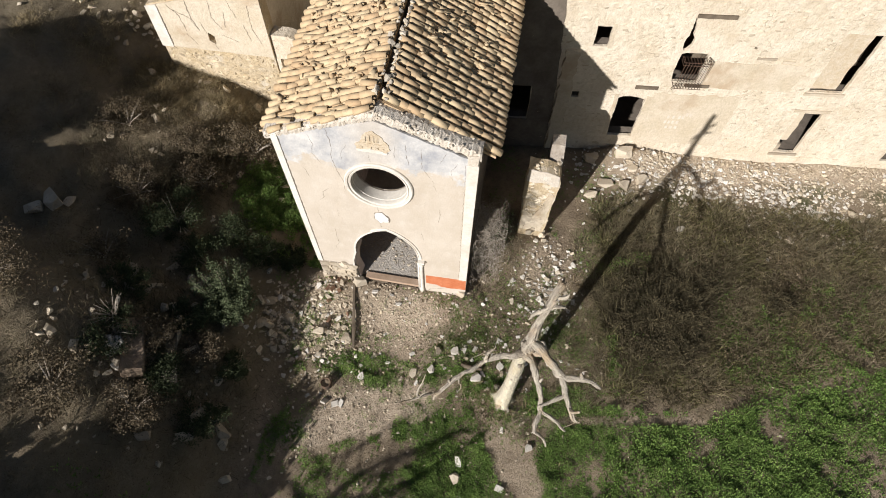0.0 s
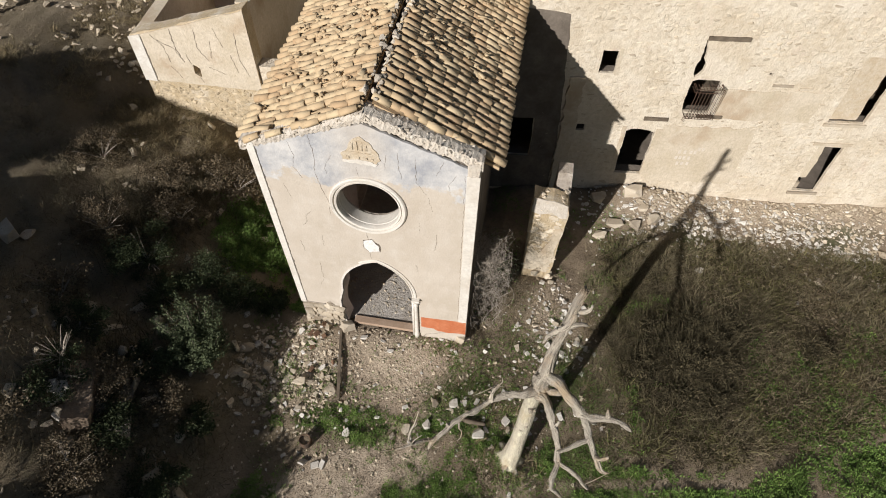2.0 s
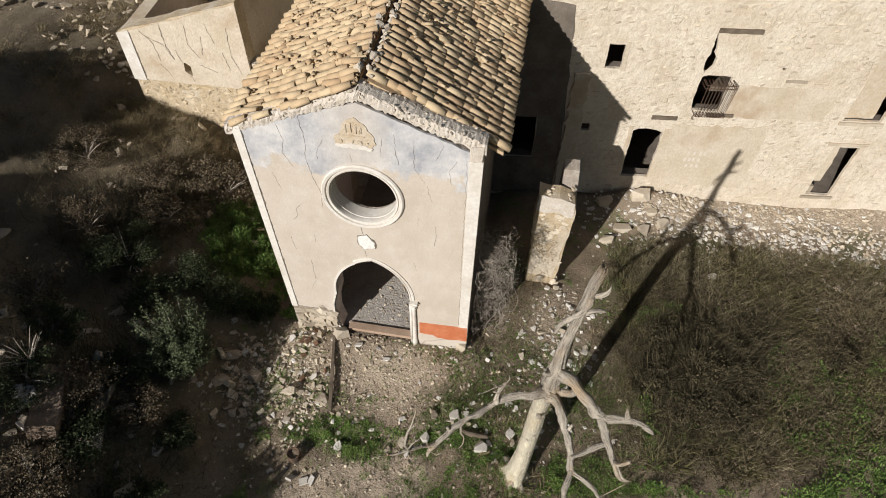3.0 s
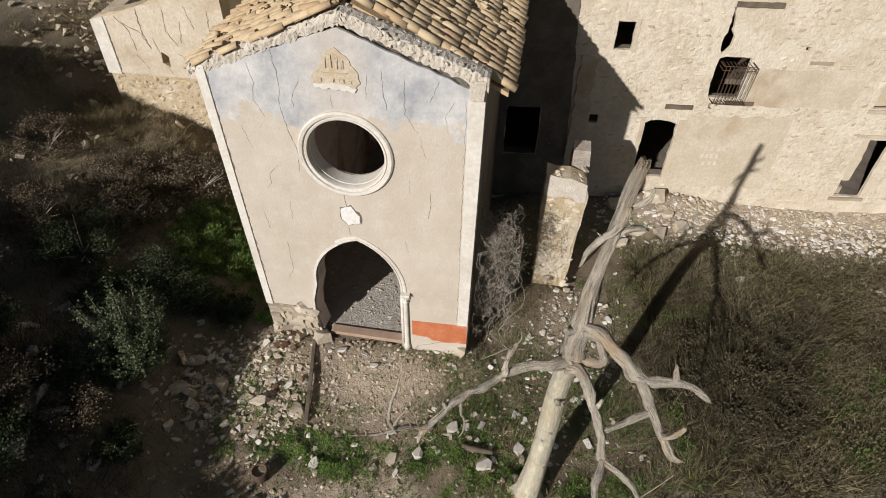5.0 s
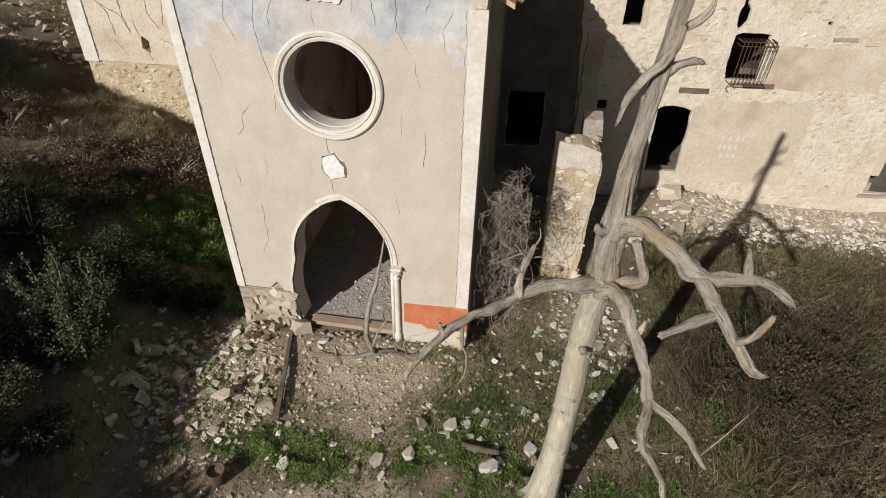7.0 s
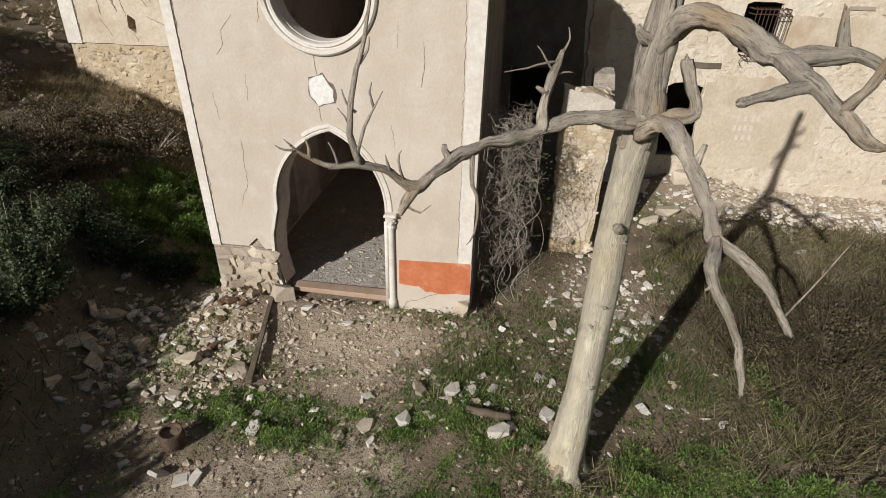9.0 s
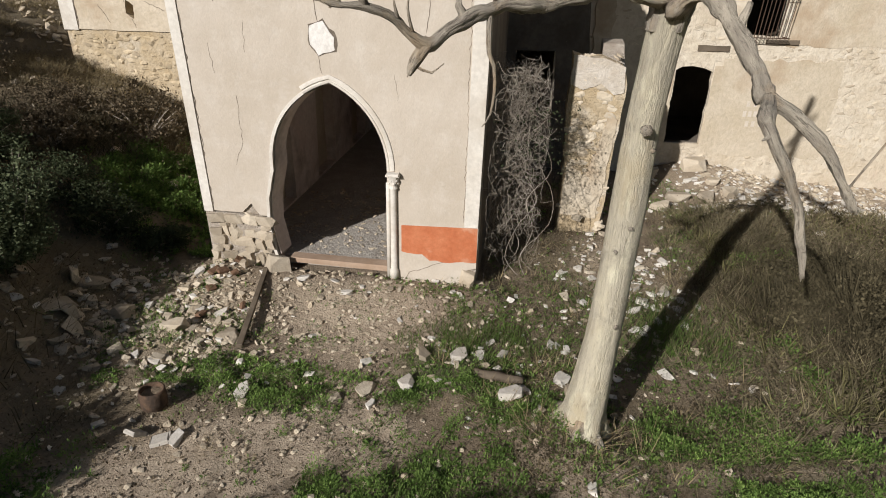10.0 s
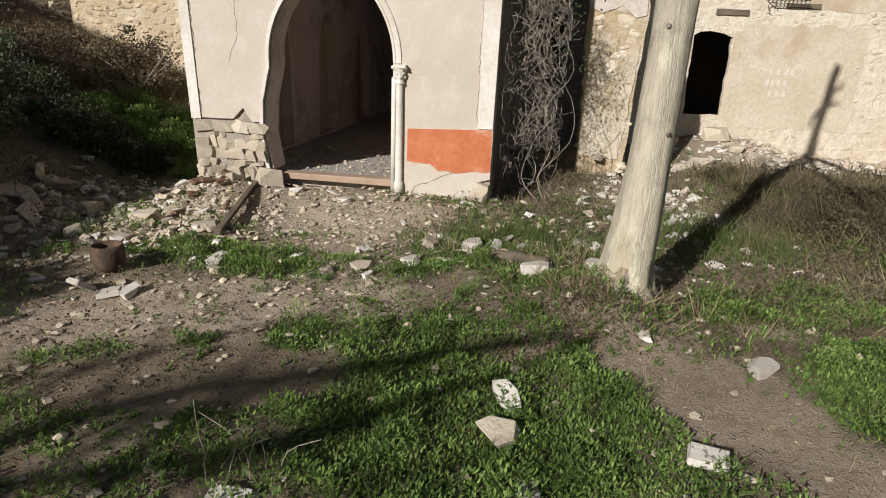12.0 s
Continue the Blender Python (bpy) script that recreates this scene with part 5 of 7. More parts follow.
def field():
    g = np.random.default_rng(5)
    # fresh weeds: thick where the eye comes near, thinner far off
    out = []
    for box_, tries, size, tall, k in (((-2.5, -6.8, 6.8, -2.2), 60000, 0.040, 0.12, 9), ((6.4, -6.0, 16.0, 2.5), 44000, 0.075, 0.15, 6), ((-3.5, -2.4, 6.8, 6.0), 30000, 0.045, 0.09, 6), ((-5.8, 0.2, -2.3, 3.8), 13000, 0.08, 0.2, 7), ((-6.0, -12.0, 13.0, -6.6), 16000, 0.09, 0.12, 6)):
        x, y, z = sample(g, tries, box_, lambda a, b: np.maximum(np.maximum(green(a, b), 0.5 * patchy(a, b) ** 2 * step01(-6.2, -7.2, b)), 0.55 * step01(0.50, 0.62, ragged(a, b, 21)) * (1 - 0.8 * bare(a, b)) * step01(-8, -4.5, b) + 0.65 * step01(0.42, 0.58, ragged(a, b, 27)) * blob(a, b, 3.0, -1.2, 2.4, 2.0)))
        h = tall * (0.12 + 1.2 * step01(0.35, 0.8, vnoise(x, y, 4.4, 31)) * (0.3 + vnoise(x, y, 1.4, 33)))
        out.append(herbs(g, np.stack([x, y, z - 0.01], 1), h, size, k))
    stuff("weeds", facets("weeds", np.concatenate(out), 4, WEED), "low fresh green weeds on the yard", "weeds")
    # green grass blades
    out = []
    x, y, z = sample(g, 60000, (-2.5, -7, 9, 5), lambda a, b: 0.6 * green(a, b))
    out.append(blades(g, np.stack([x, y, z - 0.01], 1), 0.13))
    x, y, z = sample(g, 11000, (3.8, -1.6, 6.2, 1.2), lambda a, b: blob(a, b, 5.05, -0.7, 0.6, 0.8, 0.9) * patchy(a * 2, b * 2))
    out.append(blades(g, np.stack([x, y, z - 0.01], 1), 0.34, 0.5))
    x, y, z = sample(g, 16000, (1.2, -2.6, 3.8, -0.6), lambda a, b: blob(a, b, 2.4, -1.3, 0.9, 0.35, 0.9) * patchy(a * 3, b * 3))
    out.append(blades(g, np.stack([x, y, z - 0.01], 1), 0.2, 0.5))
    x, y, z = sample(g, 1700, (6.0, -2.5, 14.5, 5), lambda a, b: 1.1 * dry(a, b) * np.clip(2.4 * patchy(a * 0.6, b * 0.7 + 2) - 0.6, 0.08, 1) * (1 - blob(a, b, 7.9, 0.6, 1.5, 1.4)))
    olive = [tussock(g, cx, cy, cz, int(g.uniform(20, 60)), g.uniform(0.1, 0.36), g.uniform(0.16, 0.5), 0.012) for cx, cy, cz in zip(x, y, z)]
    stuff("olive_grass", facets("olive_grass", np.concatenate(olive), 3, OLIVE_GRASS), "olive green tussocks among the scrub", "grass")
    straw = []
    for box_, tries, dens in (((5, -2.5, 15, 5), 2200, lambda a, b: dry(a, b) * (patchy(a * 0.8 + 2, b * 0.9) > 0.5) * (0.25 + 0.75 * step01(8.5, 11, a))), ((-9.5, 2.6, -4.5, 5.8), 900, lambda a, b: np.clip(patchy(a, b) + 0.2, 0, 1) * step01(2.5, 4.5, b)), ((1.5, -3.2, 5.6, 2.5), 260, lambda a, b: 0.5 + 0 * a), ((2.6, -3.9, 4.6, -2.6), 90, lambda a, b: blob(a, b, 3.5, -3.3, 0.5, 0.3)), ((-9.6, 3.2, -4.4, 5.8), 2200, lambda a, b: step01(0.35, 0.6, ragged(a, b, 55))), ((-13, 4.5, -8.7, 9.0), 900, lambda a, b: step01(0.3, 0.6, ragged(a, b, 57)))):
        x, y, z = sample(g, tries, box_, dens)
        straw += [tussock(g, cx, cy, cz, int(g.uniform(10, 40)), g.uniform(0.06, 0.26), g.uniform(0.12, 0.4), 0.006) for cx, cy, cz in zip(x, y, z)]
    x, y, z = sample(g, 1500, (-2.2, -6.6, 6.5, -2.2), lambda a, b: 0.2 + 0.6 * (ragged(a, b, 51) > 0.5))
    straw += [tussock(g, cx, cy, cz, int(g.uniform(8, 26)), g.uniform(0.03, 0.1), g.uniform(0.05, 0.15), 0.003) for cx, cy, cz in zip(x, y, z)]
    litter = []
    for box_, tries, dens in (((2.3, -4.2, 4.0, -2.8), 9000, lambda a, b: np.maximum(blob(a, b, 3.2, -3.35, 0.45, 0.25, 1.2), 0.6 * streak(a, b, 3.4, -3.35, 2.5, -4.0, 0.22))), ((-2.0, -5.2, 1.8, -2.6), 12000, lambda a, b: 0.16 + 0 * a), ((1.0, -3.0, 5.5, 2.5), 14000, lambda a, b: 0.5 * (ragged(a, b, 81) > 0.48))):
        x, y, z = sample(g, tries, box_, dens)
        litter.append(leaves(g, np.stack([x, y, z + 0.012 * g.random(len(x))], 1), 0.034, up=0.1))
    x, y, z = sample(g, 30000, (3.3, -5.6, 9.2, -2.3), lambda a, b: 0.7 * bare(a, b))
    straw.append(blades(g, np.stack([x, y, z + 0.005], 1), 0.05, 2.2, 0.003))
    stuff("dry_litter", facets("dry_litter", np.concatenate(litter), 4, BROWN), "dry leaf litter on bare earth", "leaf litter")
    stuff("straw", facets("straw", np.concatenate(straw), 3, STRAW), "ochre dry straw tufts", "straw")
    stuff("grass", facets("grass", np.concatenate(out), 3, GRASS), "thin tufts of green grass", "grass")
    # withered scrub: tussocks of thin stems
    out, bits = [], []
    for box_, tries, per, tall in (((5, -3, 15.5, 5), 3600, 46, 0.38), ((2, -3.5, 5.6, 3), 1300, 34, 0.2), ((-12, -7.5, -2.2, 5.8), 2800, 40, 0.38), ((-2, -6.5, 5, -3), 700, 18, 0.15)):
        x, y, z = sample(g, tries, box_, dry)
        for cx, cy, cz in zip(x, y, z):
            n = int(per * g.uniform(0.4, 1.3))
            r = g.uniform(0.06, 0.24) * (1.6 if g.random() < 0.3 else 1.0)
            clump = float(step01(0.3, 0.75, vnoise(cx, cy, 1.5, 41)))
            out.append(tussock(g, cx, cy, cz, n, r * (0.8 + clump), tall * g.uniform(0.3, 0.8) * (0.5 + 1.3 * clump), 0.0045 + 0.0075 * min(1.0, max(0.0, (cx - 5) / 3))))
            m = n // 2
            q = np.stack([cx + g.normal(size=m) * r * 1.5, cy + g.normal(size=m) * r * 1.5, cz + tall * g.random(m) * 0.7], 1)
            bits.append(leaves(g, q, 0.05 if cx > 8 else 0.032, up=0.2))
    dark = []
    for cx, cy, rx, ry, n in ((3.45, -3.4, 0.5, 0.22, 90), (5.6, -2.95, 1.3, 0.14, 130), (4.6, -2.5, 0.7, 0.25, 60), (2.9, 0.3, 0.5, 0.5, 60), (-2.3, -3.3, 0.6, 0.4, 60)):
        for i in range(n):
            px, py = g.normal(cx, rx), g.normal(cy, ry)
            if not inside(px, py):
                dark.append(tussock(g, px, py, float(height(px, py)), int(g.uniform(14, 40)), g.uniform(0.05, 0.14), g.uniform(0.06, 0.2), 0.0035))
    x, y, z = sample(g, 2600, (5.6, -2.2, 11.5, 3.4), lambda a, b: np.maximum(blob(a, b, 7.9, 0.6, 1.5, 1.4, 1.0), blob(a, b, 9.8, 1.8, 1.2, 1.0, 0.6)) * patchy(a, b, 0.9))
    for cx, cy, cz in zip(x, y, z):
        dark.append(tussock(g, cx, cy, cz, int(60 * g.uniform(0.5, 1.2)), g.uniform(0.1, 0.25), g.uniform(0.25, 0.65), 0.0065))
    for cx, cy, r, tall in ((-6.3, 2.6, 0.6, 0.5), (-7.2, 1.2, 0.7, 0.5), (-5.6, -2.9, 0.8, 0.5), (-4.6, -4.2, 0.9, 0.45)):
        p = np.stack([cx + g.normal(size=2200) * r, cy + g.normal(size=2200) * r, np.zeros(2200)], 1)
        p[:, 2] = height(p[:, 0], p[:, 1]) - 0.02
        dark.append(blades(g, p, tall, 0.6, 0.008))
    stuff("grey_scrub", facets("grey_scrub", np.concatenate(dark), 3, DARK_DRY), "dense dark grey brown scrub", "scrub")
    stuff("dry_scrub", facets("dry_scrub", np.concatenate(out), 3, DRY), "withered grey brown scrub and straw", "scrub")
    stuff("withered_herbs", facets("withered_herbs", np.concatenate(bits), 4, BROWN), "withered brown herbs among the scrub", "scrub")


field()


def pebbles():
    """Small stones and grit, joined."""
    g = random.Random(8)
    q = np.random.default_rng(9)
    base = rock(random.Random(2), 1, 0.8, 0.6, 1)
    shapes = []
    for k in range(5):
        bm = rock(random.Random(200 + k), 1.1, 0.85, 0.55, 1)
        bm.verts.index_update()
        shapes.append((np.array([v.co[:] for v in bm.verts]), [[v.index for v in f.verts] for f in bm.faces]))
        bm.free()
    base.free()
    V, F, k = [], [], 0
    spots = []
    for box_, tries, lo, hi, dens in (((-3.2, -6, 4.5, 0), 20000, 0.011, 0.09, lambda a, b: 0.07 + 0.75 * gravel(a, b)),
                                      ((3.2, -1.5, 6.5, 4.5), 3200, 0.025, 0.10, lambda a, b: gravel(a, b)),
                                      ((6, 3, 17, 7.6), 5200, 0.035, 0.15, lambda a, b: gravel(a, b)),
                                      ((-9, -6, -2, 4), 260, 0.05, 0.16, lambda a, b: 0.5 * patchy(a, b, 0.7)),
                                      ((4, -6, 15, 3), 500, 0.03, 0.10, lambda a, b: 0.6 + 0 * a),
                                      ((-16, 6, -8.7, 12), 500, 0.08, 0.3, lambda a, b: 0.7 * patchy(a, b))):
        x, y, z = sample(q, tries, box_, dens)
        spots += [(a, b, c, lo + (hi - lo) * g.random() ** 4) for a, b, c in zip(x, y, z)]
    for i in range(520):
        x, y = g.uniform(-1.6, 1.6), g.uniform(0.4, 3.5)
        spots.append((x, y, 0.31, 0.03 + 0.07 * g.random() ** 2))
    for x, y, z, s in spots:
        co, fs = g.choice(shapes)
        a = g.uniform(0, 6.28)
        c, d = math.cos(a), math.sin(a)
        pts = co * s * np.array([1, 1, g.uniform(0.6, 1.1)])
        pts = np.stack([pts[:, 0] * c - pts[:, 1] * d + x, pts[:, 0] * d + pts[:, 1] * c + y, pts[:, 2] + z + 0.12 * s], 1)
        V += pts.tolist()
        F += [[i + k for i in f] for f in fs]
        k += len(co)
    stuff("gravel", sheet("gravel", V, F, STONE_JOINED), "scattered pale gravel and stone chips", "gravel")


pebbles()

# ---- stones that can be told apart ----
rr = random.Random(77)
stone_mats = [STONE, STONE, PALE_STONE]
stone_meshes = []
for k in range(14):
    q = random.Random(300 + k)
    stone_meshes.append(to_mesh("stone", slab_rock(q, q.uniform(0.9, 1.3), q.uniform(0.6, 0.95), q.uniform(0.28, 0.6)), stone_mats[k % 3]))


def stone(x, y, s, label="broken pale limestone block lying on the yard", group="yard stones", pale=None, flat=0.25):
    me = stone_meshes[rr.choice([2, 5, 8, 11])] if pale else rr.choice(stone_meshes)
    ob = new("stone", me)
    k = s / max(max(v.co[a] for v in me.vertices) - min(v.co[a] for v in me.vertices) for a in (0, 1, 2))
    m = turned(rr, flat) @ Matrix.Diagonal((k, k, k, 1))
    low = min((m @ v.co).z for v in me.vertices)
    ob.matrix_world = Matrix.Translation((x, y, float(height(x, y)) - low - 0.06 * s)) @ m
    return tagged(ob, label, "stone", group)


for x, y, s, pale in ((1.06, -2.52, 0.30, 0), (1.67, -1.79, 0.24, 0), (1.55, -2.37, 0.22, 1), (2.1, -1.72, 0.23, 1), (2.83, -2.37, 0.31, 1), (3.42, -1.95, 0.2, 1), (3.5, -2.15, 0.17, 0),
                      (-1.0, -1.84, 0.30, 0), (-0.34, -2.89, 0.2, 0), (2.67, -1.56, 0.2, 0), (4.74, -1.6, 0.22, 1), (2.67, -4.68, 0.26, 1), (2.67, -5.08, 0.28, 0), (3.67, -3.7, 0.17, 1),
                      (4.42, -4.03, 0.22, 1), (1.37, -5.9, 0.25, 1), (2.82, -5.6, 0.2, 1), (-1.83, -1.77, 0.32, 0), (-2.2, -1.74, 0.3, 0), (2.98, -2.25, 0.16, 0), (8.6, 3.65, 0.24, 1), (3.53, 0.12, 0.2, 0),
                      (-0.7, -3.7, 0.2, 1), (0.75, -2.75, 0.16, 0), (0.6, -2.95, 0.13, 0), (1.2, -2.8, 0.14, 1), (-0.1, -2.2, 0.15, 0), (0.3, -2.35, 0.14, 1), (-3.54, 2.07, 0.22, 1)):
    stone(x, y, s * 1.05, "pale stone lying in the weeds" if pale else "rough grey beige stone on the ground", pale=pale, flat=0.1)
for i in range(250):
    x, y = rr.gauss(-2.1, 0.85), rr.gauss(-1.4, 0.75)
    if -4.0 < x < -0.98 and -3.2 < y < -0.15:
        stone(x, y, 0.06 + 0.16 * rr.random() ** 2.2, "rubble block in the heap beside the chapel front", "rubble heap", flat=0.15)
for i in range(40):
    stone(rr.gauss(4.4, 0.6), rr.gauss(1.2, 0.75) if rr.random() < 0.7 else rr.uniform(-1, 2.2), 0.07 + 0.15 * rr.random() ** 2, "small pale stone in the gravel", "gravel stones", rr.random() < 0.7)
for i in range(18):
    stone(rr.uniform(-0.9, 2.2), -0.25 - rr.random() * 0.5, 0.08 + 0.12 * rr.random() ** 2, "chip of rubble before the door", "door rubble", rr.random() < 0.4)


for i in range(7):
    x, y = rr.gauss(-1.9, 0.4), rr.gauss(-1.0, 0.5)
    bm = bmesh.new()
    box(bm, (-0.1, -0.055, -0.025), (rr.uniform(0.02, 0.1), 0.055, 0.025), bevel=0.008, rough=0.008, rng=rr)
    ob = whole("brick", bm, CLAY, "broken reddish clay brick in the rubble heap", "brick", "bricks")
    ob.matrix_world = Matrix.Translation((x, y, float(height(x, y)) + 0.06)) @ turned(rr, 0.4)


def fallen():
    """The many stones farther off, joined."""
    V, F, k0 = [], [], 0
    spots = []
    for i in range(2200):
        x = rr.uniform(6.6, 16.5)
        spots.append((x, wall_y(x) - 0.05 - 2.4 * rr.random() ** 1.2, 0.03 + 0.13 * rr.random() ** 3.5))
    spots = [q for q in spots if ragged(q[0], q[1], 71) > 0.30 + 0.2 * rr.random() * (wall_y(q[0]) - q[1])]
    spots += [(rr.gauss(3.4, 1.3), rr.gauss(-1.2, 1.3), 0.04 + 0.09 * rr.random() ** 2) for i in range(190)]
    spots += [(rr.gauss(-2.0, 0.9), rr.gauss(-1.4, 0.75), 0.03 + 0.09 * rr.random() ** 2) for i in range(900)]
    spots = [s for s in spots if not inside(s[0], s[1])]
    spots += [(rr.uniform(-7.5, -2.6), rr.uniform(-6.2, -1.0), 0.06 + 0.36 * rr.random() ** 3) for i in range(170)]
    spots += [(rr.uniform(-9.5, -3.6), rr.uniform(2.0, 5.6), 0.08 + 0.2 * rr.random() ** 2) for i in range(80)]
    spots += [(rr.gauss(13.2, 0.9), rr.gauss(4.3, 0.7), 0.08 + 0.2 * rr.random() ** 2) for i in range(60)]
    spots += [(rr.uniform(-18, -8.8), rr.uniform(6.5, 13), 0.05 + 0.2 * rr.random() ** 2.5) for i in range(900)]
    for x, y, s in spots:
        me = rr.choice(stone_meshes)
        m = Matrix.Translation((x, y, float(height(x, y)) + 0.12 * s)) @ turned(rr, 0.5) @ Matrix.Diagonal((s, s * 0.9, s * 0.9, 1))
        V += [tuple(m @ v.co) for v in me.vertices]
        F += [tuple(q + k0 for q in p.vertices) for p in me.polygons]
        k0 += len(me.vertices)
    for name, material, label, many in (("white_chips", WHITE_CHIP, "white limestone chips scattered in the weeds", ((4.5, 1.0, 0.55, 0.85, 190), (3.0, -1.7, 1.3, 0.8, 90), (13.0, 4.4, 1.2, 0.7, 120), (9.5, 5.8, 2.4, 0.6, 900), (12.5, 5.6, 1.6, 0.6, 350), (6.5, 4.6, 1.0, 0.6, 80), (-1.6, -2.3, 1.0, 0.8, 50))),):
        v2, f2, k2 = [], [], 0
        for cx, cy, sx, sy, n in many:
            for i in range(n):
                x, y, s = rr.gauss(cx, sx), rr.gauss(cy, sy), 0.035 + 0.10 * rr.random() ** 2.5
                if inside(x, y):
                    continue
                me = rr.choice(stone_meshes)
                m = Matrix.Translation((x, y, float(height(x, y)) + 0.15 * s)) @ turned(rr, 0.3) @ Matrix.Diagonal((s, s, s * 0.9, 1))
                v2 += [tuple(m @ v.co) for v in me.vertices]
                f2 += [tuple(q + k2 for q in p.vertices) for p in me.polygons]
                k2 += len(me.vertices)
        stuff(name, sheet(name, v2, f2, material), label, "stone chips")
    stuff("fallen_rubble", sheet("fallen_rubble", V, F, STONE_JOINED), "fallen rubble along walls and slopes", "rubble")


fallen()
for x, y, s in ((-9.3, -0.35, 0.6), (-9.7, -0.6, 0.5), (-9.0, -0.15, 0.4), (-5.95, -3.8, 0.45), (-5.8, -4.25, 0.35)):
    stone(x, y, s, "large ochre boulder on the bank", "boulders")

# a stump of an old wall, a fallen slab and a dead shrub on the shaded bank
bm = plate(jagged(rect(-0.26, -0.7, 0.26, 0.7), 0.14, 0.03, rr), [], -0.3, 0.32, lambda u, v, w: (u, v, w + 0.06 * math.sin(5 * v + 3 * u)))
bmesh.ops.bevel(bm, geom=[e for e in bm.edges if e.calc_face_angle(0) > 0.6], offset=0.03, segments=1, affect="EDGES")
stump = whole("wall_stump", bm, plain("mud_masonry", (0.20, 0.145, 0.10), (0.30, 0.225, 0.16), 3.0, 14, 0.95, 1.0, 0.05), "stump of a brown earth wall on the bank", "wall stump")
stump.matrix_world = Matrix.Translation((-5.62, -3.8, float(height(-5.62, -3.8)) + 0.12)) @ Matrix.Rotation(0.36, 4, "Z") @ Matrix.Rotation(0.3, 4, "Y")
slab_fallen = whole("fallen_slab", slab_rock(rr, 0.3, 1.2, 0.16), MORTAR, "long grey slab lying on the shaded bank", "slab")
slab_fallen.matrix_world = Matrix.Translation((-4.93, -3.64, float(height(-4.93, -3.64)) + 0.06)) @ Matrix.Rotation(0.36, 4, "Z") @ Matrix.Rotation(0.3, 4, "Y")
for x, y, s in ((-6.05, -3.85, 0.34), (-5.8, -4.3, 0.24), (-6.0, -4.1, 0.2), (-5.9, -3.6, 0.22)):
    stone(x, y, s, "white stone block beside the wall stump", "bank stones", True)
g4 = random.Random(19)
shrub = thing("dead_shrub", "pale leafless shrub on the shaded bank", "shrub", (-6.2, -3.2, float(height(-6.2, -3.2))))
for i in range(34):
    a, r, tall = g4.uniform(0, 6.28), g4.uniform(0.2, 0.55), g4.uniform(0.3, 0.7)
    bm = bmesh.new()
    p, w = smooth_line([(-6.2, -3.2, shrub.location.z - 0.03), (-6.2 + r * 0.4 * math.cos(a), -3.2 + r * 0.4 * math.sin(a), shrub.location.z + tall * 0.6), (-6.2 + r * math.cos(a), -3.2 + r * math.sin(a), shrub.location.z + tall)], [0.012, 0.009, 0.004], 0.12, 0.012, g4)
    tube(bm, p, w, 5)
    part("twig", bm, VINE, shrub)

# squared blocks fallen before the doorway of the long house
for x, y, z, sx, sy, sz, a in ((6.15, 5.0, 0.42, 0.55, 0.34, 0.26, 0.1), (6.75, 5.05, 0.42, 0.5, 0.36, 0.24, -0.25), (7.35, 5.35, 0.36, 0.5, 0.4, 0.26, 0.5), (7.0, 5.6, 0.5, 0.42, 0.3, 0.2, 0.9), (5.7, 4.5, 0.34, 0.45, 0.35, 0.24, -0.5), (6.6, 6.05, 0.8, 0.7, 0.35, 0.35, 0.1), (5.6, 5.8, 0.55, 0.5, 0.4, 0.3, 0.3)):
    bm = slab_rock(rr, sx * 0.78, sy * 0.8, sz * 0.72)
    ob = whole("stone_block", bm, STONE, "squared stone block fallen by the doorway", "stone block", "fallen blocks")
    ob.matrix_world = Matrix.Translation((x, y, float(height(x, y)) + sz * 0.28)) @ Matrix.Rotation(a, 4, "Z") @ Matrix.Rotation(rr.gauss(0, 0.1), 4, "X")

# slabs, plank, log, jar
bm = bmesh.new()
box(bm, (-0.10, -0.075, -0.025), (0.10, 0.075, 0.025), bevel=0.012, rough=0.012, rng=rr)
slab = whole("stone_slab", bm, PALE_STONE, "flat white slab lying in the weeds", "slab", "slabs")
slab.matrix_world = Matrix.Translation((3.78, -5.17, float(height(3.78, -5.17)) + 0.06)) @ Matrix.Rotation(-0.25, 4, "Z") @ Matrix.Rotation(0.12, 4, "X")
other = copy_thing(slab, Matrix.Translation((-0.86, -3.74, float(height(-0.86, -3.74)) + 0.04)) @ Matrix.Rotation(0.4, 4, "Z") @ Matrix.Rotation(-0.15, 4, "Y"))
tagged(other, "flat white slab beside the broken jar")
third = copy_thing(slab, Matrix.Translation((-1.15, -3.72, float(height(-1.15, -3.72)) + 0.07)) @ Matrix.Rotation(1.3, 4, "Z") @ Matrix.Rotation(0.7, 4, "Y"))
tagged(third, "pale slab leaning by the broken jar")
a, b = Vector((-1.17, -0.18, 0.24)), Vector((-0.76, -2.07, float(height(-0.76, -2.07)) + 0.04))
bm = bmesh.new()
box(bm, (-0.04, -(a - b).length / 2, -0.03), (0.04, (a - b).length / 2, 0.03), bevel=0.008, rough=0.006, rng=rr)
plank = whole("plank", bm, WOOD, "dark weathered plank lying beside the rubble heap", "plank")
plank.matrix_world = Matrix.Translation((a + b) / 2) @ (b - a).to_track_quat("-Y", "Z").to_matrix().to_4x4()
bm = bmesh.new()
pts, rad = smooth_line([(2.35, -2.1, 0.1), (2.65, -2.14, 0.1), (2.95, -2.12, 0.08)], [0.05, 0.06, 0.045], 0.08, 0.008, rr)
tube(bm, pts, rad, 8, rr, 0.15)
whole("log", soft(bm), WOOD, "short weathered log in the weeds", "log")
jar = thing("clay_jar", "broken burnt clay jar filled with earth", "jar", (-1.2, -3.28, float(height(-1.2, -3.28))))
bm = bmesh.new()
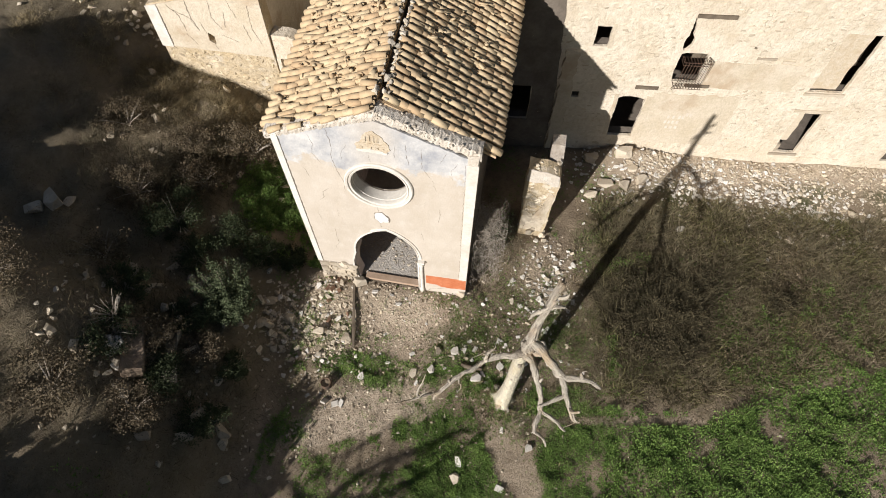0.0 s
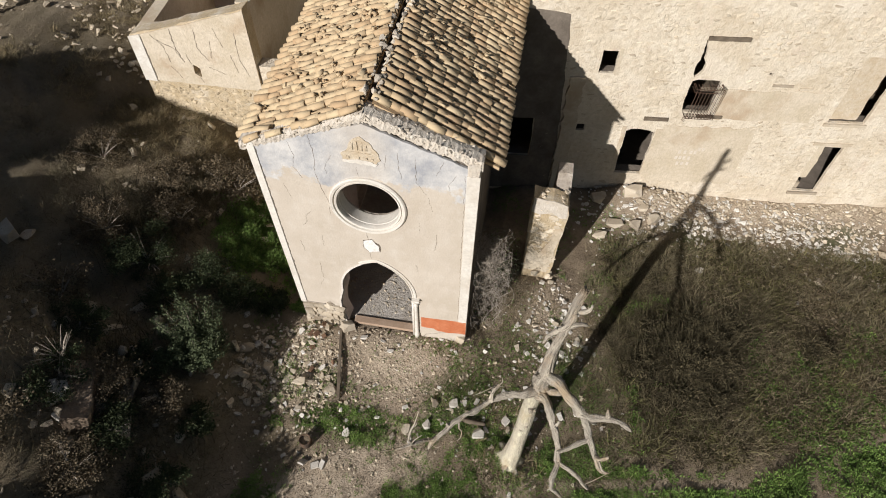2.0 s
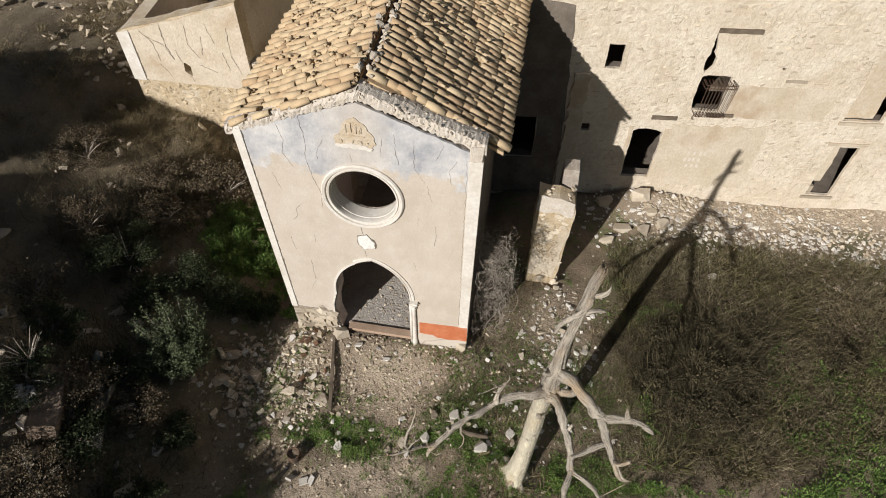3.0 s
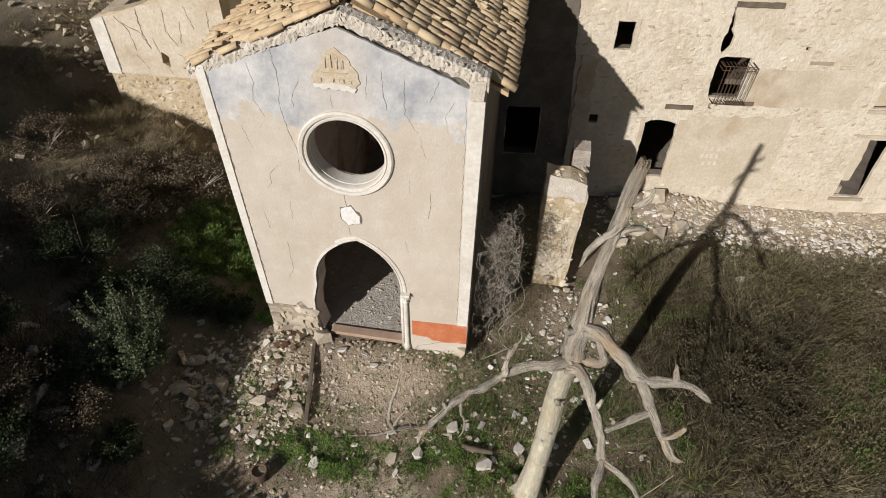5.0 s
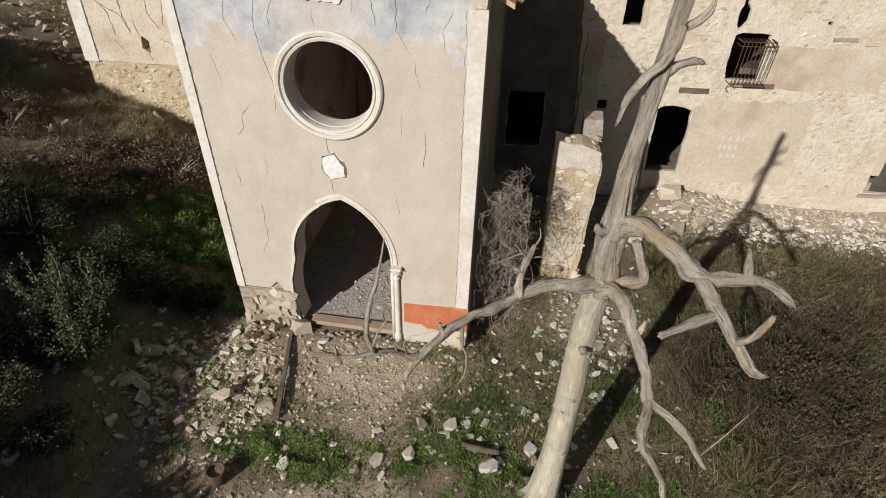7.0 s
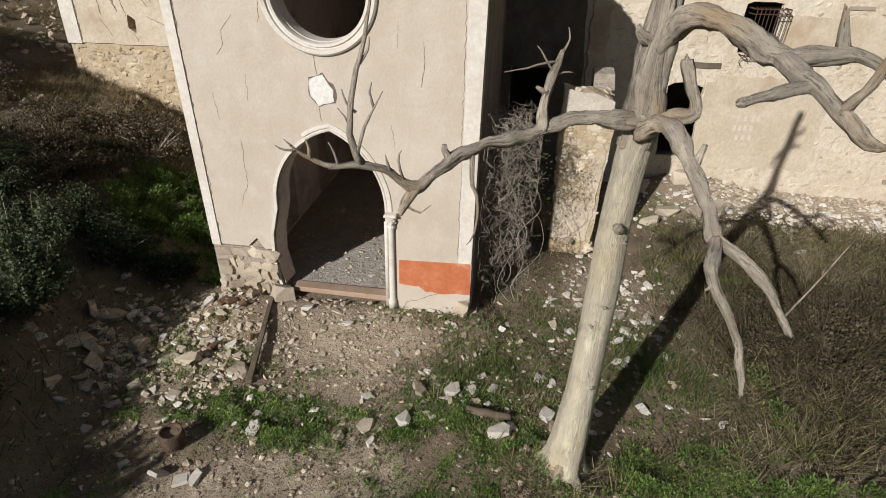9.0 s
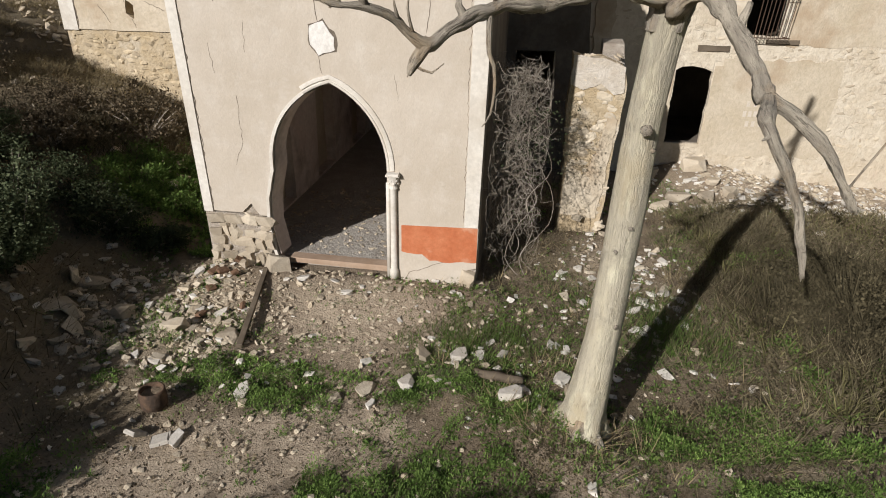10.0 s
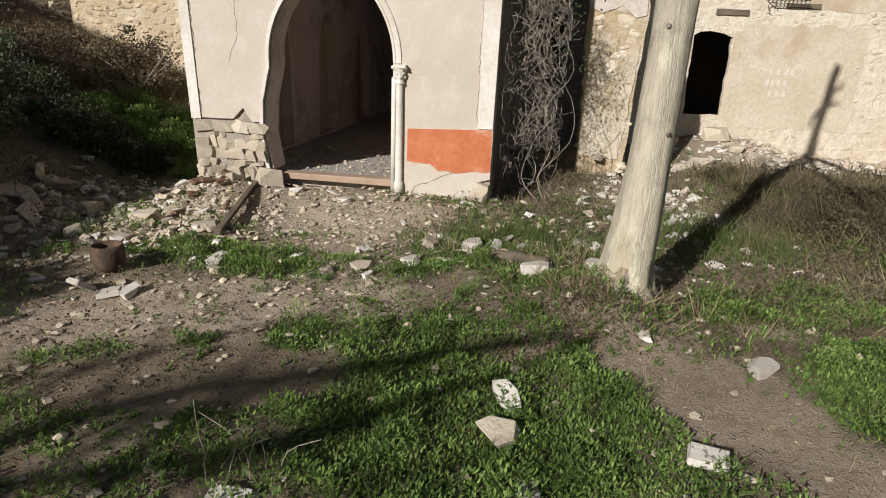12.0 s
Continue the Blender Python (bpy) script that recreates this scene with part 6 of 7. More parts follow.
prof = [(0.09, 0.0), (0.14, 0.03), (0.152, 0.12), (0.148, 0.21), (0.14, 0.25), (0.122, 0.25), (0.125, 0.17), (0.12, 0.1)]
rows = [[bm.verts.new((r * math.cos(k * math.pi / 10), r * math.sin(k * math.pi / 10), z + (rr.uniform(-0.03, 0.02) if z > 0.25 else 0))) for k in range(20)] for r, z in prof]
for p, q in zip(rows, rows[1:]):
    for k in range(20):
        bm.faces.new((p[k], p[(k + 1) % 20], q[(k + 1) % 20], q[k]))
bm.faces.new(rows[0][::-1])
ob = part("body", soft(bm), plain("sooty_clay", (0.075, 0.05, 0.035), (0.19, 0.115, 0.07), 6, 20, 0.95, 0.8, 0.015, dark=(0.045, 0.035, 0.028)), None, "burnt clay wall")
ob.parent = jar
bm = bmesh.new()
bmesh.ops.create_circle(bm, cap_ends=True, radius=0.13, segments=16, matrix=Matrix.Translation((0, 0, 0.19)))
bmesh.ops.subdivide_edges(bm, edges=bm.edges[:], cuts=1)
ob = part("earth_fill", bm, EARTH, None, "dark earth in the jar")
ob.parent = jar

g2 = random.Random(15)
stalks = thing("dry_stalk", "few tall pale dry stalks in the weeds", "stalks", (1.45, -5.7, float(height(1.45, -5.7))))
for i in range(9):
    x, y = 1.45 + g2.gauss(0, 0.16), -5.7 + g2.gauss(0, 0.06)
    bm = bmesh.new()
    z = float(height(x, y))
    p, r = smooth_line([(x, y, z - 0.02), (x + g2.gauss(0, 0.05), y, z + 0.18), (x + g2.gauss(0, 0.12), y + g2.gauss(0, 0.04), z + g2.uniform(0.25, 0.42))], [0.004, 0.003, 0.0015], 0.06)
    tube(bm, p, r, 5)
    part("stalk", bm, VINE, stalks)

# ---- the dead tree ----
R = random.Random(51)
tree = thing("dead_tree", "tall bare dead tree with peeled grey trunk and broken limbs", "dead tree", (3.68, -2.97, 0.0))


def limb(name, pts, radii, sides=9, step=0.10, wobble=0.017, label="", rough=0.11):
    """A limb with kinks, swellings, stubs of lost twigs and a splintered end."""
    bm = bmesh.new()
    thick = max(radii) > 0.03
    k = 0.82 if thick and name != "root" else 1.0
    p, r = smooth_line(pts, radii, 0.04 if thick else step, 0.0, R)
    r = [q * k for q in r]
    if thick and name in ("branch", "splinter", "stub"):
        ph = [R.uniform(0, 6.28) for _ in range(6)]
        run = 0.0
        for i in range(1, len(p) - 1):
            run += (p[i] - p[i - 1]).length
            kink = 0.17 * r[i]
            p[i] = p[i] + Vector((math.sin(9 * run + ph[0]) + 0.6 * math.sin(23 * run + ph[1]), math.sin(8 * run + ph[2]) + 0.6 * math.sin(21 * run + ph[3]), math.sin(10 * run + ph[4]) + 0.6 * math.sin(25 * run + ph[5]))) * kink
            r[i] *= 1 + 0.13 * math.sin(14 * run + ph[1]) + R.uniform(-0.06, 0.06)
        for i in range(3, len(p) - 2):
            if R.random() < 0.035:
                d = Vector((R.gauss(0, 1), R.gauss(0, 1), R.gauss(0, 1))).normalized()
                long_ = r[i] * R.uniform(1.3, 2.4)
                tube(bm, [p[i], p[i] + d * long_ * 0.6, p[i] + d * long_ + Vector((0, 0, 0.01))], [r[i] * 0.6, r[i] * 0.4, r[i] * 0.22], 7, R, 0.15)
        end = (p[-1] - p[-2]).normalized()
        for i in range(3):
            o = Vector((R.gauss(0, 1), R.gauss(0, 1), R.gauss(0, 1))).normalized() * r[-1] * 0.5
            tube(bm, [p[-2] + o * 0.5, p[-1] + o, p[-1] + o * 1.2 + end * R.uniform(0.0, 0.025)], [r[-1] * 0.6, r[-1] * 0.4, 0.003], 5, R, 0.1)
    elif wobble:
        p = [p[0]] + [v + Vector((R.uniform(-1, 1), R.uniform(-1, 1), R.uniform(-1, 1))) * wobble * 0.6 for v in p[1:-1]] + [p[-1]]
    tube(bm, p, r, sides + 9 if thick else sides, R, rough * 0.45, True, 0.36 if thick else 0.0)
    return part(name, soft(bm, 50), LIMB, tree, label)


def trunk(name, low, high, material, label):
    bm = bmesh.new()
    pts, rad = smooth_line([(3.51, -2.96, -0.25), (3.54, -2.95, 0.05), (3.595, -2.95, 0.42), (3.655, -2.95, 1.3), (3.68, -2.95, 2.1), (3.69, -2.97, 2.8), (3.69, -3.0, 3.4), (3.715, -3.06, 4.0), (3.735, -3.17, 4.5), (3.72, -3.25, 5.0), (3.74, -3.27, 5.4), (3.775, -3.26, 5.9), (3.81, -3.24, 6.45), (3.88, -3.22, 7.0), (3.95, -3.2, 7.45)],
                           [0.46, 0.34, 0.222, 0.168, 0.155, 0.158, 0.142, 0.138, 0.15, 0.118, 0.098, 0.076, 0.064, 0.062, 0.055], 0.08)
    rings = []
    lay = bm.verts.layers.float_vector.new("grain")
    sides = 26
    for i, (p, r) in enumerate(zip(pts, rad)):
        if not low <= p.z <= high:
            continue
        if low > 0 and p.z > 4.7:
            p = p + Vector((0.012 * math.sin(5.1 * p.z), 0.012 * math.sin(4.3 * p.z + 1), 0))
        ring_ = []
        for k in range(sides):
            a = 2 * math.pi * k / sides
            flare = max(0.0, 0.55 - p.z) / 0.55
            q = r * (1 + 0.035 * math.sin(3 * a + 0.4 * p.z) + 0.03 * math.sin(7 * a + 1.1 * p.z) + flare ** 1.5 * (0.17 * math.sin(5 * a + 0.6) + 0.10 * math.sin(3 * a)) + ((0.12 * math.sin(9 * a + 2.5 * p.z) + 0.13 * math.sin(4 * a - 3.1 * p.z) + 0.08 * math.sin(2 * a + 9.0 * p.z) + R.uniform(-0.05, 0.05)) if low > 0 else 0) + R.uniform(-0.015, 0.015))
            v = bm.verts.new((p.x + q * math.cos(a), p.y + q * math.sin(a), p.z))
            v[lay] = (0.16 * math.cos(a), 0.16 * math.sin(a), p.z)
            ring_.append(v)
        rings.append(ring_)
    for a, b in zip(rings, rings[1:]):
        for k in range(sides):
            bm.faces.new((a[k], a[(k + 1) % sides], b[(k + 1) % sides], b[k]))
    for k, v in enumerate(rings[-1]):
        v.co.z += 0.05 * math.sin(1.3 * k) + R.uniform(-0.03, 0.03)
    tip = bm.verts.new(sum((v.co for v in rings[-1]), Vector()) / sides + Vector((0, 0, 0.02)))
    tip[lay] = (0, 0, 50)
    for k in range(sides):
        bm.faces.new((rings[-1][k], rings[-1][(k + 1) % sides], tip))
    return part(name, soft(bm, 60), material, tree, label)


trunk("trunk", -1, 4.52, BARK, "pale peeled trunk")
trunk("upper_trunk", 4.2, 9, LIMB, "rugged grey upper trunk broken off above")
limb("root", [(3.56, -2.99, 0.5), (3.42, -3.07, 0.27), (3.24, -3.17, 0.13), (3.0, -3.28, -0.03)], [0.10, 0.09, 0.06, 0.03], label="root flare")
limb("root", [(3.57, -3.04, 0.42), (3.49, -3.2, 0.22), (3.40, -3.38, 0.09), (3.32, -3.55, -0.05)], [0.10, 0.08, 0.05, 0.02])
limb("root", [(3.66, -3.08, 0.2), (3.76, -3.22, 0.1), (3.82, -3.32, -0.03)], [0.10, 0.07, 0.04])
limb("root", [(3.55, -2.8, 0.2), (3.42, -2.6, 0.1), (3.3, -2.5, -0.03)], [0.12, 0.08, 0.03])
for x, y, z in ((3.62, -3.10, 1.0), (3.74, -3.09, 1.55), (3.63, -3.10, 2.35), (3.72, -3.12, 2.6), (3.80, -3.08, 3.3), (3.66, -3.13, 3.75)):
    limb("knot", [(x, y + 0.04, z), (x, y - 0.025, z + 0.01)], [0.035, 0.022], 8, 0.03)
limb("knot", [(3.74, -3.0, 3.46), (3.70, -3.22, 3.5)], [0.07, 0.05], 8, 0.05)
# limb towards the chapel, with its shoots
limb("branch", [(3.70, -3.22, 4.46), (3.5, -3.38, 4.54), (3.26, -3.43, 4.55), (2.92, -3.58, 4.47), (2.68, -3.78, 4.44), (2.45, -3.96, 4.42), (2.25, -4.14, 4.33), (2.07, -4.3, 4.22), (1.9, -4.42, 4.38), (1.75, -4.52, 4.44), (1.58, -4.62, 4.46), (1.44, -4.72, 4.56), (1.36, -4.78, 4.66)],
     [0.10, 0.08, 0.07, 0.06, 0.06, 0.052, 0.054, 0.045, 0.034, 0.03, 0.022, 0.014, 0.005], 10, 0.08, 0.008)
limb("branch", [(2.92, -3.58, 4.47), (2.93, -3.55, 4.72), (2.98, -3.52, 4.88), (3.02, -3.55, 5.06)], [0.05, 0.045, 0.04, 0.02], 8, 0.06)
limb("twig", [(2.99, -3.54, 4.98), (2.85, -3.62, 4.96), (2.62, -3.75, 4.93)], [0.012, 0.009, 0.003], 5, 0.08)
limb("twig", [(2.94, -3.55, 4.75), (2.86, -3.58, 4.8)], [0.03, 0.012], 6, 0.04)
limb("branch", [(2.09, -4.28, 4.24), (2.02, -4.36, 4.12), (1.99, -4.42, 4.05)], [0.05, 0.04, 0.015], 7, 0.04)
limb("twig", [(2.02, -4.36, 4.1), (2.12, -4.38, 4.06), (2.2, -4.36, 4.12)], [0.012, 0.008, 0.003], 5, 0.05)
limb("twig", [(2.28, -4.1, 4.36), (2.25, -4.1, 4.48)], [0.035, 0.02], 6, 0.04)
limb("shoot", [(1.75, -4.52, 4.44), (1.70, -4.56, 4.66), (1.73, -4.54, 4.98), (1.80, -4.5, 5.25), (1.86, -4.46, 5.6)], [0.03, 0.024, 0.02, 0.015, 0.005], 6, 0.08, 0.008)
limb("shoot", [(1.73, -4.55, 4.5), (1.80, -4.56, 4.72), (1.92, -4.55, 4.95)], [0.014, 0.011, 0.003], 5, 0.08, 0.006)
limb("shoot", [(1.70, -4.57, 4.72), (1.64, -4.6, 4.84)], [0.008, 0.003], 5, 0.06)
limb("shoot", [(1.47, -4.7, 4.54), (1.46, -4.72, 4.66)], [0.02, 0.006], 5, 0.05)
limb("shoot", [(1.92, -4.42, 4.38), (1.9, -4.45, 4.5)], [0.014, 0.004], 5, 0.05)
limb("twig", [(2.45, -3.96, 4.44), (2.44, -4.02, 4.22), (2.5, -4.0, 3.98), (2.48, -4.02, 3.75), (2.43, -4.05, 3.66)], [0.022, 0.02, 0.013, 0.009, 0.003], 6, 0.07, 0.01)
for p0, p1, p2 in (((2.98, -3.53, 4.9), (2.9, -3.6, 5.02), (2.84, -3.62, 5.1)), ((3.02, -3.55, 5.04), (3.07, -3.53, 5.14), (3.05, -3.5, 5.22)), ((2.96, -3.53, 4.84), (3.04, -3.5, 4.9), (3.12, -3.5, 4.9)),
                   ((1.74, -4.54, 4.8), (1.68, -4.55, 4.86), (1.66, -4.56, 4.95)), ((1.77, -4.52, 5.1), (1.82, -4.5, 5.18), (1.83, -4.5, 5.26)), ((1.86, -4.55, 4.84), (1.84, -4.56, 4.94), (1.85, -4.55, 5.0)),
                   ((1.62, -4.6, 4.46), (1.6, -4.62, 4.56), (1.57, -4.62, 4.62)), ((1.4, -4.75, 4.6), (1.34, -4.77, 4.6), (1.29, -4.8, 4.64)), ((2.0, -4.36, 4.3), (1.97, -4.38, 4.44), (2.0, -4.4, 4.52))):
    limb("twig", [p0, p1, p2], [0.011, 0.008, 0.003], 5, 0.05, 0.006)
# lower limb hanging to the yard
limb("branch", [(3.74, -3.28, 4.42), (3.86, -3.5, 4.56), (3.96, -3.68, 4.46), (4.11, -3.94, 4.2), (4.17, -4.25, 3.98)], [0.10, 0.085, 0.075, 0.06, 0.06], 10, 0.08)
limb("branch", [(4.17, -4.25, 3.98), (4.34, -4.3, 3.9), (4.52, -4.34, 3.74), (4.66, -4.38, 3.55), (4.79, -4.40, 3.36)], [0.055, 0.05, 0.044, 0.038, 0.026], 8, 0.07)
limb("branch", [(4.17, -4.25, 3.98), (4.10, -4.5, 3.93), (4.10, -4.66, 3.86), (4.2, -4.66, 3.7), (4.34, -4.66, 3.44), (4.42, -4.68, 3.2), (4.46, -4.7, 3.02)], [0.055, 0.045, 0.045, 0.036, 0.032, 0.028, 0.018], 8, 0.07)
limb("twig", [(4.12, -4.64, 3.86), (4.04, -4.7, 3.84)], [0.025, 0.008], 5, 0.04)
limb("twig", [(4.72, -4.38, 3.5), (4.88, -4.36, 3.85), (5.02, -4.35, 4.2)], [0.008, 0.006, 0.002], 5, 0.1, 0.003)
limb("twig", [(4.04, -3.8, 4.34), (4.1, -3.76, 4.5)], [0.04, 0.02], 6, 0.04)
# upper limb over the yard
limb("branch", [(3.74, -3.27, 5.1), (3.88, -3.45, 5.3), (4.03, -3.61, 5.32), (4.22, -3.78, 5.25), (4.40, -3.93, 5.15), (4.6, -3.92, 5.17), (4.77, -3.9, 5.2), (4.95, -3.93, 5.15), (5.14, -3.97, 5.02)], [0.12, 0.105, 0.10, 0.095, 0.085, 0.065, 0.065, 0.05, 0.03], 11, 0.08)
limb("branch", [(4.38, -3.91, 5.16), (4.46, -4.15, 5.08), (4.53, -4.32, 5.02), (4.63, -4.5, 4.93), (4.72, -4.62, 4.83), (4.82, -4.62, 4.82)], [0.075, 0.07, 0.062, 0.055, 0.045, 0.018], 9, 0.07)
limb("branch", [(4.75, -3.9, 5.22), (4.70, -3.9, 5.38), (4.68, -3.9, 5.47)], [0.05, 0.035, 0.012], 7, 0.05)
limb("branch", [(4.6, -4.46, 4.95), (4.65, -4.55, 5.15), (4.70, -4.6, 5.38)], [0.045, 0.036, 0.022], 7, 0.06)
limb("branch", [(4.49, -4.22, 5.06), (4.25, -4.36, 5.02), (4.02, -4.5, 4.99)], [0.05, 0.045, 0.035], 8, 0.06)
limb("branch", [(3.74, -3.25, 4.48), (3.92, -3.28, 4.55), (4.09, -3.28, 4.60), (4.04, -3.22, 4.78), (3.98, -3.19, 4.98)], [0.08, 0.07, 0.062, 0.055, 0.045], 8, 0.06)
limb("splinter", [(3.90, -3.27, 6.98), (3.86, -3.32, 6.8), (3.77, -3.33, 6.64), (3.64, -3.33, 6.47), (3.59, -3.33, 6.33), (3.56, -3.33, 6.18)], [0.05, 0.05, 0.045, 0.042, 0.04, 0.012], 7, 0.05)
limb("twig", [(3.74, -3.33, 6.6), (3.68, -3.36, 6.66), (3.65, -3.37, 6.7)], [0.014, 0.01, 0.004], 5, 0.03)
limb("stub", [(3.95, -3.22, 6.95), (4.08, -3.24, 7.08), (4.1, -3.24, 7.2)], [0.04, 0.03, 0.008], 7, 0.05)
limb("stub", [(3.70, -3.3, 5.12), (3.60, -3.36, 5.16), (3.56, -3.38, 5.24)], [0.07, 0.05, 0.02], 7, 0.05)
limb("stub", [(3.84, -3.24, 6.6), (3.96, -3.25, 6.68), (4.06, -3.25, 6.72), (4.14, -3.25, 6.70)], [0.055, 0.05, 0.045, 0.015], 7, 0.06)

# ---- vine on the chapel corner ----
vine = thing("dry_vine", "tangled leafless vine hanging beside the chapel corner", "vine", (2.5, 0.9, 0.3))
g = random.Random(81)
for half in range(2):
    bm = bmesh.new()
    for i in range(330):
        top = (g.gauss(2.54, 0.22), g.gauss(0.8, 0.25), 3.4 - 2.4 * g.random() ** 1.6)
        pts = [top]
        while pts[-1][2] > 0.2 and len(pts) < 26:
            x, y, z = pts[-1]
            pts.append((min(3.05, max(2.25, x + g.gauss(-0.003, 0.065))), y + g.gauss(0, 0.06), z - g.uniform(-0.07, 0.15)))
            if g.random() < 0.10:
                break
        if len(pts) < 3:
            continue
        p, r = smooth_line(pts, [g.uniform(0.0012, 0.003)] * len(pts), 0.05)
        tube(bm, p, r, 4, cap=False)
    part("stem_tangle", bm, VINE, vine, "thin dry stems", "stuff")
bm = bmesh.new()
for i in range(5):
    x, y = g.uniform(2.4, 3.0), g.uniform(0.6, 1.2)
    pts = [(x, y, 0.1)] + [(x + g.gauss(0, 0.12), y + g.gauss(0, 0.1), 0.5 * k + 0.4) for k in range(5)]
    p, r = smooth_line(pts, [0.006, 0.006, 0.005, 0.005, 0.004, 0.002], 0.12, 0.006, g)
    tube(bm, p, r, 6)
part("main_stem", bm, VINE, vine, "thicker twisted stem")
q = np.random.default_rng(82)
pp = np.stack([q.normal(2.75, 0.28, 500), q.normal(0.95, 0.28, 500), q.uniform(1.9, 2.8, 500)], 1)
ob = part("leaf_remnant", bmesh.new(), OLIVE, vine, "few remaining leaves")
ob.data = facets("leaf_remains", leaves(q, pp, 0.045) - np.array([2.5, 0.9, 0.3]), 4, OLIVE)
ob.location = (0, 0, 0)
tagged(ob, kind="stuff")


# ---- bushes and trees ----
def crown_points(q, n, centre, radii, lobes, tight=1.0):
    """Points in an uneven crown made of many small clumps."""
    c = q.normal(size=(lobes, 3))
    c /= np.linalg.norm(c, axis=1, keepdims=True)
    c *= q.uniform(0.25, 1.0, (lobes, 1)) ** 0.6
    pick = q.integers(0, lobes, n)
    p = c[pick] + q.normal(size=(n, 3)) * (tight * q.uniform(0.08, 0.2, lobes))[pick][:, None]
    p[:, 2] = np.where(p[:, 2] < -0.8, -0.8, p[:, 2])
    return p * np.array(radii) + np.array(centre)


def bush(name, label, category, at, radii, leaf, n, size, seed, lobes=26, trunk_h=0.25, stem=0.03, lift=0.7, group="", tight=1.0):
    q, g2 = np.random.default_rng(seed), random.Random(seed)
    z0 = float(height(at[0], at[1])) - 0.05
    root = thing(name, label, category, (at[0], at[1], z0), group)
    centre = (0, 0, trunk_h + radii[2] * lift)
    pts = crown_points(q, n, centre, radii, lobes, tight)
    ob = tagged(new("crown", facets("crown", leaves(q, pts, size, up=0.3), 4, leaf)), "loose uneven crown of small leaves")
    ob.parent = root
    bm = bmesh.new()
    top = trunk_h + radii[2] * 0.5
    p, r = smooth_line([(0, 0, 0), (g2.gauss(0, 0.04), g2.gauss(0, 0.04), top * 0.5), (g2.gauss(0, 0.08), g2.gauss(0, 0.08), top)], [stem * 1.3, stem, stem * 0.5], 0.2, 0.01, g2)
    tube(bm, p, r, 7, g2, 0.1)
    ob = tagged(new("trunk", to_mesh("trunk", bm, VINE)), "")
    ob.parent = root
    for k in range(9):
        a = g2.uniform(0, 6.28)
        e = Vector((math.cos(a) * radii[0] * 0.75, math.sin(a) * radii[1] * 0.75, centre[2] + g2.uniform(-0.3, 0.6) * radii[2]))
        s = Vector((0, 0, trunk_h * g2.uniform(0.4, 1.2)))
        bm = bmesh.new()
        p, r = smooth_line([s, s.lerp(e, 0.5) + Vector((0, 0, 0.1 * radii[2])), e], [stem * 0.7, stem * 0.4, stem * 0.12], 0.2, 0.015, g2)
        tube(bm, p, r, 5)
        ob = tagged(new("limb", to_mesh("limb", bm, VINE)))
        ob.parent = root
    return root


def olive_bush(at, radii, seed):
    """A bush of many upright leafy shoots, uneven at its outline."""
    q, g2 = np.random.default_rng(seed), random.Random(seed)
    root = thing("olive_bush", "grey green olive bush in the shade beside the chapel", "bush", (at[0], at[1], float(height(*at)) - 0.05))
    pts = []
    wood_ = bmesh.new()
    for k in range(150):
        a, e = g2.uniform(0, 6.283), math.asin(g2.uniform(-0.35, 1.0))
        far = g2.uniform(0.55, 1.12)
        end = Vector((math.cos(a) * math.cos(e) * radii[0], math.sin(a) * math.cos(e) * radii[1], radii[2] * (0.95 + math.sin(e)))) * far
        mid = Vector((end.x * 0.55, end.y * 0.55, end.z * 0.45))
        p, r = smooth_line([(0, 0, 0.1), mid, end], [0.022, 0.012, 0.003], 0.12, 0.012, g2)
        if k < 40:
            tube(wood_, p, r, 4, cap=False)
        n = 125
        t = q.uniform(0.42, 1.0, n)
        line = np.array([tuple(v) for v in p])
        f = t * (len(line) - 1)
        lo = np.floor(f).astype(int).clip(0, len(line) - 2)
        w = (f - lo)[:, None]
        pts.append(line[lo] * (1 - w) + line[lo + 1] * w + q.normal(size=(n, 3)) * 0.045)
    ob = tagged(new("crown", facets("crown", leaves(q, np.concatenate(pts), 0.052, up=0.6), 4, PALE_OLIVE)), "loose uneven crown of small leaves")
    ob.parent = root
    ob = tagged(new("stem_tangle", to_mesh("stem_tangle", wood_, VINE)), "thin grey stems", kind="stuff")
    ob.parent = root


olive_bush((-4.2, -1.75), (0.85, 0.85, 0.98), 1)
bush("brown_bush", "dense withered brown bush at the chapel side", "bush", (-5.3, 3.4), (1.0, 0.8, 0.7), BROWN, 4600, 0.06, 2, 30, 0.15, group="brown bushes")
bush("brown_bush", "dense withered brown bush on the slope", "bush", (-6.3, 1.9), (0.8, 0.7, 0.5), BROWN, 3400, 0.06, 3, 26, 0.15, group="brown bushes")
bush("brown_bush", "dense withered brown bush on the slope", "bush", (-3.9, 4.5), (1.0, 0.7, 0.7), BROWN, 4200, 0.06, 4, 26, 0.15, group="brown bushes")
bush("grey_bush", "pale leafless bush on the shaded slope", "bush", (-6.6, 2.2), (0.45, 0.45, 0.4), BROWN, 1600, 0.045, 8, 14, 0.1)
bush("olive_bush", "dark green bush on the shaded bank", "bush", (-6.3, 0.2), (0.9, 0.9, 0.6), OLIVE, 8000, 0.045, 9, 26, 0.2)
bush("brown_bush", "dark withered bush on the shaded bank", "bush", (-7.6, -1.4), (1.0, 0.9, 0.5), BROWN, 3600, 0.06, 10, 26, 0.1, group="brown bushes")
bush("brown_bush", "dark withered bush on the shaded bank", "bush", (-6.6, -5.2), (1.0, 0.9, 0.5), BROWN, 3600, 0.06, 11, 26, 0.1, group="brown bushes")
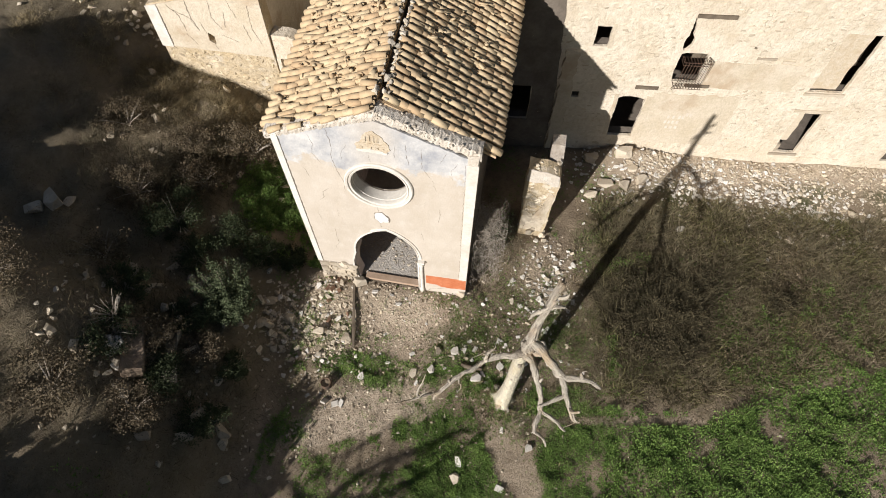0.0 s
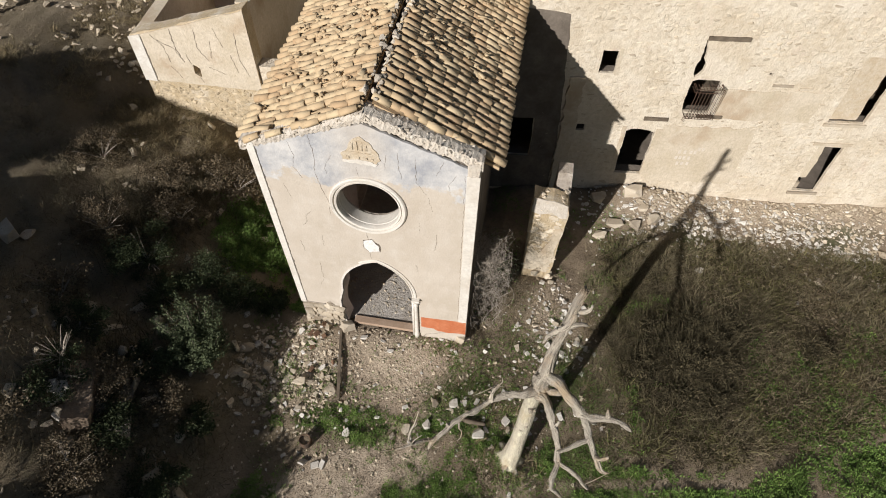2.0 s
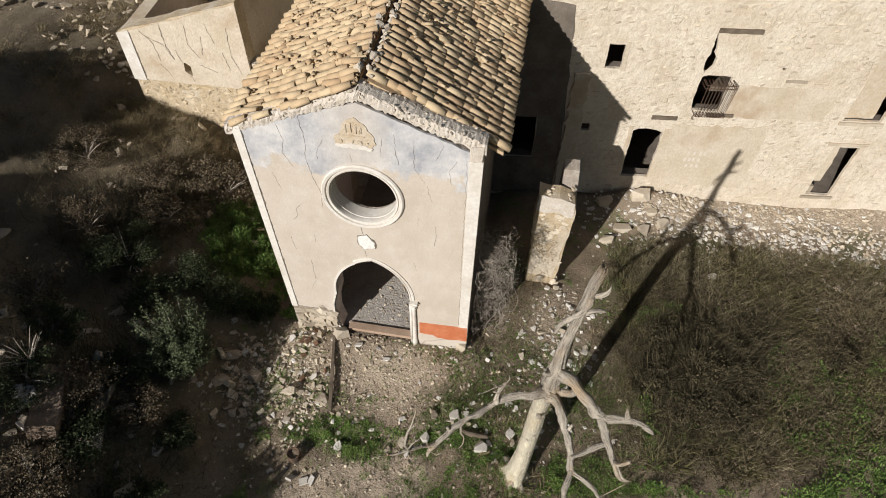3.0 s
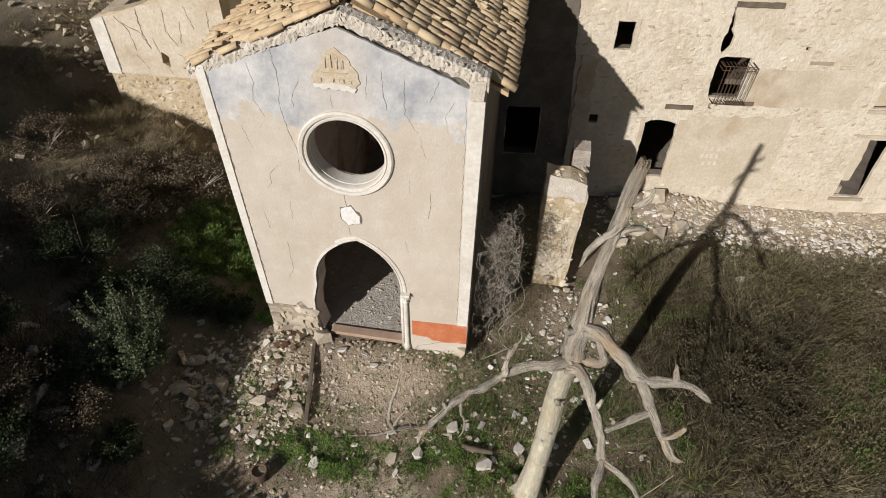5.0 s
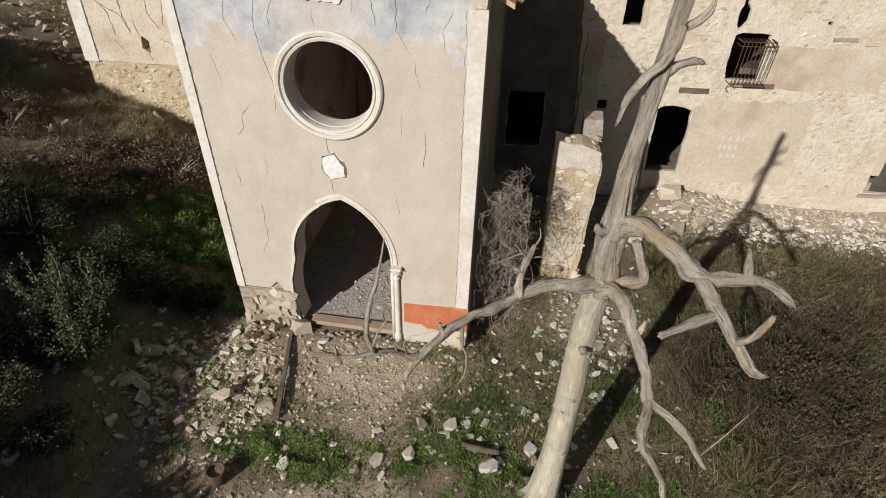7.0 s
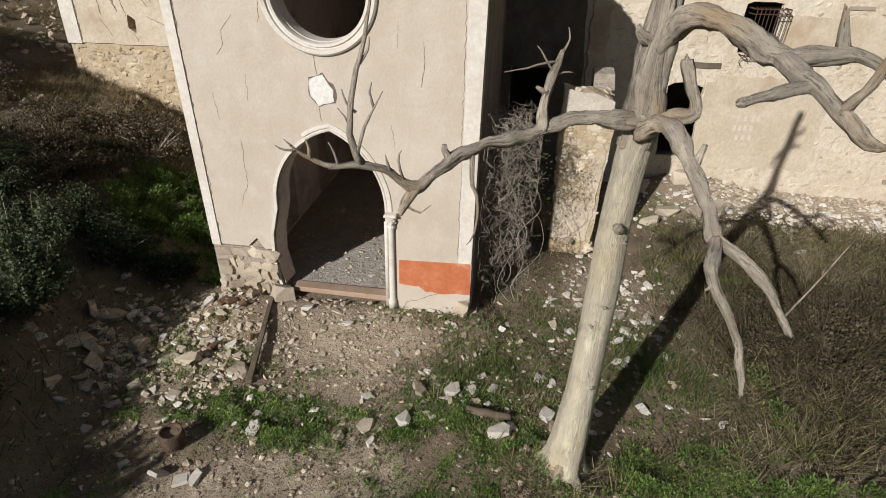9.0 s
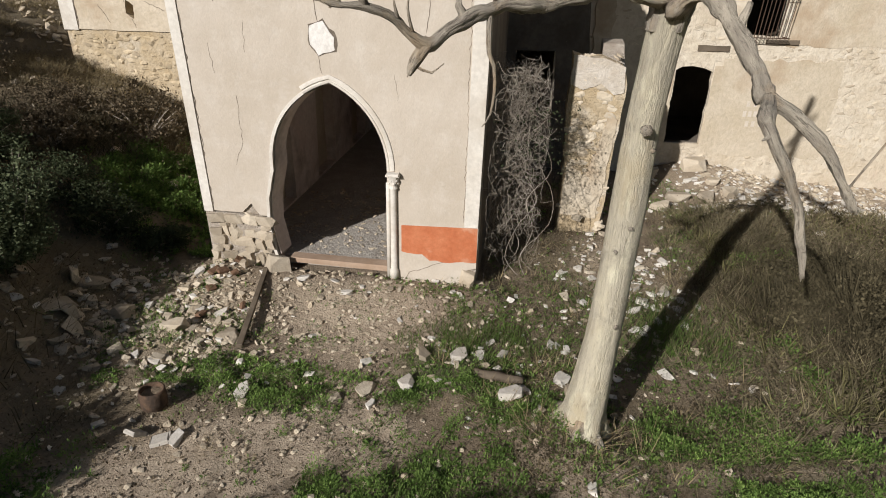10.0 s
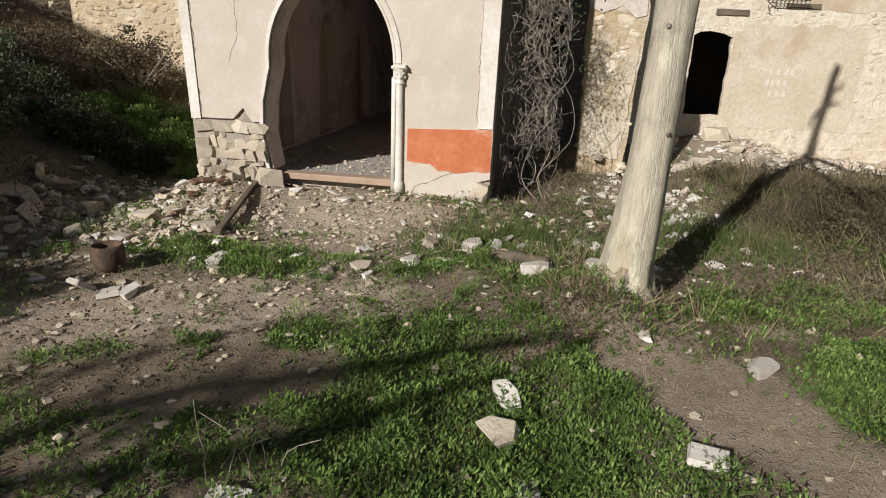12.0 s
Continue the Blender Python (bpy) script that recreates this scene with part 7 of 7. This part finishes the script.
for i, (x, y, rx, rz) in enumerate(((-5.4, -3.4, 0.8, 0.4), (-4.4, -3.3, 0.6, 0.3), (-7.8, 0.9, 0.9, 0.5), (-7.0, 3.0, 0.8, 0.45), (-8.6, -3.0, 1.0, 0.5), (-8.8, 3.0, 0.9, 0.5), (-5.2, -5.2, 0.8, 0.4))):
    bush("brown_bush", "dark withered bush on the shaded bank", "bush", (x, y), (rx, rx * 0.9, rz), BROWN, 5200, 0.045, 60 + i, 30, 0.08, group="brown bushes")
def twig_bush(at, r, tall, seed):
    """A low bush of many arching dry stems."""
    q = np.random.default_rng(seed)
    z0 = float(height(*at)) - 0.03
    root = thing("scrub_bush", "low tangled grey brown bush in the dry yard", "bush", (at[0], at[1], z0), "scrub bushes")
    bits = []
    for k in range(26):
        a, d = q.uniform(0, 6.283), r * math.sqrt(q.random())
        bits.append(tussock(q, d * math.cos(a), d * math.sin(a), 0.0, 90, 0.2, tall * (1.2 - 0.7 * d / r) * q.uniform(0.7, 1.25), 0.012))
    ob = tagged(new("stem_tangle", facets("stem_tangle", np.concatenate(bits), 3, DARK_DRY)), "dry brown stems", kind="stuff")
    ob.parent = root
    pts = crown_points(q, 2600, (0, 0, tall * 0.3), (r * 0.9, r * 0.9, tall * 0.32), 30)
    ob = tagged(new("foliage", facets("foliage", leaves(q, pts, 0.055, up=0.5), 4, DARK_DRY)), "withered brown leaves")
    ob.parent = root


# bushes added to darken the bank where its shade is deepest
for i, (x, y, rx, rz) in enumerate(((-4.9, 0.5, 0.8, 0.45), (-5.6, -0.6, 0.7, 0.35), (-4.0, 0.1, 0.6, 0.3), (-3.3, 0.3, 0.5, 0.25), (-6.6, -2.2, 0.7, 0.35), (-5.0, -4.2, 0.8, 0.3), (-3.9, -4.9, 0.7, 0.25), (-6.1, -3.6, 0.8, 0.3), (-3.7, -3.5, 0.5, 0.2), (-5.0, -2.6, 0.6, 0.25))):
    bush("dark_bush", "low dark green bush added to deepen the shade", "bush", (x, y), (rx, rx * 0.9, rz), OLIVE, 5200, 0.05, 90 + i, 30, 0.05, group="dark bushes")
for i, (x, y, rx, rz) in enumerate(((7.9, 0.3, 0.75, 0.36), (8.7, 0.8, 0.7, 0.34), (7.2, 1.1, 0.6, 0.28), (8.5, -0.4, 0.55, 0.26), (6.9, 0.1, 0.55, 0.24), (9.3, 1.7, 0.6, 0.26), (8.1, 1.7, 0.6, 0.26), (11.5, 1.4, 0.5, 0.22), (7.7, -0.6, 0.5, 0.22))):
    twig_bush((x, y), rx, rz * 2.6, 120 + i)
# tall trees beyond the yard, whose shade falls over the slope
for i, (x, y, h, rx) in enumerate(((-9.7, -13.4, 5.6, 2.0), (-12.6, -13.2, 6.4, 2.4), (-15.6, -12.5, 5.6, 2.4), (-18.6, -11.0, 4.8, 2.2), (-11.6, -16.8, 7.2, 2.4), (-14.0, -10.8, 4.6, 1.8), (-17.4, -7.5, 3.6, 2.0), (-16.6, -6.2, 3.0, 1.8))):
    bush("evergreen_tree", "tall dense evergreen tree shading the slope", "tree", (x, y), (rx, rx, h * 0.36), OLIVE, 12000, 0.29, 20 + i, 60, h * 0.3, 0.16, 0.9, "shade trees")
for i, x in enumerate((-11.4, -10.1, -8.8, -7.6, -6.5, -5.5, -4.7)):
    tall = (2.95 if x < -5.0 else 2.5) + 0.27 * (-4.1 - x) - float(height(x, -9.6))
    bush("evergreen_shrub", "tall dense evergreen shrub in a hedge", "shrub", (x, -9.5 - 0.25 * (i % 2)), (0.95, 0.95, (tall - 0.4) / 1.75), OLIVE, 9500, 0.19, 40 + i, 40, 0.5, 0.06, 0.85, "hedge")
# a second bare tree, known by the shade of its limbs over the weeds
z0 = float(height(-5.2, -15.0))
bare = thing("bare_tree", "leafless tree whose limbs shade the weeds", "dead tree", (-5.2, -15.0, z0))
for pts, rad in (([(-5.2, -15.0, z0), (-5.25, -15.0, 2.5), (-5.1, -14.95, 4.6)], [0.13, 0.11, 0.09]), ([(-5.1, -14.95, 4.6), (-4.2, -14.3, 4.95), (-3.2, -13.8, 5.0), (-2.2, -13.3, 5.1), (-1.4, -12.9, 5.0)], [0.085, 0.075, 0.07, 0.05, 0.02]),
                 ([(-4.9, -14.9, 4.7), (-3.8, -14.95, 5.0), (-3.0, -14.35, 5.0), (-2.2, -13.65, 5.0), (-1.6, -13.3, 5.2)], [0.06, 0.055, 0.055, 0.045, 0.015]), ([(-5.1, -14.95, 4.6), (-6.2, -15.4, 5.1), (-7.4, -15.8, 5.4)], [0.08, 0.06, 0.02])):
    bm = bmesh.new()
    p, r = smooth_line(pts, rad, 0.2, 0.02, R)
    tube(bm, p, r, 8, R, 0.1)
    part("trunk" if pts[0][2] == z0 else "branch", soft(bm, 70), BARK, bare)

g3 = random.Random(66)
for i in range(34):
    a = Vector((g3.uniform(-5.6, -3.0), g3.uniform(-15.4, -14.2), g3.uniform(4.2, 5.2)))
    e = a + Vector((g3.uniform(-1.3, 1.3), g3.uniform(-0.8, 0.8), g3.uniform(-0.3, 0.9)))
    bm = bmesh.new()
    p, r = smooth_line([a, a.lerp(e, 0.5) + Vector((0, 0, 0.1)), e], [0.035, 0.025, 0.008], 0.2, 0.02, g3)
    tube(bm, p, r, 5)
    part("twig", bm, LIMB, bare)

# ---- stones proud of the house wall ----
rr = random.Random(91)
holes_ = [(4.5, 4.3, 5.4, 5.5), (5.7, 0.8, 7.05, 3.25), (7.1, 3.2, 8.5, 5.85), (11.25, 3.1, 12.6, 5.5), (11.45, 0.4, 12.6, 2.6), (15.1, 0.2, 16.3, 2.5), (7.2, 6.6, 8.4, 8.2), (11.2, 6.7, 12.5, 8.3), (2.1, 1.3, 3.4, 3.1), (4.3, 2.4, 4.9, 3.0), (7.0, 0.75, 9.5, 2.9), (8.2, 3.2, 10.8, 4.2)]
shape_mesh = []
for k in range(10):
    q = random.Random(500 + k)
    shape_mesh.append(to_mesh("stone", rock(q, 1.3, 1.0, 0.8), WALL_STONE))
V, F, k0, made = [], [], 0, 0
z = 0.1
while z < 8.5:
    h = rr.uniform(0.13, 0.21)
    u = 2.3
    while u < 17.5:
        w = rr.uniform(0.15, 0.36)
        c, d = u + w / 2, z + h / 2
        u += w
        if rr.random() < 0.36 or any(a < c < e and b < d < f for a, b, e, f in holes_):
            continue
        m = (Matrix.Translation(on_wall(c, d + rr.uniform(-0.03, 0.03), 0.012)) @ Matrix.Rotation(math.atan(0.105), 4, "Z") @ Matrix.Rotation(rr.gauss(0, 0.12), 4, "Y")
             @ Matrix.Diagonal((w * 0.72, rr.uniform(0.03, 0.065), h * rr.uniform(0.7, 1.0), 1)))
        me = rr.choice(shape_mesh)
        if made < 300 and 3.5 < c < 10.5 and z < 6.0 and rr.random() < 0.45:
            piece("stone", me, m, wall)
            made += 1
        else:
            V += [tuple(m @ v.co) for v in me.vertices]
            F += [tuple(i + k0 for i in p.vertices) for p in me.polygons]
            k0 += len(me.vertices)
    z += h
ob = new("rubble_stonework", sheet("rubble_stonework", V, F, WALL_STONE_JOINED))
ob.parent = house
tagged(ob, "uneven rubble stones of the wall", kind="stuff")
# and of the outhouse below its render
YELLOW_OWN = plain("yellow_rubble", (0.47, 0.38, 0.25), (0.58, 0.49, 0.36), 2.2, 14, 0.95, 0.8, 0.02, "own")
YELLOW_ISLAND = plain("yellow_rubble_joined", (0.47, 0.38, 0.25), (0.58, 0.49, 0.36), 2.2, 14, 0.95, 0.8, 0.02, "island")
shape_mesh = [to_mesh("stone", rock(random.Random(540 + k), 1.3, 1.0, 0.8), YELLOW_OWN) for k in range(8)]
V, F, k0 = [], [], 0
for i in range(260):
    c, d = rr.uniform(-8.5, -4.95), rr.uniform(1.0, 2.95)
    w, h = rr.uniform(0.14, 0.32), rr.uniform(0.1, 0.2)
    m = Matrix.Translation((c, 5.855, d)) @ Matrix.Rotation(rr.gauss(0, 0.12), 4, "Y") @ Matrix.Diagonal((w * 0.75, rr.uniform(0.05, 0.1), h, 1))
    me = rr.choice(shape_mesh)
    if i < 120:
        piece("stone", me, m, shed.children[0])
    else:
        V += [tuple(m @ v.co) for v in me.vertices]
        F += [tuple(j + k0 for j in p.vertices) for p in me.polygons]
        k0 += len(me.vertices)
ob = new("rubble_stonework", sheet("rubble_stonework", V, F, YELLOW_ISLAND))
ob.parent = shed
tagged(ob, "uneven rubble stones of the wall", kind="stuff")
